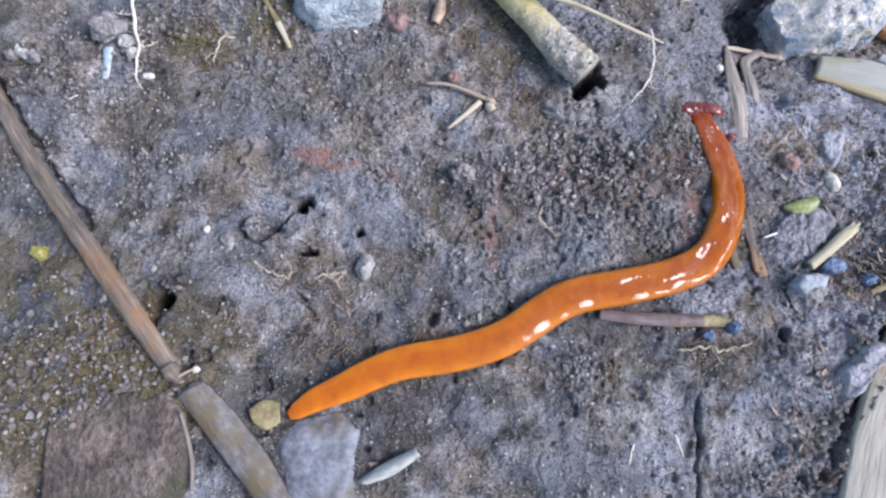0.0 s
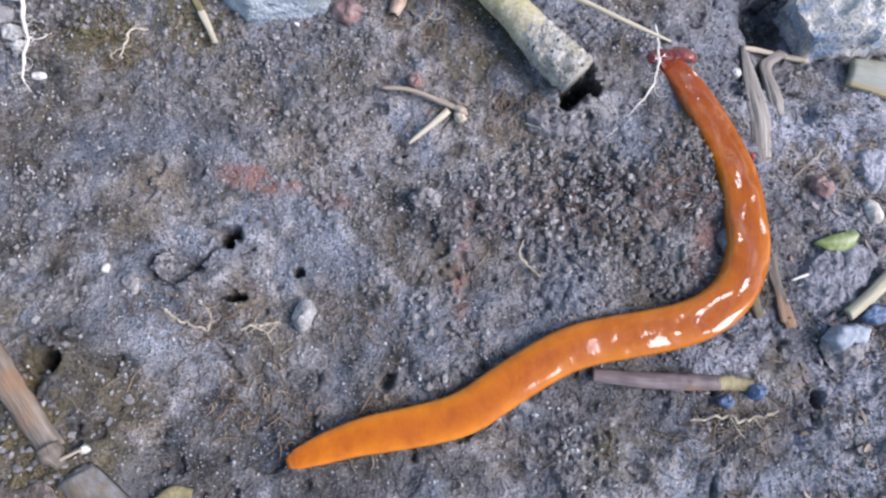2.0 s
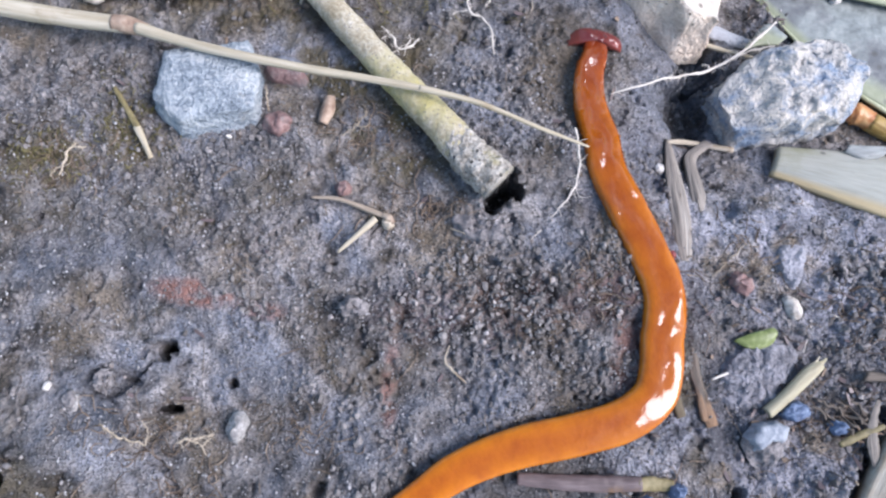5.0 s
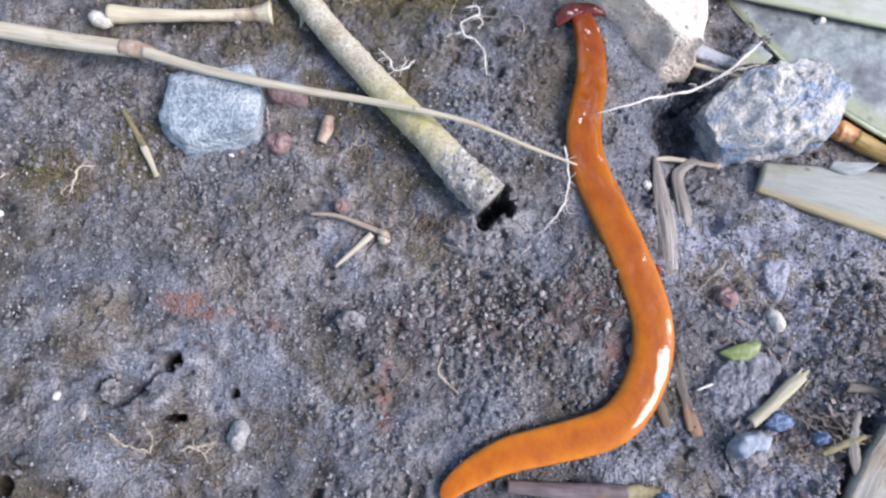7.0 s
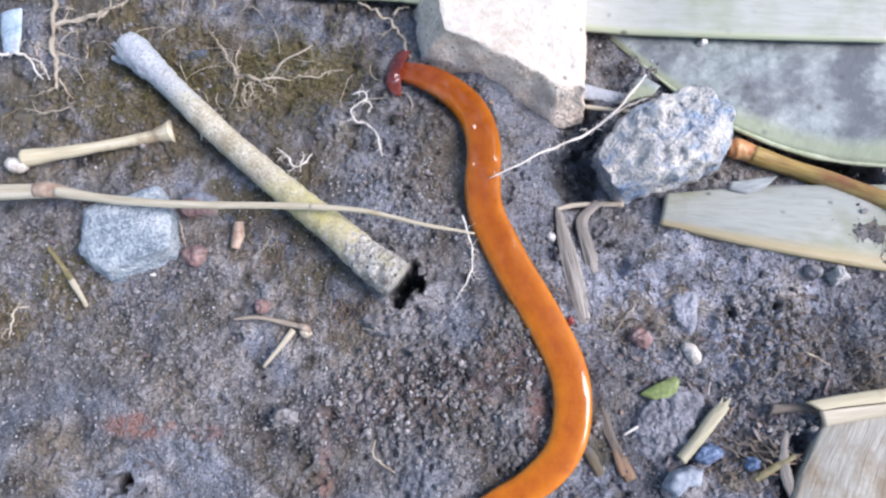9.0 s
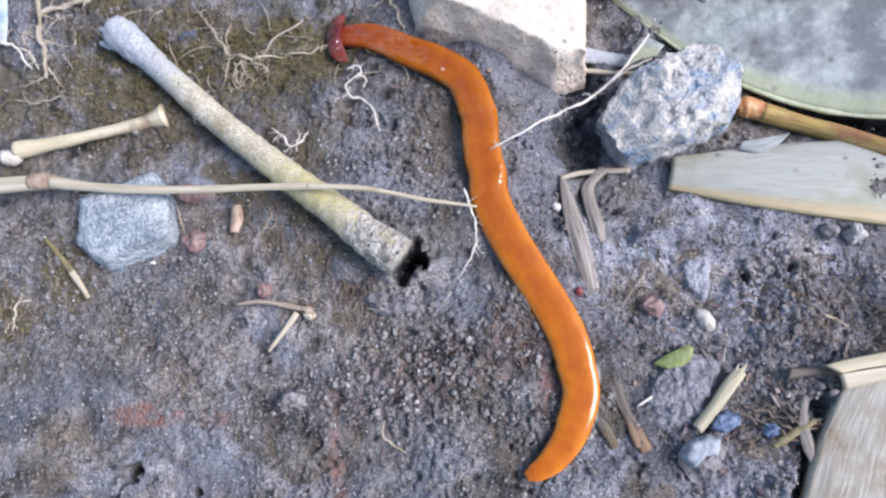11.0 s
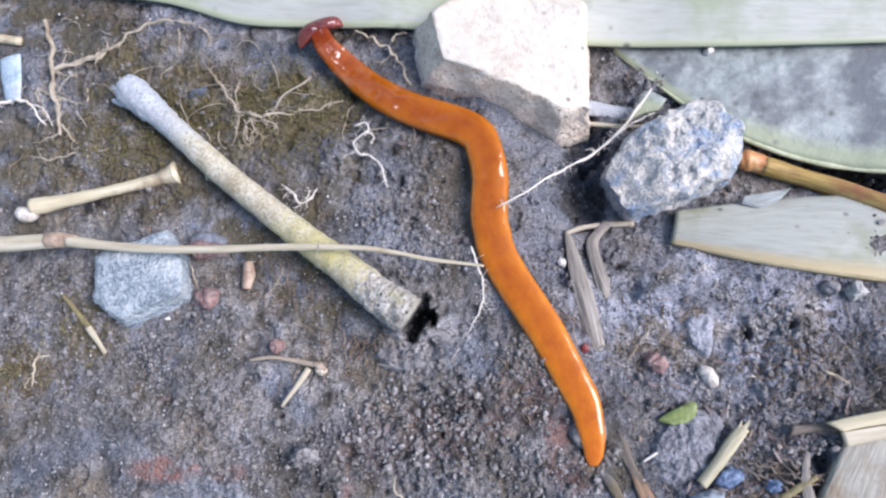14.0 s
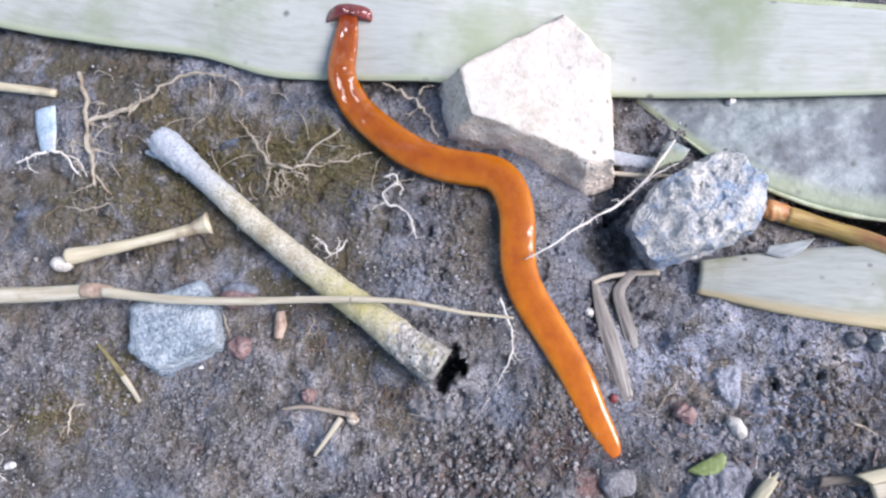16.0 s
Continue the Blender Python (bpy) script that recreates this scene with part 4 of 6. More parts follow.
def lay_pebbles(first, rows):
    """Each row: its place, half-length, half-width, height, turn, material and label."""
    for k, ((x, y, z), a, b2, h, turn, material, label) in enumerate(rows):
        pebble("pebble", x, y, a, b2, h, turn, material, label, group="pebbles on the soil", seed=first + k)


lay_pebbles(0, [
    ((-47.2, 76.5, 1.0), 2.2, 1.2, 1.6, 0, DARK_PEBBLE, "dark blue-black pebble in the soil"),
    ((-9.4, 42.1, 1.0), 2.3, 2.2, 2.0, 0, PINK, "dull pink round pebble"), ((0.7, 31.3, 0.5), 1.3, 1.3, 1.3, 0, PINK, "small pinkish pebble in the soil"),
    ((59.8, 14.9, 1.0), 2.2, 1.75, 2.0, -8, PINK, "reddish-pink angular pebble on soil"), ((65.3, -3.9, 1.0), 2.9, 1.5, 1.7, -8, BLUE, "blue pebble beside a split stick"),
    ((71.3, -6.1, 1.0), 1.3, 1.1, 1.3, 0, BLUE, "dark blue pebble among fibres"), ((47.8, -14.2, 1.0), 1.5, 1.2, 1.6, 0, BLUE, "dark blue pebble by a dark twig"),
    ((43.3, -15.5, 1.0), 1.2, 1.0, 1.2, 0, BLUE, "small dark blue pebble by a twig"), ((-17.4, 40.0, 0.5), 0.85, 0.55, 0.9, 15, WHITE, "tiny white grain on soil"),
])
lay_pebbles(9, [
    ((-41.7, 2.4, 1.2), 0.85, 0.6, 1.0, 60, WHITE, "tiny white grain on soil"), ((-14.2, -3.9, 0.5), 1.8, 2.2, 1.2, -20, GRIT, "whitish crumb on the soil"), ((-37.6, 0.0, 1.5), 1.0, 1.2, 0.8, 10, GRIT, "whitish crumb on the soil"),
    ((66.1, 24.4, 0.2), 0.5, 0.9, 0.9, 0, WHITE, "tiny white grain on soil"), ((7.5, 25.5, 0.8), 1.0, 0.8, 1.2, 0, ROOT, "tan grain at a twig"),
    ((91.3, 18.7, 0.6), 1.5, 1.6, 2.0, 0, GNEISS, "whitish pebble under a bamboo strip"), ((88.1, 19.8, 0.6), 1.5, 1.3, 1.6, 0, LUMP, "grey-white pebble under a bamboo strip"),
    ((-37.9, 0.4, 1.4), 1.2, 1.5, 1.4, 0, LUMP, "grey grain of dried soil"), ((-5.6, 79.0, 0.5), 2.2, 1.6, 1.5, 0, DARK_PEBBLE, "dark pebble beside a dry stem"),
])
lay_pebbles(18, [
    ((50.0, 33.7, -1.6), 0.8, 0.9, 1.1, 0, WHITE, "tiny white grain by bark strips"), ((84.0, 64.1, -6.0), 1.2, 0.8, 2.6, 0, WHITE, "white grain on a leaf"),
    ((-40.8, -21.5, 4.1), 0.8, 0.6, 0.9, 30, WHITE, "tiny white grain on soil"), ((47.0, 6.6, 0.6), 3.2, 2.6, 1.2, 0, LUMP, "smooth grey pebble at the worm's tail"),
    ((-54.7, 31.4, 1.0), 1.6, 0.7, 0.9, -10, WHITE, "whitish flake on the soil"), ((-59.7, 38.4, 0.8), 1.5, 1.5, 1.6, 0, GNEISS, "grey grain by a root"), ((-58.0, 35.8, 0.8), 1.3, 1.2, 1.5, 0, GNEISS, "grey grain by a root"),
])
lay_pebbles(40, [
    ((66.2, 23.9, 0.4), 0.6, 0.9, 1.0, 10, WHITE, "tiny white grain on soil"), ((65.7, 21.1, 0.4), 0.5, 0.8, 0.9, 0, GRIT, "whitish crumb on the soil"), ((49.9, 19.3, 0.4), 0.9, 0.7, 1.2, 30, RED, "tiny bright red fleck beside the worm"),
])
lay_pebbles(25, [
    ((-80.4, 35.6, 0.8), 1.3, 1.1, 1.5, 0, LUMP, "grey grain of dried soil by roots"), ((-78.4, 36.1, 0.8), 1.1, 1.3, 1.6, 30, GNEISS, "grey grain by roots"), ((-76.3, 35.3, 0.8), 1.2, 1.0, 1.4, 60, LUMP, "grey grain of dried soil by roots"), ((-69.3, -2.0, 2.8), 1.3, 1.8, 1.4, 10, LEMON, "yellow crumb on the soil"),
])

# ---------------------------------------------------------------- sheaths, leaves and strips
sheath = base_at("bamboo_sheath", 40, 95, 0, "long pale greenish-white bamboo sheath, stained with green", "leaf sheath")
sheet("blade", [(-62.0, 125.1, 2.2), (-47.5, 116.3, 2.2), (-26.7, 106.0, 2.2), (-8.0, 97.6, 2.2), (5.2, 89.4, 2.2), (19.6, 84.3, 2.2), (35.4, 79.0, 2.6), (63.2, 70.8, -3.6), (84.3, 64.2, -3.4), (114.1, 56.2, -3.4)], [(-58.7, 161.9, 3.0), (-44.0, 147.9, 3.0), (-22.7, 133.6, 3.0), (-3.8, 121.9, 3.0), (9.9, 113.5, 3.0), (24.3, 106.2, 3.0), (40.1, 99.2, 3.0), (69.0, 91.4, -4.0), (90.5, 83.1, -4.0), (119.7, 70.7, -4.0)], SHEATH, sheath, camber=1.2, thick=0.6, n=120, across=26, uneven=0.3)
sheet("upper_margin", [(68.8, 90.9, -3.8), (90.2, 82.3, -3.8), (119.4, 70.0, -3.8)], [(69.1, 91.9, -4.0), (90.6, 83.5, -4.0), (119.9, 71.1, -4.0)], MARGIN, sheath, "yellow-green upper margin", camber=0.1, thick=0.3, n=40, across=5, uneven=0.1)
leaf = base_at("dry_leaf", 88, 58, -6, "broad grey-green weathered leaf under a bamboo sheath", "leaf")
sheet("blade", [(69.0, 69.4, -6.4), (73.0, 62.8, -5.8), (77.7, 55.4, -5.2), (83.5, 48.7, -4.8), (90.3, 43.0, -4.8), (98.2, 38.4, -4.6), (107.2, 34.7, -3.3)], [(70.0, 72.4, -6.2), (78.8, 72.1, -6.2), (87.9, 71.7, -6.2), (97.8, 71.0, -6.2), (107.3, 69.3, -6.2), (114.7, 68.2, -6.2), (122.1, 67.0, -6.2)], LEAF_GREY, leaf, camber=0.6, thick=0.5, n=80, across=24, uneven=0.35, seed=2)
rod("margin", [(69.0, 69.4, -6.6), (73.0, 62.9, -6.0), (77.8, 55.5, -5.4), (83.5, 48.7, -5.0), (90.4, 43.0, -5.0), (98.3, 38.4, -4.8), (107.3, 34.7, -3.5)], (0.2, 0.3, 0.35, 0.4, 0.4, 0.4), MARGIN, leaf, "yellow-green rolled margin", n=60, sides=8, wobble=0.1)
strip = base_at("bamboo_strip", 88, 32, -6, "pale grey split bamboo strip with a tan edge", "bamboo strip")
sheet("face", [(68.0, 32.6, -2.8), (77.2, 27.1, 0.2), (86.1, 22.8, 1.6), (95.5, 18.9, 1.6), (104.3, 15.5, 1.6)], [(70.8, 38.0, -4.6), (80.0, 36.8, -4.2), (88.6, 35.4, -3.7), (101.8, 32.2, -2.0), (110.8, 29.9, -0.7)], SLAB, strip, camber=0.7, thick=1.5, n=60, across=18, uneven=0.15, seed=3)
sheet("splinter", [(80.6, 36.3, -3.6), (82.9, 34.9, -3.0), (85.7, 34.9, -3.1)], [(81.5, 37.5, -3.4), (84.5, 37.2, -3.3), (88.9, 36.9, -3.2)], PALE_BARK, strip, "lifted pale splinter", camber=0.5, thick=0.3, n=24, across=10, uneven=0.4, seed=22)
board_side = [(82.3, -2.4, 1.6), (79.1, -6.3, 1.6), (75.8, -10.6, 1.6)] + [(69.2, -21.7, 1.6), (64.7, -32.4, 1.6), (61.9, -41.0, 1.6), (59.3, -47.7, 1.6)]
sheet("wood_board", board_side, [(x + 26, y + 3, z + 0.6) for x, y, z in board_side], BOARD, None, "weathered grey-beige split wood board on soil", "wood", camber=0.5, thick=2.2, n=70, across=30, uneven=0.4, seed=4)
chip = base_at("wood_chip", 84, 0, 1, "pale beige cut wood chip lying on a board", "wood chip")
sheet("upper_face", [(81.8, -0.3, 4.0), (84.7, -0.3, 4.0), (90.9, -0.7, 4.0)], [(80.4, 1.2, 3.2), (84.1, 1.3, 3.2), (92.0, 1.1, 3.2)], STALK, chip, "yellowish face", camber=0.2, thick=1.0, n=24, across=10, uneven=0.1, seed=5)
sheet("cut_face", [(82.0, -2.6, 3.0), (85.2, -2.6, 3.0), (91.1, -2.7, 3.0)], [(81.7, -0.4, 3.9), (84.7, -0.5, 3.9), (91.0, -0.9, 3.9)], STRAW, chip, "pale pinkish cut face", camber=0.2, thick=1.0, n=24, across=10, uneven=0.1, seed=6)
sheet("leaf_scrap", [(66.3, 54.4, -4.0), (69.2, 55.5, -3.8), (72.6, 55.5, -3.8)], [(68.2, 56.6, -4.4), (71.6, 59.7, -4.4), (74.7, 57.3, -4.4)], LEAF_GREY, None, "papery grey-brown scrap beside a rough stone", "leaf", camber=0.3, thick=0.3, n=24, across=10, uneven=0.3, seed=19)
sheet("bark_flake", [(75.4, 0.2, 1.2), (79.4, -0.1, 1.2), (81.8, -1.2, 1.2)], [(76.3, 1.6, 1.2), (79.7, 1.0, 1.2), (82.7, 0.4, 1.2)], BROWN, None, "thin brown flake of bark", "bark", camber=0.3, thick=0.5, n=20, across=6, seed=6)
sheet("bark_strip", [(51.8, 39.1, -2.8), (50.5, 31.0, -0.4), (50.2, 24.6, 0.7), (50.6, 18.3, 0.2)], [(52.8, 38.6, -3.3), (53.3, 30.7, -0.8), (53.3, 24.8, 0.7), (53.0, 18.4, 0.3)], BARK, None, "flat grey-brown fibrous bark strip", "bark", "bark strips", camber=0.4, thick=0.4, n=70, across=20, uneven=0.6, seed=7)
sheet("bark_strip", [(58.8, 39.5, -5.0), (56.8, 38.1, -4.5), (54.7, 35.8, -3.3), (54.1, 29.1, -0.6), (54.1, 21.4, 0.4)], [(60.2, 38.3, -4.8), (58.4, 37.3, -4.6), (56.6, 35.0, -3.5), (56.5, 29.2, -0.9), (56.4, 20.0, 0.5)], BARK, None, "bent grey-brown fibrous bark strip", "bark", "bark strips", camber=0.4, thick=0.4, n=70, across=18, uneven=0.5, seed=8)
rod("bark_strip", [(52.5, 38.0, -2.7), (52.0, 32.1, -0.9), (52.1, 26.3, 0.4), (53.0, 19.4, -0.2)], (0.25, 0.4, 0.42, 0.2), BARK, None, "thin loose strand of grey-brown bark", "bark", "bark strips", n=50, sides=10, wobble=0.08, knobs=0.2)
rod("bark_strip", [(56.9, 37.3, -4.4), (55.1, 32.6, -2.2), (55.0, 27.1, -0.1), (55.4, 21.0, 0.4), (55.8, 17.4, -0.2)], (0.2, 0.35, 0.4, 0.35, 0.15), BARK, None, "thin loose strand of grey-brown bark", "bark", "bark strips", n=50, sides=10, wobble=0.08, knobs=0.2, seed=3)
rod("twig", [(51.9, 38.4, -2.3), (55.3, 39.0, -4.2), (59.6, 38.6, -5.3), (63.6, 37.7, -5.1)], (0.35, 0.5, 0.45), ROOT, None, "thin tan twig lying under a rough stone", "twig", n=20)
sheet("bark_piece", [(61.6, 61.8, -6.0), (66.2, 59.2, -6.0), (71.4, 56.9, -6.0)], [(60.8, 59.0, -6.0), (65.6, 56.9, -6.0), (70.4, 55.2, -6.0)], STEM, None, "pale strip of bark beside a cream stone", "bark", camber=0.4, thick=0.6, n=24, across=8, seed=9)
rod("twig", [(60.4, 57.3, -5.8), (65.2, 55.5, -5.8), (71.4, 53.6, -5.8)], (0.4, 0.45, 0.3), STRAW, None, "thin pale twig beside a cream stone", "twig", n=20)
brown_leaf = base_at("brown_leaf", -58, -38, 3, "large brown dead leaf pressed into the soil", "leaf")
sheet("blade", [(-63.1, -29.2, 4.1), (-60.9, -27.3, 4.3), (-58.8, -26.1, 4.5), (-55.2, -26.8, 4.7), (-51.5, -25.1, 4.9), (-47.5, -26.1, 5.2), (-44.8, -25.0, 5.4), (-41.3, -28.6, 5.3)], [(-63.3, -42.6, 4.0), (-56.9, -45.1, 4.0), (-48.9, -45.4, 4.3), (-42.8, -42.5, 4.8), (-39.3, -38.3, 4.6)], DEAD_LEAF, brown_leaf, camber=0.6, thick=0.4, n=60, across=40, uneven=1.3, seed=10)
rod("stalk", [(-41.9, -28.1, 6.1), (-40.5, -31.9, 5.9), (-39.6, -35.7, 5.7), (-39.4, -39.9, 5.6)], (0.25, 0.38, 0.32), BARK, brown_leaf, "pale tan rim", n=20)
flat_stem = base_at("flat_stick", -42, -38, 3, "flat grey-brown dried stem at a twig's end", "stem")
sheet("shaft", [(-43.0, -25.7, 5.3), (-39.5, -30.0, 4.6), (-34.3, -36.8, 2.9), (-28.0, -45.1, 1.2)], [(-39.0, -23.4, 4.5), (-33.9, -28.6, 3.0), (-28.9, -35.2, 1.5), (-24.6, -42.2, 1.0)], GREY_STEM, flat_stem, camber=1.1, thick=0.8, n=60, across=24, uneven=0.7, seed=11)
rod("blunt_end", [(-42.2, -25.7, 5.1), (-40.8, -24.6, 4.8), (-39.0, -23.6, 4.4)], (0.7, 1.1, 0.8), GREY_STEM, flat_stem, "pale rounded end", n=24, sides=16, wobble=0.05, flat=0.8, knobs=0.25)
sheet("leaf_scrap", [(-32.3, -27.7, 2.4), (-30.2, -26.2, 1.9), (-27.6, -26.6, 1.4)], [(-31.5, -29.8, 2.2), (-29.5, -31.0, 1.7), (-27.3, -29.8, 1.3)], YELLOW, None, "small yellow-brown scrap of leaf", "leaf", camber=0.4, thick=0.3, n=16, across=8, seed=12)
sheet("leaf_scrap", [(-14.7, -38.9, 0.8), (-10.4, -36.1, 0.8), (-5.4, -33.7, 0.8)], [(-13.0, -39.4, 1.2), (-9.0, -38.0, 1.2), (-4.5, -35.0, 1.2)], PALE_BARK, None, "curled whitish scrap of bark", "bark", camber=0.7, thick=0.4, n=24, across=8, seed=13)
sheet("green_leaflet", [(57.6, 6.4, 1.0), (59.5, 5.3, 1.2), (61.5, 5.2, 1.4), (63.0, 5.9, 1.6), (63.6, 6.8, 1.6)], [(58.0, 6.7, 1.2), (60.0, 7.4, 1.8), (61.8, 7.8, 2.0), (63.1, 8.1, 1.9), (63.7, 7.7, 1.8)], GREEN, None, "small yellow-green curled leaflet", "leaf", camber=0.35, thick=0.25, n=24, across=10, uneven=0.1, seed=14)
sheet("blue_flake", [(-43.0, 96.8, 0.8), (-43.0, 92.4, 0.8), (-42.6, 88.0, 0.8)], [(-38.4, 96.6, 1.2), (-38.8, 91.5, 1.2), (-39.4, 87.0, 1.2)], PALE_BLUE, None, "pale blue flake among roots", "flake", camber=0.4, thick=0.3, n=16, across=8, seed=15)
sheet("pale_flake", [(-63.5, 36.8, 0.8), (-63.2, 33.3, 0.8), (-63.1, 30.5, 0.8)], [(-61.6, 37.0, 1.0), (-61.6, 33.2, 1.0), (-61.7, 30.4, 1.0)], PALE_BLUE, None, "narrow pale bluish flake on the soil", "flake", camber=0.3, thick=0.3, n=16, across=7, seed=16)
pebble("seed_husk", *(66.8, 10.8, 0.8)[:2], 2.5, 1.3, 1.9, -74, KNOB, "cream-white seed husk on soil", "seed", seed=41, rough=0.12)
sheet("brown_husk", [(-2.3, 46.2, 0.8), (-3.0, 43.9, 0.8), (-3.3, 42.0, 0.8)], [(-0.6, 46.2, 0.8), (-0.7, 43.8, 0.8), (-1.9, 41.5, 0.8)], RED_JOINT, None, "small pinkish-brown husk on soil", "seed", camber=0.7, thick=0.4, n=18, across=8, uneven=0.1, seed=18)

# ---------------------------------------------------------------- stems, straws and sticks
stem = base_at("dead_stick", 4, 56, 0, "thick grey weathered dry stem with a broken crusted end", "stem")
rod("shaft", [(-16.2, 81.6, 3.2), (-8.2, 70.3, 3.2), (0.1, 59.0, 3.2), (9.0, 48.1, 3.4), (15.3, 40.8, 3.6), (19.0, 36.1, 3.6)], (2.1, 2.12, 2.2, 2.3, 2.5, 2.8), STEM, stem, n=120, sides=32, wobble=0.012, flat=0.95, knobs=0.06)
rod("broken_end", [(13.9, 42.5, 3.5), (17.7, 37.8, 3.6), (19.7, 35.0, 3.8), (22.1, 32.7, 3.8), (24.4, 30.4, 3.7)], (2.05, 2.5, 2.8, 3.1, 3.2), CRUST, stem, "pale crusted broken end", n=100, sides=48, wobble=0.012, flat=0.95, knobs=0.14)
rod("upper_end", [(-17.3, 82.9, 3.2), (-16.5, 81.8, 3.2), (-14.8, 79.3, 3.2), (-12.7, 76.6, 3.2), (-10.4, 73.6, 3.2)], (2.5, 2.95, 2.6, 2.3, 2.1), STEM, stem, "frayed whitish flared end", n=40, sides=36, wobble=0.02, flat=0.95, knobs=0.1)
fray = np.random.default_rng(61)
for k in range(30):
    a, out = fray.uniform(0, 2 * math.pi), fray.uniform(0.3, 0.95)
    root_at = np.array([-17.0, 82.4, 3.2]) + 2.5 * out * np.array([0.82 * math.cos(a), 0.57 * math.cos(a), math.sin(a)])
    way = np.array([-0.6, 0.8, 0.05]) * fray.uniform(0.5, 1.5) + fray.normal(0, 0.3, 3)
    rod("frayed_fibre", [root_at, root_at + 0.5 * way, root_at + way], (0.3, 0.2, 0.05), FRAYED, stem, n=8, sides=6, wobble=0.1, seed=k)
rod("side_shoot", [(-20.7, 81.4, 2.2), (-18.4, 80.1, 2.2), (-16.5, 80.8, 2.2)], (0.45, 0.6, 1.0), STEM, stem, n=12, sides=10, wobble=0.12)
rod("thorn", [(-6.0, 64.3, 1.8), (-6.0, 63.3, 1.2), (-6.4, 62.5, 0.8)], (0.4, 0.35, 0.2), ROOT, stem, n=8, sides=7)
stalk = base_at("dry_stalk", -26, 66, 0, "short cream dry leaf stalk with flared ends", "stalk")
rod("shaft", [(-38.7, 65.7, 1.6), (-31.0, 65.2, 1.6), (-23.6, 64.9, 1.6), (-16.2, 64.7, 1.6), (-13.6, 64.8, 1.6)], (1.65, 1.2, 1.02, 0.98, 1.12), STALK, stalk, n=50, sides=20, wobble=0.02)
rod("flared_end", [(-14.5, 64.8, 1.6), (-12.8, 64.9, 1.6), (-11.1, 65.0, 1.6)], (1.1, 1.5, 2.15), STALK, stalk, "yellow-green flared end", n=14, sides=20, wobble=0.03)
rod("knob", [(-41.7, 65.6, 1.6), (-40.9, 65.0, 1.6), (-39.7, 64.4, 1.6), (-38.4, 64.5, 1.6)], (0.95, 1.35, 1.4, 1.0), KNOB, stalk, "whitish knobbed end", n=14, sides=18, wobble=0.05)
straw = base_at("long_straw", -20, 50, 0, "long bent tan straw across a stone and a stem", "straw")
rod("lower_stem", [(-63.4, 64.1, 3.4), (-52.4, 61.5, 3.6), (-41.6, 59.1, 4.0), (-32.0, 57.2, 4.6)], (1.5, 1.5, 1.45, 1.25), STRAW, straw, n=40, sides=16, wobble=0.025)
rod("node", [(-34.6, 57.8, 4.6), (-32.2, 57.3, 4.6), (-29.4, 56.3, 4.6)], (1.32, 1.42, 1.1), RED_JOINT, straw, "reddish-brown node", n=14, sides=16, wobble=0.04)
rod("upper_stem", [(-30.8, 56.7, 4.8), (-22.7, 53.6, 5.4), (-14.6, 50.9, 6.3), (-5.0, 48.3, 6.8), (4.3, 46.2, 7.2), (13.3, 44.0, 7.6)], (0.98, 0.82, 0.72, 0.64, 0.58, 0.54), STRAW, straw, n=70, sides=12, wobble=0.03)
rod("tip", [(12.9, 44.1, 7.6), (20.2, 42.0, 7.6), (25.1, 40.0, 7.4), (29.9, 37.8, 7.0), (33.9, 36.4, 6.2), (37.7, 35.1, 5.4)], (0.54, 0.47, 0.4, 0.35, 0.28, 0.16), STRAW, straw, n=50, sides=10, wobble=0.04)
twig = base_at("orange_twig", 95, 42, -7, "orange-brown twig with a swollen joint between leaves", "twig")
rod("shaft", [(86.6, 42.1, -5.2), (90.3, 39.6, -5.2), (95.0, 36.0, -4.3), (99.5, 31.7, -2.1), (105.6, 25.7, 1.0)], (1.6, 1.5, 1.6, 1.6, 1.6), ORANGE_TWIG, twig, n=40, sides=18, wobble=0.02)
rod("joint", [(83.0, 43.6, -5.2), (84.1, 43.6, -5.2), (85.5, 43.0, -5.2), (86.9, 41.9, -5.2)], (1.2, 1.9, 1.8, 1.5), JOINT, twig, "swollen reddish joint", n=18, sides=18, wobble=0.04)
brown = base_at("brown_stick", -62, 0, 3, "weathered brown stick with a rusty tint lying on the soil", "stick")
rod("shaft", [(-88.7, 36.4, 0.7), (-81.0, 25.8, 0.7), (-72.2, 12.4, 0.7), (-62.0, -0.2, 2.2), (-53.0, -10.6, 4.6), (-47.8, -17.1, 4.7), (-44.2, -21.6, 4.7)], (1.6, 1.6, 1.5, 1.6, 1.75, 1.8, 1.6), BROWN, brown, n=110, sides=22, wobble=0.02, flat=0.75, knobs=0.1)
rod("node", [(-44.6, -21.0, 5.4), (-43.6, -22.4, 5.3), (-42.7, -23.3, 5.3)], (1.4, 1.35, 0.9), BROWN, brown, "broken knotty node", n=12, sides=14, wobble=0.1)
rod("side_shoot", [(-43.1, -22.7, 5.7), (-41.6, -22.0, 5.9), (-40.3, -21.3, 5.6)], (0.26, 0.22, 0.16), TWIG_BARK, brown, n=10, sides=8)
dark = base_at("dark_twig", 38, -12, 0, "wet purplish-brown split twig beside the worm", "twig")
rod("shaft", [(25.4, -12.0, 0.0), (31.0, -12.6, 0.1), (37.6, -13.0, 0.2), (42.8, -13.1, 0.3)], (0.9, 1.1, 1.2, 1.05), PURPLE, dark, n=60, sides=20, wobble=0.012, flat=0.5, knobs=0.1)
rod("split_end", [(42.3, -13.1, 0.3), (44.7, -13.2, 0.3), (47.2, -13.5, 0.3)], (1.0, 1.05, 0.8), YELLOW, dark, "tan split end", n=24, sides=16, wobble=0.04, flat=0.5, knobs=0.15)
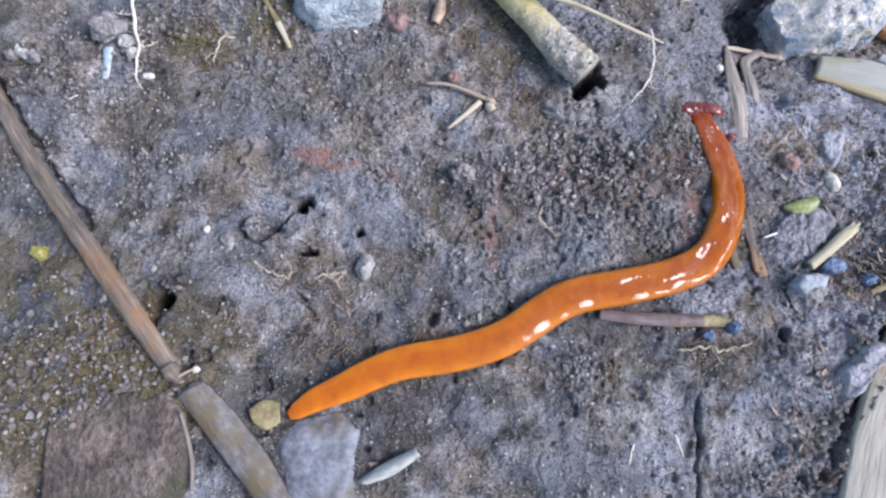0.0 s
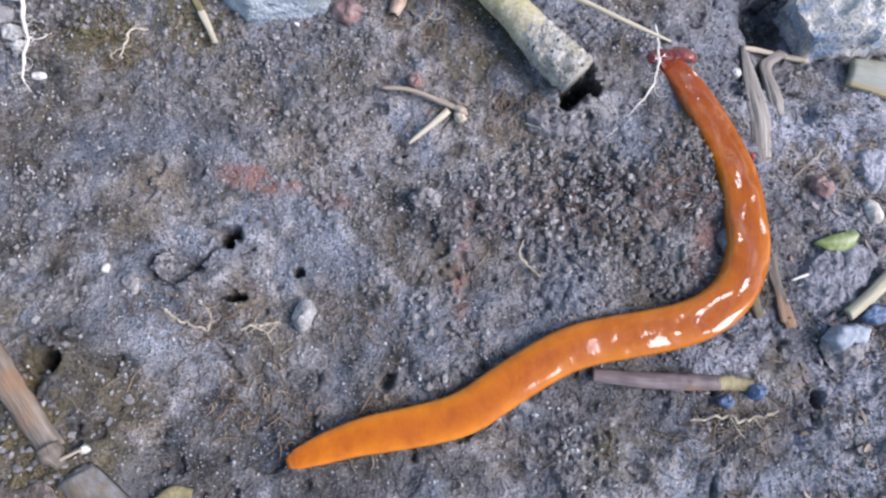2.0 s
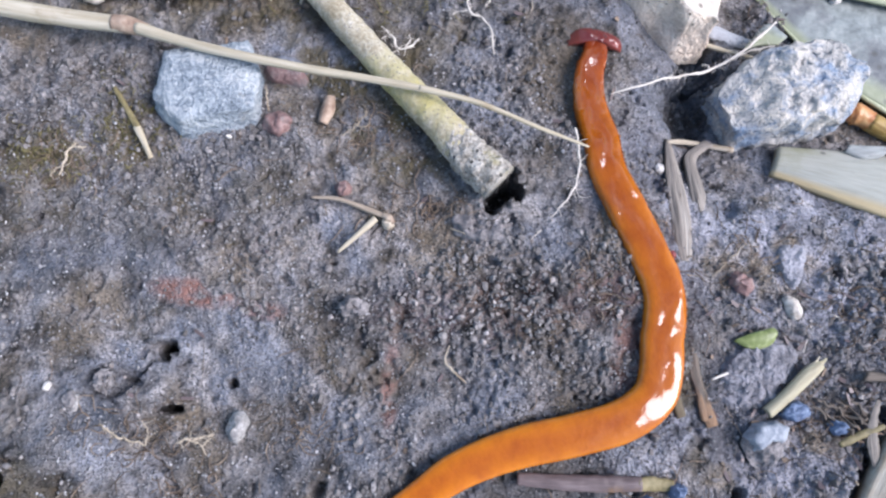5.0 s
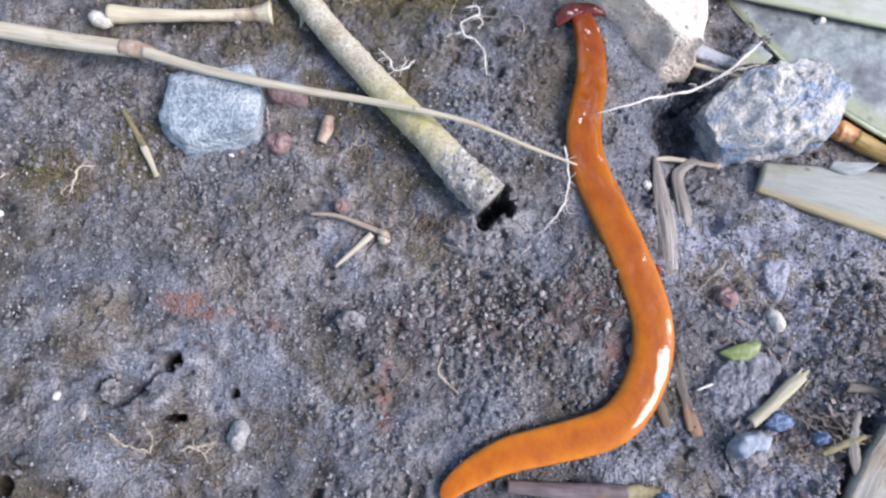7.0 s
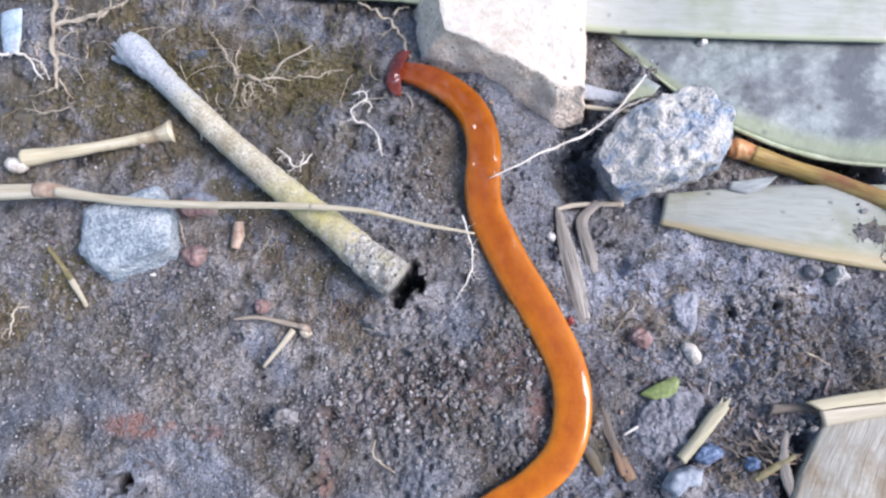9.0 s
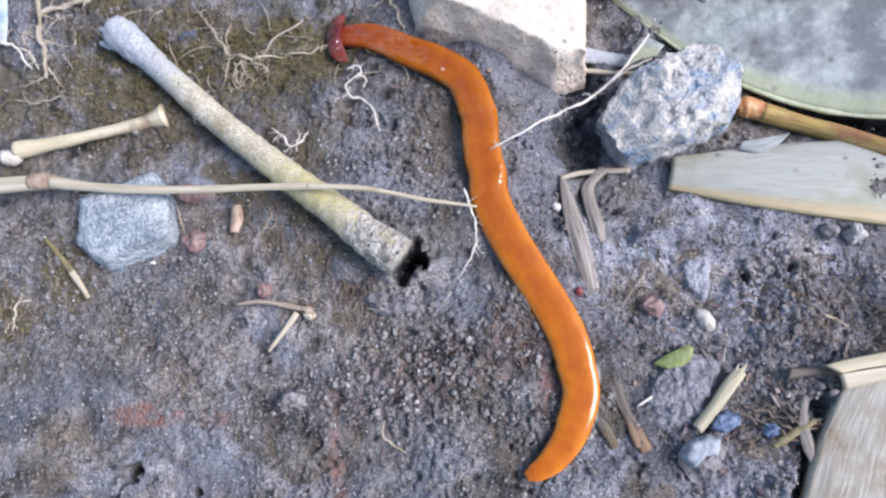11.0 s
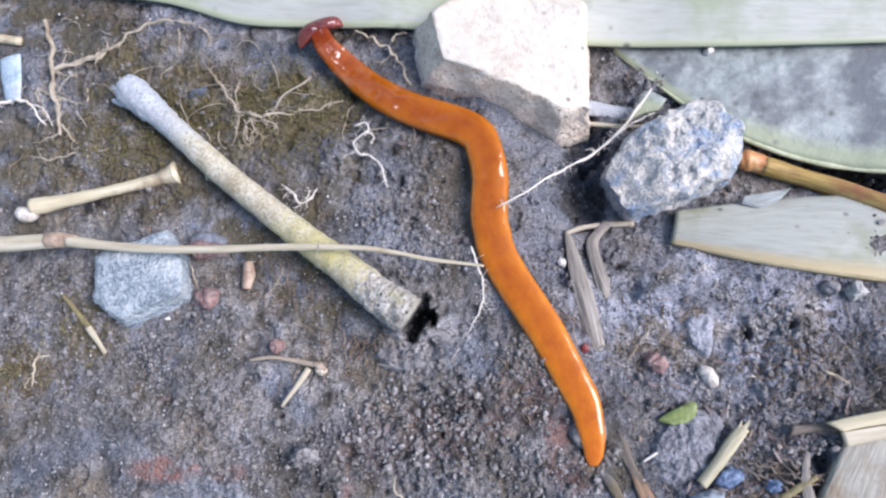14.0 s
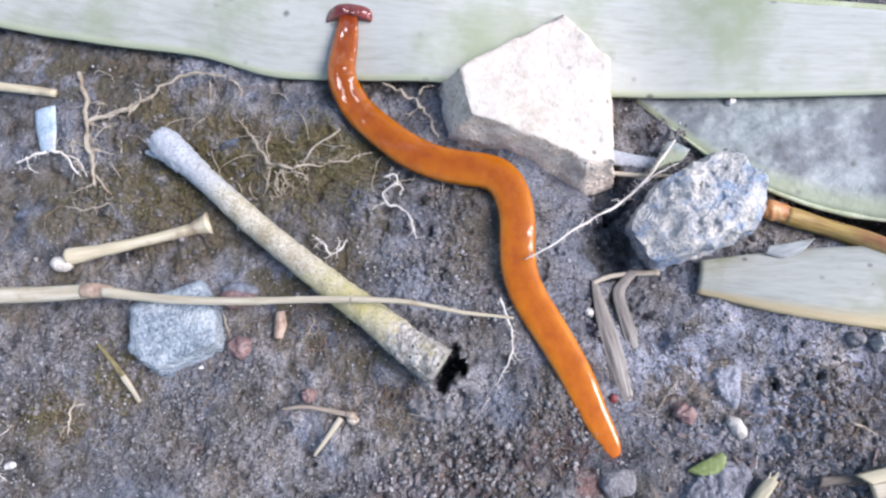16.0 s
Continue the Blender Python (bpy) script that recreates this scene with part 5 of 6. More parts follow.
split = base_at("split_stick", 69, 0, 0, "pale yellow split stick with a pointed end", "stick")
sheet("shaft", [(60.8, -3.2, 1.2), (63.7, -0.8, 1.6), (66.8, 2.0, 1.8), (69.1, 3.3, 1.6)], [(61.7, -4.6, 1.0), (64.9, -2.1, 1.4), (68.0, 0.5, 1.6), (70.0, 2.1, 1.4)], SPLIT_WOOD, split, camber=0.5, thick=0.8, n=40, across=12, uneven=0.3, seed=21)
rod("point", [(68.4, 2.3, 1.5), (69.5, 2.8, 1.5), (70.5, 3.6, 1.5)], (0.7, 0.45, 0.08), SPLIT_WOOD, split, "frayed pale point", n=16, sides=10, wobble=0.05, flat=0.4, knobs=0.25)
rod("sliver", [(67.6, 2.3, 1.7), (68.7, 3.0, 1.7), (69.4, 3.9, 1.7)], (0.35, 0.25, 0.06), STRAW, split, "pale sliver", n=16, sides=8, wobble=0.05, flat=0.5, knobs=0.2)
flat = base_at("flat_straw", -30, 42, 0, "two-toned flattened straw on the soil", "straw")
rod("lower_half", [(-31.7, 42.1, 0.8), (-30.4, 39.6, 0.8), (-29.1, 36.8, 0.8)], (0.55, 0.55, 0.4), STRAW, flat, n=18, sides=10, flat=0.5)
rod("upper_half", [(-35.7, 48.8, 0.8), (-33.9, 45.9, 0.8), (-31.5, 41.9, 0.8)], (0.35, 0.5, 0.55), YELLOW, flat, "olive upper half", n=20, sides=10, flat=0.5)
fork = base_at("twig_piece", 3, 28, 0, "thin pale reddish twig with a swollen end", "twig")
rod("shaft", [(-4.2, 29.9, 0.6), (-0.1, 29.4, 1.0), (3.5, 28.0, 1.0), (7.0, 26.5, 1.0)], (0.2, 0.38, 0.42, 0.42), TWIG_BARK, fork, n=26, sides=9)
rod("end", [(6.7, 26.7, 1.0), (7.7, 26.1, 1.0), (8.4, 25.4, 1.0)], (0.42, 0.66, 0.4), TWIG_BARK, fork, n=10, sides=9, wobble=0.1)
rod("splinter", [(5.7, 26.2, 0.9), (3.2, 24.0, 0.8), (-0.1, 21.2, 0.5)], (0.5, 0.5, 0.2), STRAW, None, "pale cream wood splinter on soil", "splinter", n=22, sides=9, wobble=0.08, flat=0.6)
rod("splinter", [(70.8, -8.5, 1.2), (73.9, -7.2, 1.2), (77.4, -6.1, 1.2)], (0.4, 0.7, 0.35), YELLOW, None, "yellowish wood splinter among fibres", "splinter", n=22, sides=10, wobble=0.08, flat=0.6)
rod("splinter", [(77.2, -2.5, 1.2), (75.7, -6.2, 1.2), (75.4, -10.1, 1.2), (75.7, -14.0, 1.2)], (0.3, 0.75, 0.8, 0.3), BARK, None, "pale frayed bark splinter by a board", "splinter", n=40, sides=12, wobble=0.04, flat=0.35, knobs=0.35)
rod("splinter", [(-54.3, 106.0, 1.2), (-47.1, 103.0, 1.2), (-38.0, 99.1, 1.2)], (0.9, 0.95, 0.8), STALK, None, "pale cream piece of stalk", "splinter", n=22, sides=12, wobble=0.04)
rod("needle", [(53.9, 1.0, 1.0), (56.9, 2.1, 1.0), (60.4, 3.2, 0.6)], (0.18, 0.24, 0.15), ROOT_WHITE, None, "thin pale needle on the soil", "plant fibre", "thin fibres", n=16, sides=7)
rod("bark_splinter", [(51.5, 3.8, 0.2), (52.4, -0.7, 0.2), (53.6, -5.6, 0.2)], (0.6, 1.0, 0.8), BROWN, None, "brown decayed wood splinter beside the worm", "splinter", n=20, sides=10, wobble=0.12, flat=0.4)
rod("bark_splinter", [(46.6, 4.6, 0.1), (48.0, 0.4, 0.2), (49.3, -4.2, 0.1)], (0.5, 0.9, 0.7), GREY_STEM, None, "grey-brown rotten splinter at the worm's tail", "splinter", n=24, sides=12, wobble=0.06, flat=0.5, knobs=0.2)
rod("bark_splinter", [(51.8, 6.2, 0.3), (52.1, 1.0, 0.3), (52.6, -4.8, 0.3)], (0.4, 0.75, 0.5), BROWN, None, "brown decayed splinter behind the worm", "splinter", n=20, sides=10, wobble=0.12, flat=0.4)

# ---------------------------------------------------------------- roots and fibres
def root(name, label, main, radii, branches=(), material=None):
    """A root with its side roots as parts."""
    material = material or ROOT
    radii, branches = [0.52 * r for r in radii], [(line, [0.5 * r for r in rr]) for line, rr in branches]
    kink = 0.1 if material is ROOT_WHITE else 0.26
    if not branches:
        return rod(name, main, radii, material, None, label, "root", "roots", n=40, sides=8, wobble=0.2, kink=kink, seed=len(main) * 7 + int(10 * radii[0]))
    x, y, z = main[0]
    ob = base_at(name, x, y, z, label, "root", "roots")
    rod("main_root", main, radii, material, ob, n=60, sides=8, wobble=0.22, kink=kink, seed=len(branches))
    for k, (line, r) in enumerate(branches):
        rod("side_root", line, r, material, ob, n=30, sides=7, wobble=0.22, kink=kink, seed=k)
    hairs_on("root_hairs", [main] + [line for line, r in branches], material, ob)
    return ob


def hairs_on(name, lines, material, parent):
    """Short fine hairs standing off along the given roots, as one part."""
    r2 = np.random.default_rng(len(lines) * 11 + int(abs(lines[0][0][0]) * 10))
    verts, faces = [], []
    for line in lines:
        p = spline(line, 60)
        long = np.linalg.norm(np.diff(p, axis=0), axis=1).sum()
        for _ in range(int(2.2 * long)):
            q, a, reach = p[r2.integers(2, 58)], r2.uniform(0, 6.28), r2.uniform(0.4, 1.9)
            way, turn = np.array([math.cos(a), math.sin(a), r2.uniform(-0.35, 0.25)]), r2.normal(0, 0.5)
            base, here = len(verts), np.array(q, float)
            for s in range(4):
                r = 0.055 * (1 - 0.22 * s)
                side = np.array([-way[1], way[0], 0]) * r
                verts += [here - side, here + side, here + (0, 0, 1.5 * r)]
                here = here + way * reach / 3
                way = np.array([way[0] * math.cos(turn) - way[1] * math.sin(turn), way[0] * math.sin(turn) + way[1] * math.cos(turn), way[2]])
            faces += [(base + 3 * s + k, base + 3 * s + (k + 1) % 3, base + 3 * s + 3 + (k + 1) % 3, base + 3 * s + 3 + k) for s in range(3) for k in range(3)]
    return place(name, verts, faces, material, parent)


root("white_root", "thin white root hooked over the worm's trail", [(36.3, 39.0, 3.4), (36.6, 36.5, 3.2), (36.8, 33.4, 2.2), (36.2, 30.7, 1.4), (34.8, 28.3, 1.0)], (0.3, 0.34, 0.32, 0.3, 0.25), [([(34.8, 28.3, 1.0), (32.1, 25.5, 0.6), (30.0, 23.3, 0.4), (28.4, 21.7, 0.2)], (0.2, 0.14, 0.08)), ([(36.2, 30.7, 1.4), (36.3, 29.5, 1.2), (36.8, 28.6, 1.0)], (0.15, 0.1))], ROOT_WHITE)
root("root_thread", "pale root thread with its tip on the worm", [(41.7, 44.0, 3.9), (45.7, 45.0, 4.2), (50.9, 47.2, 1.8), (56.3, 49.4, -1.2), (60.5, 50.8, -2.2), (64.3, 52.7, -2.4), (68.0, 55.5, -2.6), (72.4, 59.3, -3.0)], (0.16, 0.26, 0.3, 0.34, 0.4, 0.4, 0.4, 0.3), [([(63.6, 52.3, -2.4), (67.6, 54.2, -2.8), (71.8, 55.2, -3.5)], (0.38, 0.3, 0.2)), ([(60.0, 50.6, -2.2), (59.7, 51.4, -2.2), (58.8, 51.4, -2.1)], (0.2, 0.12))], ROOT_WHITE)
root("root_tuft", "tangled tuft of fine tan roots", [(-2.9, 83.7, 0.8), (-0.8, 79.4, 1.5), (0.8, 75.5, 2.0), (2.2, 72.5, 2.2), (6.3, 70.9, 2.2), (10.2, 73.1, 2.0), (13.4, 74.8, 1.6), (15.7, 76.1, 1.0)], (0.25, 0.3, 0.4, 0.55, 0.5, 0.35, 0.32, 0.25), [
    ([(6.3, 70.9, 2.2), (11.1, 70.3, 1.6), (15.5, 70.3, 1.2), (20.4, 70.2, 0.8)], (0.4, 0.35, 0.3, 0.2)), ([(12.5, 70.4, 1.4), (14.6, 71.3, 1.0), (16.8, 72.6, 0.8)], (0.25, 0.15)),
    ([(2.1, 72.4, 2.0), (0.8, 69.7, 1.8), (-0.3, 67.6, 1.2), (1.0, 66.6, 1.0), (3.2, 67.1, 1.2), (3.2, 69.2, 1.5), (1.1, 69.2, 1.4)], (0.26, 0.24, 0.22, 0.2))] + [([(3.8, 71.4, 2.0), (4.2, 68.7, 1.8), (5.7, 67.0, 1.2), (6.7, 68.4, 1.0)], (0.22, 0.2, 0.18)),
    ([(5.5, 70.9, 2.0), (6.2, 69.4, 1.4), (7.5, 68.7, 1.0)], (0.3, 0.2)), ([(2.6, 71.3, 1.8), (2.6, 67.8, 1.2), (3.8, 65.6, 0.8), (5.0, 64.3, 0.6)], (0.22, 0.15)), ([(4.5, 70.9, 2.0), (2.8, 70.0, 2.2), (1.9, 68.0, 2.0), (2.7, 66.3, 1.6), (4.5, 66.0, 1.6), (5.2, 67.4, 1.8), (4.3, 68.9, 1.8)], (0.22, 0.2, 0.18, 0.12)), ([(5.6, 70.4, 2.0), (7.6, 69.2, 2.0), (8.0, 67.3, 1.6), (6.6, 66.0, 1.2), (4.8, 65.7, 1.0)], (0.2, 0.18, 0.1))])
root("curled_root", "small curled pale root in moss", [(21.5, 64.9, 1.4), (23.5, 64.9, 1.6), (23.8, 63.4, 1.6), (22.1, 62.6, 1.6), (20.8, 62.2, 1.4), (21.0, 60.4, 1.2), (23.2, 58.9, 1.0), (24.4, 56.6, 0.8), (24.7, 52.8, 0.6)], (0.25, 0.3, 0.3, 0.3, 0.28, 0.28, 0.26, 0.25, 0.15), [([(21.0, 60.4, 1.2), (19.0, 60.4, 0.8), (17.2, 59.4, 0.6)], (0.2, 0.12)), ([(23.2, 63.6, 1.4), (24.4, 62.2, 1.2), (23.6, 61.1, 1.0)], (0.3, 0.2))], ROOT_WHITE)
root("rootlet", "small branched white rootlet beside a dry stem", [(6.8, 58.2, 0.8), (8.7, 55.8, 1.2), (9.6, 53.8, 1.4), (11.5, 54.4, 1.2), (12.8, 55.9, 0.8)], (0.2, 0.3, 0.35, 0.3, 0.15), [([(9.6, 54.1, 1.2), (8.8, 53.5, 1.0), (8.0, 53.6, 0.8)], (0.25, 0.15)), ([(10.6, 54.3, 1.2), (11.4, 55.5, 1.0), (11.2, 56.6, 0.8)], (0.22, 0.12)), ([(8.3, 56.5, 1.0), (7.2, 56.3, 0.8), (6.5, 55.7, 0.6)], (0.2, 0.12))], ROOT_WHITE)
root("branched_root", "branched tan root lying on the soil", [(-32.6, 102.1, 1.2), (-32.0, 96.0, 1.4), (-32.1, 90.1, 1.6), (-32.1, 84.4, 1.6), (-32.4, 78.2, 1.2)], (0.7, 0.75, 0.85, 0.9, 0.6), [
    ([(-32.2, 91.0, 1.6), (-27.7, 91.3, 1.6), (-23.3, 91.8, 1.4), (-18.4, 92.6, 1.2)], (0.8, 0.75, 0.5)), ([(-31.7, 85.5, 1.4), (-28.9, 83.9, 1.2), (-26.6, 82.8, 0.8)], (0.3, 0.2)), ([(-26.5, 82.9, 1.0), (-26.1, 85.4, 0.8), (-26.3, 88.4, 0.6)], (0.2, 0.14)),
    ([(-31.5, 84.9, 1.4), (-34.0, 86.8, 1.4), (-35.7, 88.1, 1.2), (-35.8, 85.2, 1.0), (-34.4, 82.1, 0.8)], (0.35, 0.3, 0.25, 0.2))] + [([(-31.8, 80.1, 1.2), (-30.4, 77.3, 1.0), (-28.6, 74.8, 1.0), (-25.0, 73.4, 0.9), (-21.4, 72.7, 0.8), (-17.2, 72.8, 0.6)], (0.4, 0.35, 0.3, 0.25, 0.2)),
    ([(-28.6, 74.6, 1.0), (-31.4, 73.9, 1.0), (-35.2, 74.2, 1.0), (-38.8, 75.9, 0.8)], (0.3, 0.28, 0.2)), ([(-32.2, 90.8, 1.4), (-29.3, 89.5, 1.2), (-26.2, 89.3, 1.0)], (0.3, 0.2)), ([(-32.5, 78.7, 1.0), (-34.3, 78.5, 0.8), (-36.1, 78.8, 0.6)], (0.35, 0.2)), ([(-29.9, 94.3, 1.2), (-29.1, 94.6, 1.0), (-28.0, 93.7, 0.8)], (0.25, 0.15))])
root("white_root", "pale forked root under a blue flake", [(-47.8, 87.1, 1.0), (-43.6, 87.6, 1.2), (-39.7, 87.4, 1.2), (-37.6, 85.9, 1.2), (-36.4, 83.1, 1.0), (-35.1, 81.1, 0.8)], (0.25, 0.35, 0.6, 0.5, 0.35, 0.2), [([(-45.5, 87.9, 1.0), (-45.3, 85.7, 0.8), (-43.9, 84.2, 0.6)], (0.25, 0.15)), ([(-37.4, 85.9, 1.2), (-35.1, 84.2, 1.0), (-33.8, 80.6, 0.8)], (0.3, 0.2))], ROOT_WHITE)
root("root_thread", "tan root reaching under a bamboo sheath", [(-30.3, 91.6, 1.2), (-23.1, 91.5, 1.4), (-18.8, 92.5, 1.6), (-13.8, 94.5, 1.8), (-9.6, 94.6, 2.0)], (0.4, 0.5, 0.5, 0.55, 0.5), [([(-9.8, 94.5, 2.1), (-6.9, 93.8, 2.0), (-3.5, 92.0, 1.8)], (0.5, 0.4)), ([(-21.2, 91.9, 1.4), (-20.9, 93.3, 1.2), (-21.5, 95.2, 1.0)], (0.3, 0.15)), ([(-6.8, 92.5, 1.4), (-7.3, 89.2, 1.0), (-8.2, 87.2, 0.8)], (0.2, 0.15)), ([(-2.9, 91.5, 1.6), (-1.2, 89.1, 1.2), (-2.4, 86.7, 0.8)], (0.3, 0.2))])
root("root_thread", "tan root beneath a cream stone", [(25.1, 82.3, 1.6), (28.3, 79.4, 1.6), (30.9, 76.2, 1.4), (31.9, 72.1, 1.2), (32.6, 69.7, 1.0)], (0.35, 0.4, 0.4, 0.35, 0.3), [([(30.9, 76.2, 1.4), (28.9, 75.4, 1.2), (27.3, 75.8, 0.8)], (0.3, 0.15)), ([(31.0, 78.4, 1.4), (32.3, 79.4, 1.4), (34.0, 79.2, 1.4)], (0.5, 0.4))])
root("white_root", "hanging white root with fine side roots", [(-59.2, 49.6, 1.2), (-58.6, 45.2, 1.4), (-57.4, 40.0, 1.6), (-56.6, 36.4, 1.6), (-56.7, 31.1, 1.2), (-55.5, 28.8, 0.6)], (0.6, 0.6, 0.55, 0.5, 0.4, 0.12), [([(-57.0, 37.2, 1.4), (-55.3, 37.1, 1.0), (-53.6, 38.3, 0.6)], (0.22, 0.12)), ([(-58.5, 43.3, 1.2), (-60.9, 43.6, 1.0), (-62.7, 44.1, 0.8)], (0.25, 0.15)), ([(-57.0, 31.7, 1.0), (-58.3, 30.3, 0.8), (-56.5, 29.1, 0.6)], (0.15, 0.1))], ROOT_WHITE)
root("rootlet", "thin pale rootlet on the soil", [(-68.7, 26.7, 0.8), (-66.6, 27.7, 0.8), (-62.6, 28.5, 0.8)], (0.2, 0.25, 0.12), (), ROOT_WHITE)
root("rootlet", "small tan rootlet in moss", [(-43.1, 34.4, 0.8), (-42.2, 36.8, 1.0), (-41.7, 38.5, 1.2), (-39.3, 38.9, 0.8)], (0.2, 0.3, 0.35, 0.2), [([(-42.0, 38.2, 1.0), (-41.2, 39.4, 1.0), (-39.9, 39.7, 0.8)], (0.22, 0.12)), ([(-42.5, 35.9, 0.8), (-43.7, 35.4, 0.8), (-44.5, 34.2, 0.8)], (0.2, 0.1))])
root("rootlet", "pale curved rootlet by a worm hole", [(-33.5, -3.0, 1.7), (-31.0, -4.7, 1.6), (-27.1, -6.1, 0.7)], (0.25, 0.32, 0.2), [([(-27.1, -6.1, 0.9), (-26.9, -3.9, 0.9), (-28.0, -2.6, 0.9)], (0.2, 0.12))])
root("rootlet", "forked pale rootlet by a hole", [(-22.9, -6.0, 0.7), (-21.4, -5.4, 0.9), (-18.8, -5.2, 0.9), (-17.4, -4.9, 0.7)], (0.25, 0.32, 0.3, 0.18), [([(-21.0, -5.6, 0.8), (-19.2, -6.3, 0.8), (-18.5, -7.7, 0.8)], (0.28, 0.18)), ([(-19.0, -6.4, 0.8), (-18.2, -5.6, 0.8), (-17.6, -5.0, 0.8)], (0.22, 0.15))])
root("rootlet", "thin tan rootlet beside the clods", [(16.4, 6.8, 0.7), (15.6, 4.5, 0.7), (16.6, 3.3, 0.7), (18.6, 1.4, 0.7)], (0.15, 0.3, 0.32, 0.2))
root("rootlet", "thin rootlet lying on crumbly soil", [(51.7, 16.4, 0.9), (55.2, 15.9, 0.9), (57.1, 17.2, 0.9), (60.2, 19.9, 0.9), (62.1, 20.7, 0.9)], (0.2, 0.24, 0.24, 0.2, 0.14))
root("rootlet", "thin pale rootlet below a clod", [(16.9, 24.4, 0.7), (20.3, 22.9, 0.7), (24.7, 21.9, 0.7), (28.1, 20.8, 0.7)], (0.14, 0.2, 0.24, 0.18))
root("rootlet", "yellow-brown rootlet on the soil", [(0.5, 39.6, 0.8), (2.4, 41.1, 0.8), (4.1, 43.1, 0.8), (4.1, 44.6, 0.8)], (0.14, 0.2, 0.22, 0.12), [([(2.6, 41.2, 0.8), (3.9, 41.1, 0.8), (5.0, 41.6, 0.8)], (0.16, 0.1))])
root("rootlet", "straight tan rootlet across the soil", [(79.7, 12.0, 0.9), (82.3, 8.9, 0.9), (84.3, 7.4, 0.9), (86.1, 5.6, 0.9)], (0.2, 0.26, 0.24, 0.16))
root("rootlet", "short thin straw fibre on soil", [(71.7, 10.1, 0.8), (73.6, 9.4, 0.8), (75.2, 8.8, 0.8)], (0.12, 0.2, 0.14), (), ROOT_WHITE)
root("rootlet", "thin pale fibre on crumbly soil", [(70.3, 11.9, 0.8), (69.1, 8.3, 0.8), (67.6, 4.5, 0.8)], (0.12, 0.16, 0.12), (), ROOT_WHITE)
root("rootlet", "short brown fibre by a stone", [(-11.6, 48.3, 0.8), (-11.4, 46.4, 0.8), (-11.1, 44.1, 0.8)], (0.2, 0.25, 0.2))
root("rootlet", "pale rootlet on bare soil", [(36.6, -31.5, 0.8), (37.1, -33.0, 0.8), (37.7, -35.2, 0.8)], (0.25, 0.28, 0.15), (), ROOT_WHITE)
root("rootlet", "pale stick-like rootlet on soil", [(29.9, -33.0, 0.8), (29.4, -34.3, 0.8), (28.9, -36.2, 0.8)], (0.25, 0.28, 0.2), (), ROOT_WHITE)
root("rootlet", "yellowish knotted rootlet by a dark twig", [(38.0, -18.1, 0.8), (42.7, -17.5, 0.8), (46.4, -18.1, 0.8), (50.3, -16.9, 0.8)], (0.25, 0.35, 0.35, 0.25), [([(43.6, -17.7, 0.8), (44.5, -19.2, 0.8), (45.3, -20.4, 0.8)], (0.2, 0.12)), ([(46.9, -17.9, 0.8), (47.7, -19.0, 0.8), (48.7, -19.2, 0.8)], (0.2, 0.12))])
for k in range(9):
    x0, y0 = 70 + 0.9 * k, -3.0 + 1.1 * math.sin(2.2 * k)
    turn = radians(-38 + 9 * math.sin(1.7 * k))
    line = [(x0 + s * math.cos(turn) - 2.5, y0 + s * math.sin(turn), 0.9 + 0.25 * math.sin(k + s)) for s in (0, 2.2, 4.4, 6.5)]
    rod("reddish_fibre", line, (0.14, 0.2, 0.18, 0.1), BROWN, None, "fine reddish-brown fibre by a split stick", "plant fibre", "reddish fibres", n=24, sides=6, seed=k, kink=0.7)


# ---------------------------------------------------------------- loose crumbs, moss and hairs
def scatter_crumbs(name, count, low, high, material, label, category, where, seed, plain=False):
    """Many small angular grains, joined; each its own island."""
    r2 = np.random.default_rng(seed)
    ico = bmesh.new()
    if plain:
        tips = [ico.verts.new(c) for c in ((1, 0, 0), (0, 1, 0), (-1, 0, 0), (0, -1, 0), (0, 0, 1), (0, 0, -1))]
        for k in range(4):
            ico.faces.new((tips[k], tips[(k + 1) % 4], tips[4]))
            ico.faces.new((tips[(k + 1) % 4], tips[k], tips[5]))
        ico.verts.index_update()
    else:
        bmesh.ops.create_icosphere(ico, subdivisions=1, radius=1)
    shape = np.array([v.co for v in ico.verts])
    tris = np.array([[v.index for v in f.verts] for f in ico.faces])
    ico.free()
    x, y = r2.uniform(-80, 118, count * 4), r2.uniform(-62, 112, count * 4)
    keep = r2.random(count * 4) < where(x, y)
    x, y = x[keep][:count], y[keep][:count]
    n = len(x)
    size = low * (high / low) ** (r2.random(n) ** 2.2)
    jitter = 1 + 0.28 * r2.standard_normal((n, len(shape), 1))
    squash = r2.uniform(0.6, 1.25, (n, 1, 3))
    z = relief(x, y) + 0.25 * size
    verts = shape[None] * jitter * squash * size[:, None, None] + np.stack([x, y, z], 1)[:, None]
    faces = (tris[None] + len(shape) * np.arange(n)[:, None, None]).reshape(-1, 3)
    ob = new(name, mesh_of(name, verts.reshape(-1, 3) * MM, faces.tolist(), material, None, False))
    return tagged(ob, label, category, kind="stuff")


mossy = lambda x, y: np.maximum(ease((y - 48) / 10) * ease((48 - x) / 10), ease((-x - 36) / 10) * ease((12 - y) / 10))
scatter_crumbs("soil_crumbs", 21000, 0.12, 0.62, CRUMB, "loose grey-brown soil crumbs", "soil", lambda x, y: crumbly(x, y) ** 1.5 * (1 - 0.8 * mossy(x, y) * ease((y - 10) / 20)), 3)
scatter_crumbs("soil_granules", 8000, 0.16, 0.62, GRANULE, "coarse grey-brown soil granules", "soil", lambda x, y: np.exp(-(((y - 12 - 0.05 * x) / 5.0) ** 2) - (((x - 20) / 24.0) ** 2)) ** 1.5 + 0.25 * np.exp(-(((x + 31) / 5) ** 2) - (((y - 3) / 5) ** 2)), 6)
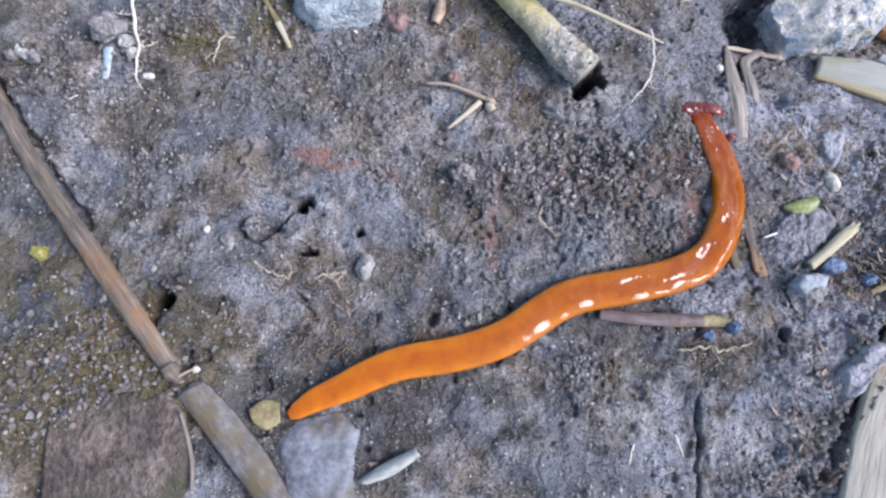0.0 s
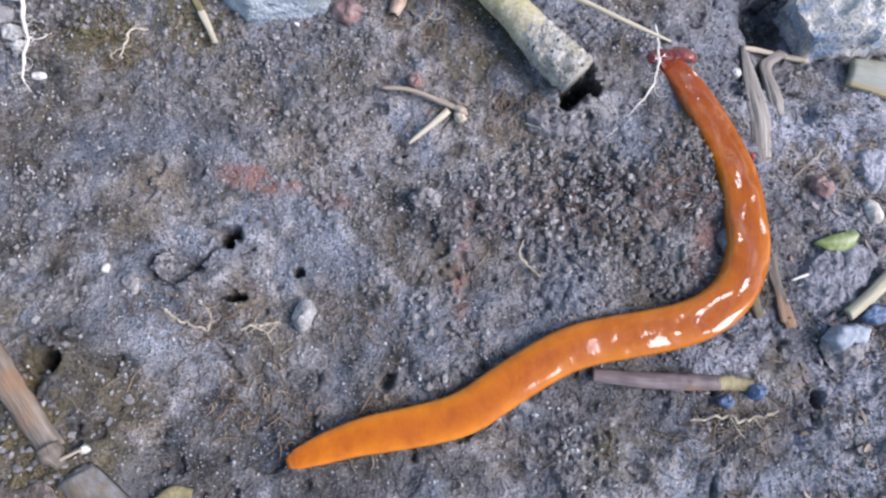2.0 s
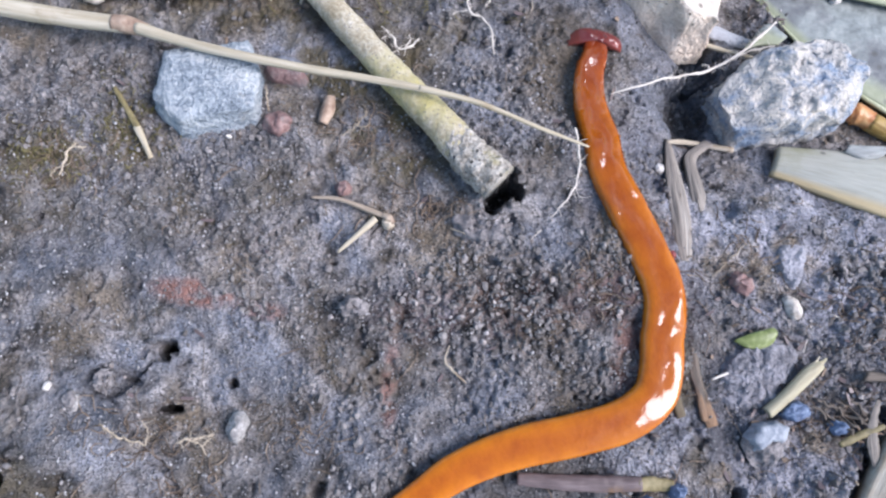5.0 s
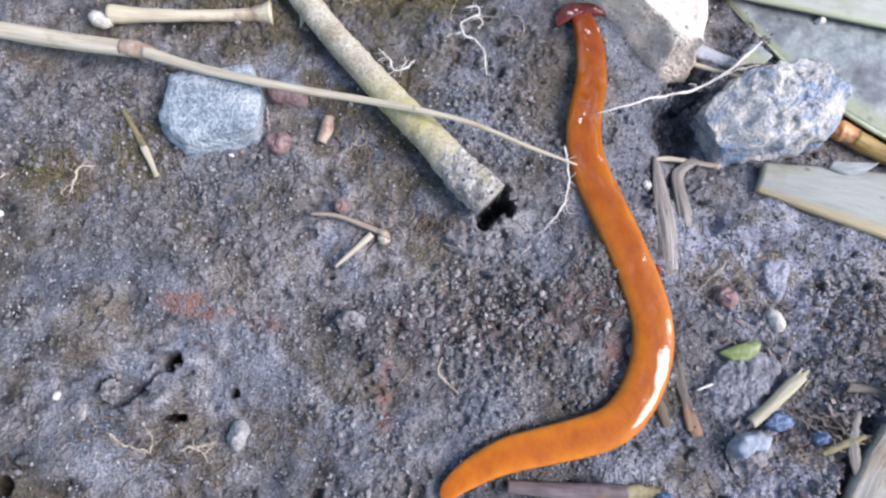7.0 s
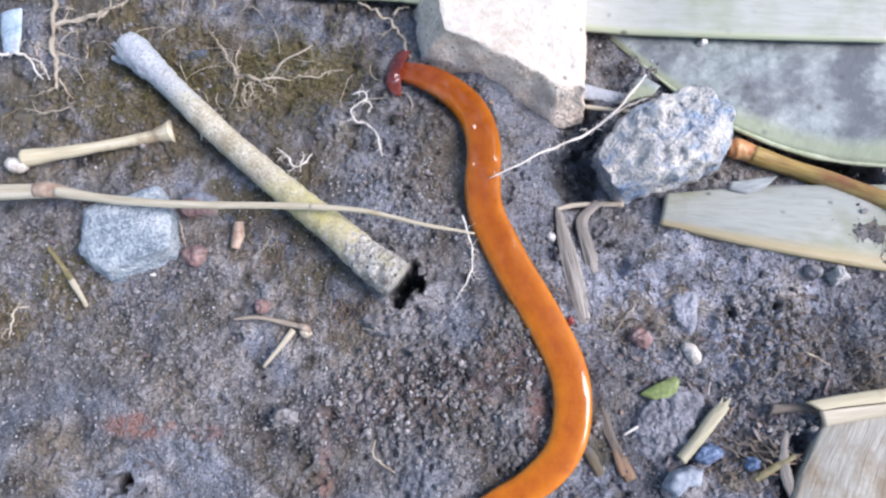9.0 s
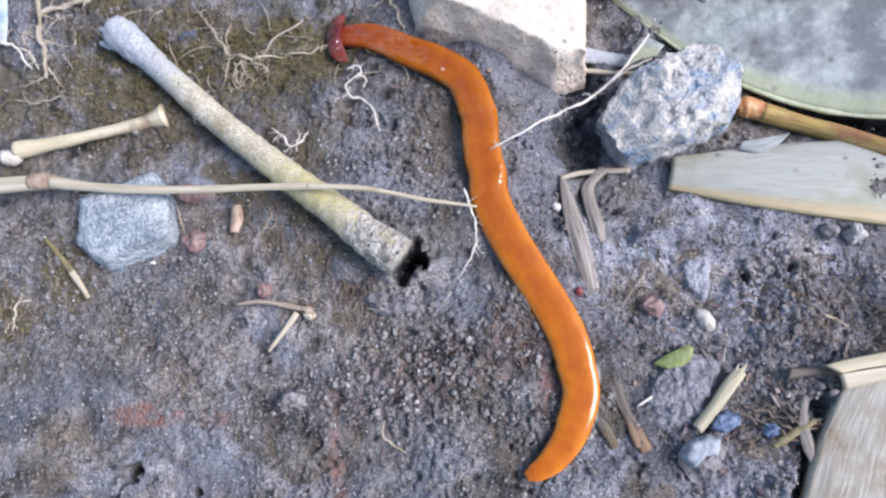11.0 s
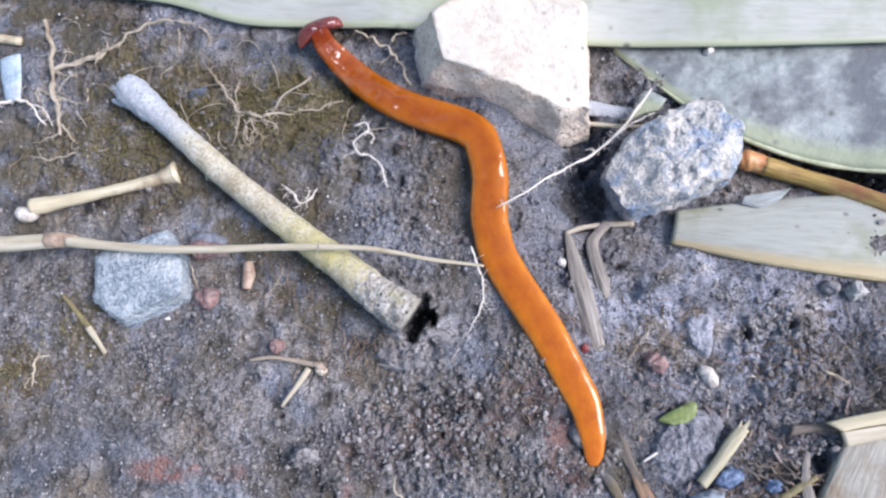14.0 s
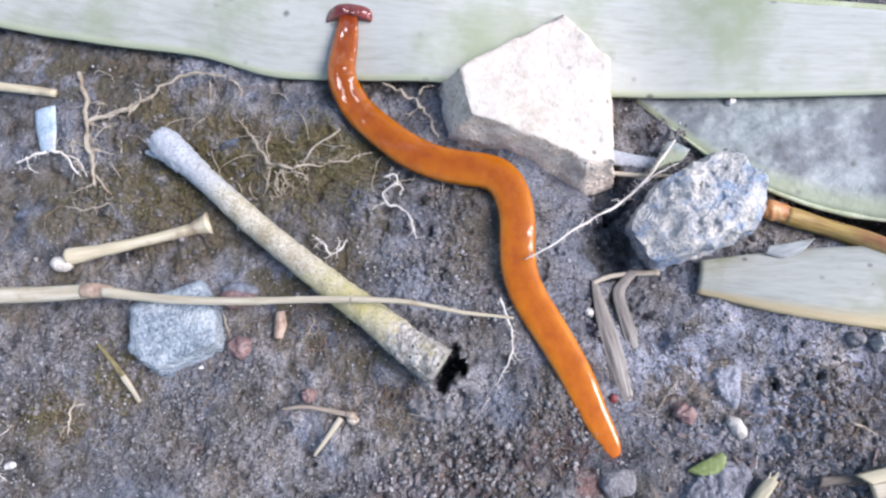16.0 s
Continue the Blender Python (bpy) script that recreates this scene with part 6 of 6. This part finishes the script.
scatter_crumbs("fine_crumbs", 85000, 0.09, 0.3, FINE_CRUMB, "fine damp grains of soil", "soil", lambda x, y: (0.3 + 0.7 * crumbly(x, y)) * (1 - 0.85 * mossy(x, y)), 5, plain=True)
scatter_crumbs("fine_grit", 1500, 0.10, 0.28, GRIT, "fine pale grit in the soil", "grit", lambda x, y: 0.35 + 0.3 * crumbly(x, y), 4)


def scatter_hairs(name, count, material, label, category, where, seed, length=(2, 7), radius=0.06, lift=0.35):
    """Fine curved fibres lying on the soil, joined."""
    r2 = np.random.default_rng(seed)
    x, y = r2.uniform(-75, 115, count * 30), r2.uniform(-58, 108, count * 30)
    keep = r2.random(count * 30) < where(x, y)
    x, y = x[keep][:count], y[keep][:count]
    verts, faces = [], []
    for x0, y0 in zip(x, y):
        a, bend, long = r2.uniform(0, 6.28), r2.normal(0, 0.35), r2.uniform(*length)
        px, py = x0, y0
        line = []
        for s in range(6):
            line.append((px, py))
            px, py, a = px + long / 5 * math.cos(a), py + long / 5 * math.sin(a), a + bend + r2.normal(0, 0.2)
        line = np.array(line)
        z = relief(line[:, 0], line[:, 1]) + lift * np.array([0.3, 0.8, 1, 1, 0.8, 0.3])
        d = np.gradient(line, axis=0)
        d /= np.linalg.norm(d, axis=1)[:, None] + 1e-9
        base = len(verts)
        for (qx, qy), zz, (dx, dy), k in zip(line, z, d, (0.5, 1, 1, 1, 0.8, 0.3)):
            r = radius * k * r2.uniform(0.7, 1.4)
            verts += [(qx - dy * r, qy + dx * r, zz), (qx + dy * r, qy - dx * r, zz), (qx, qy, zz + 1.6 * r)]
        for s in range(5):
            for q in range(3):
                faces.append((base + 3 * s + q, base + 3 * s + (q + 1) % 3, base + 3 * s + 3 + (q + 1) % 3, base + 3 * s + 3 + q))
    ob = new(name, mesh_of(name, np.array(verts) * MM, faces, material))
    return tagged(ob, label, category, kind="stuff")


scatter_hairs("root_hairs", 900, FIBRE, "fine tan root hairs and plant fibres", "plant fibre", lambda x, y: 0.12 + 0.6 * ease((x - 46) / 10) * ease((24 - y) / 10) + 0.5 * ease((y - 55) / 12), 8)
near_roots = lambda x, y: np.exp(-(((x + 13) / 14) ** 2) - (((y - 75) / 7) ** 2)) + np.exp(-(((x - 12) / 12) ** 2) - (((y - 70) / 8) ** 2)) + 0.8 * np.exp(-(((x + 46) / 6) ** 2) - (((y - 38) / 4) ** 2)) + 0.7 * np.exp(-(((x + 33) / 5) ** 2) - (((y - 43) / 6) ** 2))
scatter_hairs("moss", 2400, MOSS, "olive-brown moss threads between roots", "moss", near_roots, 9, (0.6, 2.2), 0.06, 0.6)
tangle = lambda x, y: np.exp(-(((x + 28) / 9) ** 2) - (((y - 84) / 12) ** 2)) + np.exp(-(((x - 2) / 8) ** 2) - (((y - 74) / 6) ** 2)) + 0.5 * np.exp(-(((x + 5) / 14) ** 2) - (((y - 88) / 5) ** 2)) + 0.4 * np.exp(-(((x - 24) / 6) ** 2) - (((y - 66) / 7) ** 2))
scatter_hairs("fine_roots", 55, ROOT, "tangled fine pale rootlets", "root", tangle, 12, (3, 9), 0.07, 0.9)


ball = lambda x, y: np.exp(-(((x - 3.6) / 2.6) ** 2) - (((y - 68.6) / 2.4) ** 2))
scatter_hairs("root_ball", 100, ROOT, "dense ball of fine curled roots", "root", ball, 13, (2.5, 6), 0.085, 1.6)


def scatter_chips(name, count, material, label, where, seed):
    """Small flat flakes of bark and leaf lying at all angles, joined."""
    r2 = np.random.default_rng(seed)
    x, y = r2.uniform(-75, 112, count * 12), r2.uniform(-58, 105, count * 12)
    keep = r2.random(count * 12) < where(x, y)
    x, y = x[keep][:count], y[keep][:count]
    z = relief(x, y)
    verts, faces = [], []
    for x0, y0, z0 in zip(x, y, z):
        a, long, wide = r2.uniform(0, 6.28), r2.uniform(0.6, 2.4), r2.uniform(0.25, 0.7)
        tip, roll = r2.normal(0, 0.25), r2.normal(0, 0.35)
        base = len(verts)
        for h in (0.12, -0.12):
            for u, v in ((-1, -0.6), (-0.3, -1), (0.7, -0.8), (1, 0.1), (0.4, 0.9), (-0.6, 0.8)):
                u, v = u * long / 2 * r2.uniform(0.8, 1.2), v * wide / 2 * r2.uniform(0.8, 1.2)
                verts.append((x0 + u * math.cos(a) - v * math.sin(a), y0 + u * math.sin(a) + v * math.cos(a), z0 + 0.3 + u * tip + v * roll + h))
        faces += [tuple(base + q for q in range(6)), tuple(base + 11 - q for q in range(6))]
        faces += [(base + q, base + 6 + q, base + 6 + (q + 1) % 6, base + (q + 1) % 6) for q in range(6)]
    return tagged(new(name, mesh_of(name, np.array(verts) * MM, faces, material, None, False)), label, "plant litter", kind="stuff")


TUFTS = [(12.9, 27.6, 6, 3), (39.5, 16, 5, 4), (62, 19, 5, 4), (70, -3.5, 6, 4), (82, 10, 8, 5), (-21, -16.5, 6, 5), (-28, -4, 8, 3), (-5, -4.7, 4, 3), (-10.7, -19.4, 8, 4), (43, -18, 9, 4), (4, 40, 5, 5), (-44, 36, 5, 4)]
in_tufts = lambda x, y: sum(np.exp(-(((x - a) / c) ** 2) - (((y - b2) / d) ** 2)) for a, b2, c, d in TUFTS)
scatter_hairs("brown_fibres", 900, FIBRE, "fine brown plant fibres in the soil", "plant fibre", in_tufts, 14, (0.9, 4.5), 0.075, 0.4)
litter = lambda x, y: 0.9 * ease((x - 48) / 10) * ease((18 - y) / 12) + 0.25 * ease((-x - 40) / 15) * ease((-5 - y) / 12) + 0.04
scatter_chips("bark_chips", 130, FIBRE, "small brown chips of bark and leaf", litter, 31)
scatter_chips("dark_chips", 260, PURPLE, "small dark chips of rotten wood", litter, 32)


# ---------------------------------------------------------------- the flatworm
COUNT = 150  # body pieces
COURSES = []


def rest(x, y):
    """What the worm glides on, in millimetres."""
    on_sheath = ease((y - (78.8 - 0.09 * (x - 20))) / 6.2) * ease((x + 40) / 10)
    return slope(x, y) + 0.35 + 3.6 * on_sheath


def course(t, line, tips):
    """The worm's midline from tail to neck, and the two tips of its head, at a time."""
    p = spline(np.array(line, float), 240)
    for _ in range(30):
        p[1:-1] = (p[:-2] + 2 * p[1:-1] + p[2:]) / 4
    p = spline(p[::6] if len(p) % 6 == 1 else np.vstack([p[:-3:6], p[-1:]]), COUNT + 1)
    COURSES.append((t, p, np.array(tips, float)))


def half_width(u):
    return float(np.interp(u, (0, 0.015, 0.05, 0.12, 0.25, 0.5, 0.7, 0.85, 0.95, 1.0), (0.7, 1.4, 2.0, 2.6, 2.95, 3.1, 3.0, 2.75, 2.3, 1.75)))


def skin_tone(u):
    stops = (0, 0.1, 0.5, 0.88, 0.97, 1.0)
    return [float(np.interp(u, stops, c)) for c in ((0.53, 0.465, 0.365, 0.295, 0.25, 0.19), (0.152, 0.13, 0.097, 0.073, 0.054, 0.033), (0.003, 0.002, 0.002, 0.002, 0.006, 0.01))] + [1]


def section(w, sides=44):
    """A low cross-section of half-width w with a flat back and steep sides, standing on z = 0."""
    a = np.linspace(0, 2 * math.pi, sides, endpoint=False)
    co, si = np.sign(np.cos(a)) * np.abs(np.cos(a)) ** 0.6, np.sign(np.sin(a)) * np.abs(np.sin(a)) ** 0.6
    return co * w, 0.34 * w + np.where(si > 0, 0.52 * w, 0.34 * w) * si


def build_worm():
    worm = base_at("flatworm", -26, -29, 0, "glossy orange flatworm with a dark red hammer-shaped head, gliding over soil", "flatworm")
    pieces, long = [], 97.0 / COUNT
    for k in range(COUNT):
        verts, faces, skin = [], [], []
        for f, shrink in ((0.0, 1.0), (0.6, 1.0), (1.2, 0.998), (2.3, 0.988)):
            y, z = section(half_width((k + min(f, 1.2)) / COUNT) * shrink)
            verts += [((f - 0.5) * long * MM, yy * MM, zz * MM) for yy, zz in zip(y, z)]
            skin += [((k + f) * long * MM, (yy if zz > 0.5 else 9 - yy) * MM) for yy, zz in zip(y, z)]
        n = len(y)
        faces += [(i * n + q, (i + 1) * n + q, (i + 1) * n + (q + 1) % n, i * n + (q + 1) % n) for i in range(3) for q in range(n)]
        if k == 0:
            faces.append(tuple(range(n)))
        ob = new("body_segment" if k else "tail_tip", mesh_of("body_segment", verts, faces, SKIN, skin))
        ob.parent, ob.color = worm, skin_tone((k + 0.5) / COUNT)
        pieces.append(ob)
    # the head: a lunate plate, thick at the neck, thin at the rim
    rows, cols, verts = 26, 12, []
    for j in range(2):
        for i in range(rows + 1):
            a = radians(-106 + 212 * i / rows)
            for q in range(cols + 1):
                f = q / cols
                reach = 3.0 * (1 - 0.10 * math.cos(2 * a))
                x = 0.6 + f * (reach * math.cos(a) * 0.98)
                y = f * 4.35 * math.sin(a) * (1 - 0.06 * math.cos(a))
                rim = (1 - f**2.2)
                z = 0.35 + (1.5 * rim + 0.25) * (1 if j == 0 else -0.15) + 0.25 * f * math.sin(3 * a)
                verts.append((x, y, z))
    m = (rows + 1) * (cols + 1)
    faces = []
    for i in range(rows):
        for q in range(cols):
            f = (i * (cols + 1) + q, i * (cols + 1) + q + 1, (i + 1) * (cols + 1) + q + 1, (i + 1) * (cols + 1) + q)
            faces += [f, tuple(v + m for v in f[::-1])]
        e = i * (cols + 1) + cols
        faces.append((e, e + m, e + cols + 1 + m, e + cols + 1))
    e = rows * (cols + 1)
    for q in range(cols):
        faces += [(q + m, q + 1 + m, q + 1, q), (e + q, e + q + 1, e + q + 1 + m, e + q + m)]
    head = new("head", mesh_of("head", np.array(verts) * MM, faces, SKIN, np.array(verts)[:, :2] * MM + (0.097, 0)))
    head.parent, head.color = worm, (0.155, 0.032, 0.028, 1)
    tagged(head, "dark red hammer-shaped head")
    return worm, pieces, head


def stand(p, ahead, up=(0, 0, 1)):
    x = Vector(ahead).normalized()
    y = Vector(up).cross(x).normalized()
    z = x.cross(y)
    m = Matrix((x, y, z)).transposed().to_4x4()
    m.translation = p
    return m


course(0, [(-26.2, -28.9), (-22.0, -26.2), (-17.9, -24.6), (-8.8, -20.5), (0.5, -18.9), (9.4, -16.1), (19.5, -9.7), (29.5, -7.6), (38.1, -5.6), (44.1, -2.5), (47.2, 3.0), (48.4, 9.0), (47.6, 15.2), (45.6, 20.4), (44.7, 23.1)], [(38.6, 24.7), (48.9, 25.3)])
course(0.5, [(-23.8, -26.1), (-19.7, -23.6), (-16.3, -22.6), (-7.6, -19.3), (1.2, -18.3), (10.1, -15.3), (19.2, -9.1), (28.3, -7.1), (37.4, -5.5), (43.2, -3.3), (46.7, 1.4), (47.8, 6.6), (47.9, 9.9), (46.9, 13.8), (45.7, 18.8), (44.3, 23.3), (43.2, 25.9)], [(38.0, 27.8), (47.9, 27.6)])
course(1.5, [(-18.8, -24.4), (-15.2, -23.6), (-9.9, -20.8), (-2.1, -19.1), (5.7, -17.8), (13.1, -14.1), (21.8, -8.6), (29.9, -6.9), (38.2, -5.6), (44.1, -2.8), (47.2, 2.2), (48.0, 8.1), (48.3, 12.4), (47.3, 16.9), (45.7, 21.4), (43.5, 25.9), (41.1, 29.6), (39.9, 31.5)], [(36.5, 33.2), (43.1, 33.0)])
course(2.5, [(-12.4, -22.1), (-10.0, -20.7), (-3.5, -19.7), (3.7, -18.4), (10.9, -15.3), (14.7, -12.0), (22.3, -8.2), (29.9, -6.9), (37.5, -5.4), (42.3, -2.9), (46.0, 1.1), (47.9, 6.6), (48.2, 10.6), (47.4, 14.6), (46.1, 18.8), (44.6, 22.9), (42.8, 27.2), (40.7, 31.5), (39.4, 34.2), (38.5, 35.5)], [(33.4, 36.1), (40.5, 38.2)])
course(3.5, [(-5.9, -18.9), (-3.3, -19.2), (0.9, -18.7), (8.4, -17.1), (15.4, -11.7), (24.1, -7.6), (32.0, -6.4), (40.0, -5.0), (45.2, -2.1), (47.3, 2.7), (48.4, 8.3), (48.1, 12.5), (47.2, 16.7), (46.1, 21.0), (44.3, 25.4), (42.4, 29.8), (40.4, 34.4), (38.7, 38.0), (38.2, 40.8)], [(34.1, 44.0), (41.3, 42.7)])
course(4.5, [(1.6, -17.3), (6.2, -16.5), (13.3, -13.1), (22.1, -8.9), (30.2, -6.7), (38.3, -5.4), (43.3, -2.9), (46.2, 0.7), (47.8, 5.5), (48.2, 9.6), (47.3, 13.8), (46.6, 18.1), (45.2, 22.5), (43.3, 27.0), (41.5, 31.5), (39.8, 36.1), (38.7, 40.8), (39.4, 45.6), (40.4, 49.5)], [(37.6, 52.5), (45.2, 50.9)])
course(7, [(15.8, -13.4), (17.7, -11.4), (21.5, -9.2), (25.6, -7.5), (33.9, -5.8), (41.0, -3.9), (45.0, 0.1), (47.1, 4.5), (48.1, 8.7), (47.8, 12.9), (46.8, 17.3), (45.4, 21.7), (43.8, 26.3), (42.0, 30.9), (40.3, 35.6), (39.7, 40.4), (40.3, 45.2), (41.6, 50.1), (42.0, 55.1), (41.6, 60.3), (41.0, 62.4)], [(36.3, 63.1), (45.5, 64.8)])
course(7.5, [(17.7, -10.7), (21.3, -9.0), (27.5, -7.4), (35.7, -5.9), (40.7, -4.2), (44.7, -0.6), (46.5, 3.1), (47.8, 8.0), (47.7, 13.1), (46.6, 17.5), (45.1, 22.0), (43.1, 26.7), (41.5, 31.3), (40.2, 36.1), (39.7, 40.9), (40.2, 45.8), (41.9, 50.7), (41.7, 55.9), (41.2, 60.0), (40.6, 62.7)], [(36.0, 64.0), (44.7, 66.0)])
course(8, [(21.0, -9.1), (23.9, -7.7), (32.0, -6.8), (39.4, -5.4), (44.2, -2.6), (46.7, 1.6), (47.5, 5.6), (48.0, 10.6), (47.3, 14.8), (46.3, 19.2), (44.4, 23.7), (42.5, 28.3), (41.1, 33.0), (39.8, 37.8), (40.2, 42.5), (41.3, 47.2), (41.9, 52.1), (42.3, 56.1), (41.3, 60.3), (38.7, 63.6)], [(33.1, 63.9), (39.2, 69.7)])
course(8.5, [(26.8, -4.8), (33.5, -4.5), (38.7, -3.2), (43.9, 0.1), (46.5, 4.2), (47.7, 9.0), (47.0, 13.4), (45.6, 17.9), (44.1, 22.6), (42.8, 27.3), (41.0, 32.2), (39.9, 37.1), (40.1, 41.9), (41.1, 46.6), (42.0, 51.5), (41.9, 55.6), (40.6, 60.0), (38.3, 64.2), (35.2, 66.3), (33.4, 67.2)], [(29.7, 64.0), (33.3, 71.9)])
course(9, [(29.7, -5.9), (34.2, -5.0), (38.7, -3.8), (43.1, -1.2), (45.6, 1.7), (47.1, 5.6), (47.8, 9.8), (47.4, 14.2), (46.1, 18.9), (44.6, 23.7), (42.8, 28.7), (41.4, 33.7), (40.1, 38.8), (40.4, 43.7), (41.7, 48.5), (42.1, 52.5), (41.4, 56.8), (39.0, 61.1), (36.1, 64.1), (32.9, 66.3), (31.1, 67.2)], [(27.5, 63.7), (31.0, 72.8)])
course(9.5, [(29.4, -6.0), (32.9, -5.6), (36.9, -4.8), (41.8, -2.7), (45.4, 0.7), (47.0, 5.1), (47.7, 9.3), (47.3, 13.8), (46.1, 18.6), (44.5, 23.5), (42.8, 28.6), (40.9, 33.8), (39.8, 38.9), (40.4, 43.8), (41.8, 48.6), (42.0, 52.7), (41.1, 57.1), (38.9, 60.9), (36.0, 64.0), (32.4, 66.3), (29.1, 67.6), (27.7, 68.2)], [(23.9, 66.5), (29.2, 73.4)])
course(12, [(41.4, -4.2), (44.4, -1.8), (46.2, 1.9), (47.4, 5.8), (47.7, 10.0), (46.6, 14.5), (45.5, 19.1), (43.8, 23.9), (41.9, 28.9), (40.4, 33.9), (39.5, 38.8), (40.3, 43.3), (41.4, 47.9), (41.7, 52.2), (40.8, 56.4), (38.4, 60.5), (34.7, 63.0), (30.4, 65.5), (27.1, 68.8), (24.0, 71.8), (21.2, 73.2)], [(20.7, 66.4), (18.4, 76.3)])
course(12.5, [(43.3, -3.0), (45.8, 0.8), (47.2, 4.7), (48.1, 8.7), (47.7, 13.1), (46.7, 17.6), (45.5, 22.3), (43.6, 27.3), (41.7, 32.3), (40.1, 37.4), (40.1, 42.1), (41.3, 46.7), (42.0, 50.4), (41.8, 54.4), (40.5, 58.3), (37.5, 61.7), (35.0, 63.4), (30.8, 65.6), (26.9, 69.0), (23.2, 72.8), (20.6, 74.9)], [(16.0, 72.1), (22.2, 79.6)])
course(13.5, [(45.7, 0.4), (46.9, 3.9), (47.9, 7.9), (47.6, 11.4), (46.6, 16.0), (45.4, 20.8), (43.7, 25.7), (41.8, 30.8), (40.5, 35.9), (39.9, 40.8), (40.9, 45.4), (42.0, 50.1), (42.2, 54.6), (41.1, 58.0), (36.6, 61.8), (32.2, 64.6), (28.1, 67.9), (24.1, 72.8), (21.5, 76.3), (20.1, 78.9)], [(15.6, 79.5), (23.7, 83.7)])
course(14.5, [(47.1, 3.6), (47.7, 7.8), (47.3, 12.2), (46.3, 16.8), (45.1, 21.5), (43.7, 26.4), (42.1, 31.4), (40.6, 36.4), (39.9, 41.4), (40.9, 46.0), (42.1, 50.7), (42.3, 54.7), (41.6, 59.0), (38.2, 61.2), (32.9, 64.5), (28.7, 68.1), (24.5, 72.7), (21.3, 77.7), (19.3, 82.0), (19.2, 84.2)], [(14.2, 87.8), (24.8, 86.0)])
course(15.5, [(47.6, 8.3), (47.1, 11.9), (46.2, 16.5), (45.7, 21.1), (44.0, 26.2), (42.1, 31.3), (40.5, 36.5), (39.8, 41.6), (40.9, 46.3), (42.3, 51.0), (42.4, 55.6), (40.8, 60.2), (36.6, 63.0), (31.5, 65.1), (27.2, 69.1), (22.7, 74.0), (20.2, 79.2), (19.0, 84.1), (19.4, 88.1), (20.3, 90.4)], [(17.3, 95.0), (26.8, 90.3)])
course(16, [(47.9, 10.7), (47.4, 13.4), (46.1, 18.1), (45.4, 22.7), (44.2, 27.6), (42.7, 32.6), (41.0, 37.8), (40.4, 42.8), (41.3, 47.6), (42.5, 52.3), (42.3, 57.5), (40.4, 60.6), (35.6, 62.7), (31.0, 65.1), (26.7, 68.7), (22.6, 74.0), (19.4, 79.1), (18.5, 84.0), (19.9, 88.2), (21.3, 92.4), (22.0, 94.6)], [(17.8, 98.3), (28.4, 94.9)])

flatworm, body_pieces, head = build_worm()


def motions():
    foot = flatworm.location
    rows = [[] for _ in body_pieces]
    head_rows = []
    for t, p, tips in COURSES:
        z = np.array([float(rest(x, y)) for x, y in p])
        across = tips[1] - tips[0]
        ahead = np.array([-across[1], across[0]])
        if ahead @ (tips.mean(0) - p[-6]) < 0:
            ahead = -ahead
        ahead = ahead / np.linalg.norm(ahead)
        body = (p[-1] - p[-4]) / np.linalg.norm(p[-1] - p[-4])
        ahead = ahead + 0.25 * body
        # the head lies on the highest ground below it, and the neck rises to it
        under = [p[-1] + 2.4 * ahead, p[-1] + 1.2 * ahead]
        high = max([float(rest(*c)) for c in under] + [float(rest(*c)) - 0.3 for c in tips] + [z[-1]])
        high = z[-1] + 0.85 * (high - z[-1])
        z = z + (high - z[-1]) * ease((np.arange(COUNT + 1) - COUNT + 14) / 12)
        q = np.column_stack([p, z]) * MM
        for k in range(COUNT):
            rows[k].append((t, stand(Vector((q[k] + q[k + 1]) / 2) - foot, q[k + 1] - q[k])))
        head_rows.append((t, stand(Vector((*q[-1][:2], (high - 0.2) * MM)) - foot, (*ahead, 0.0))))
    for ob, r in zip(body_pieces, rows):
        walk(ob, r)
    walk(head, head_rows)


motions()
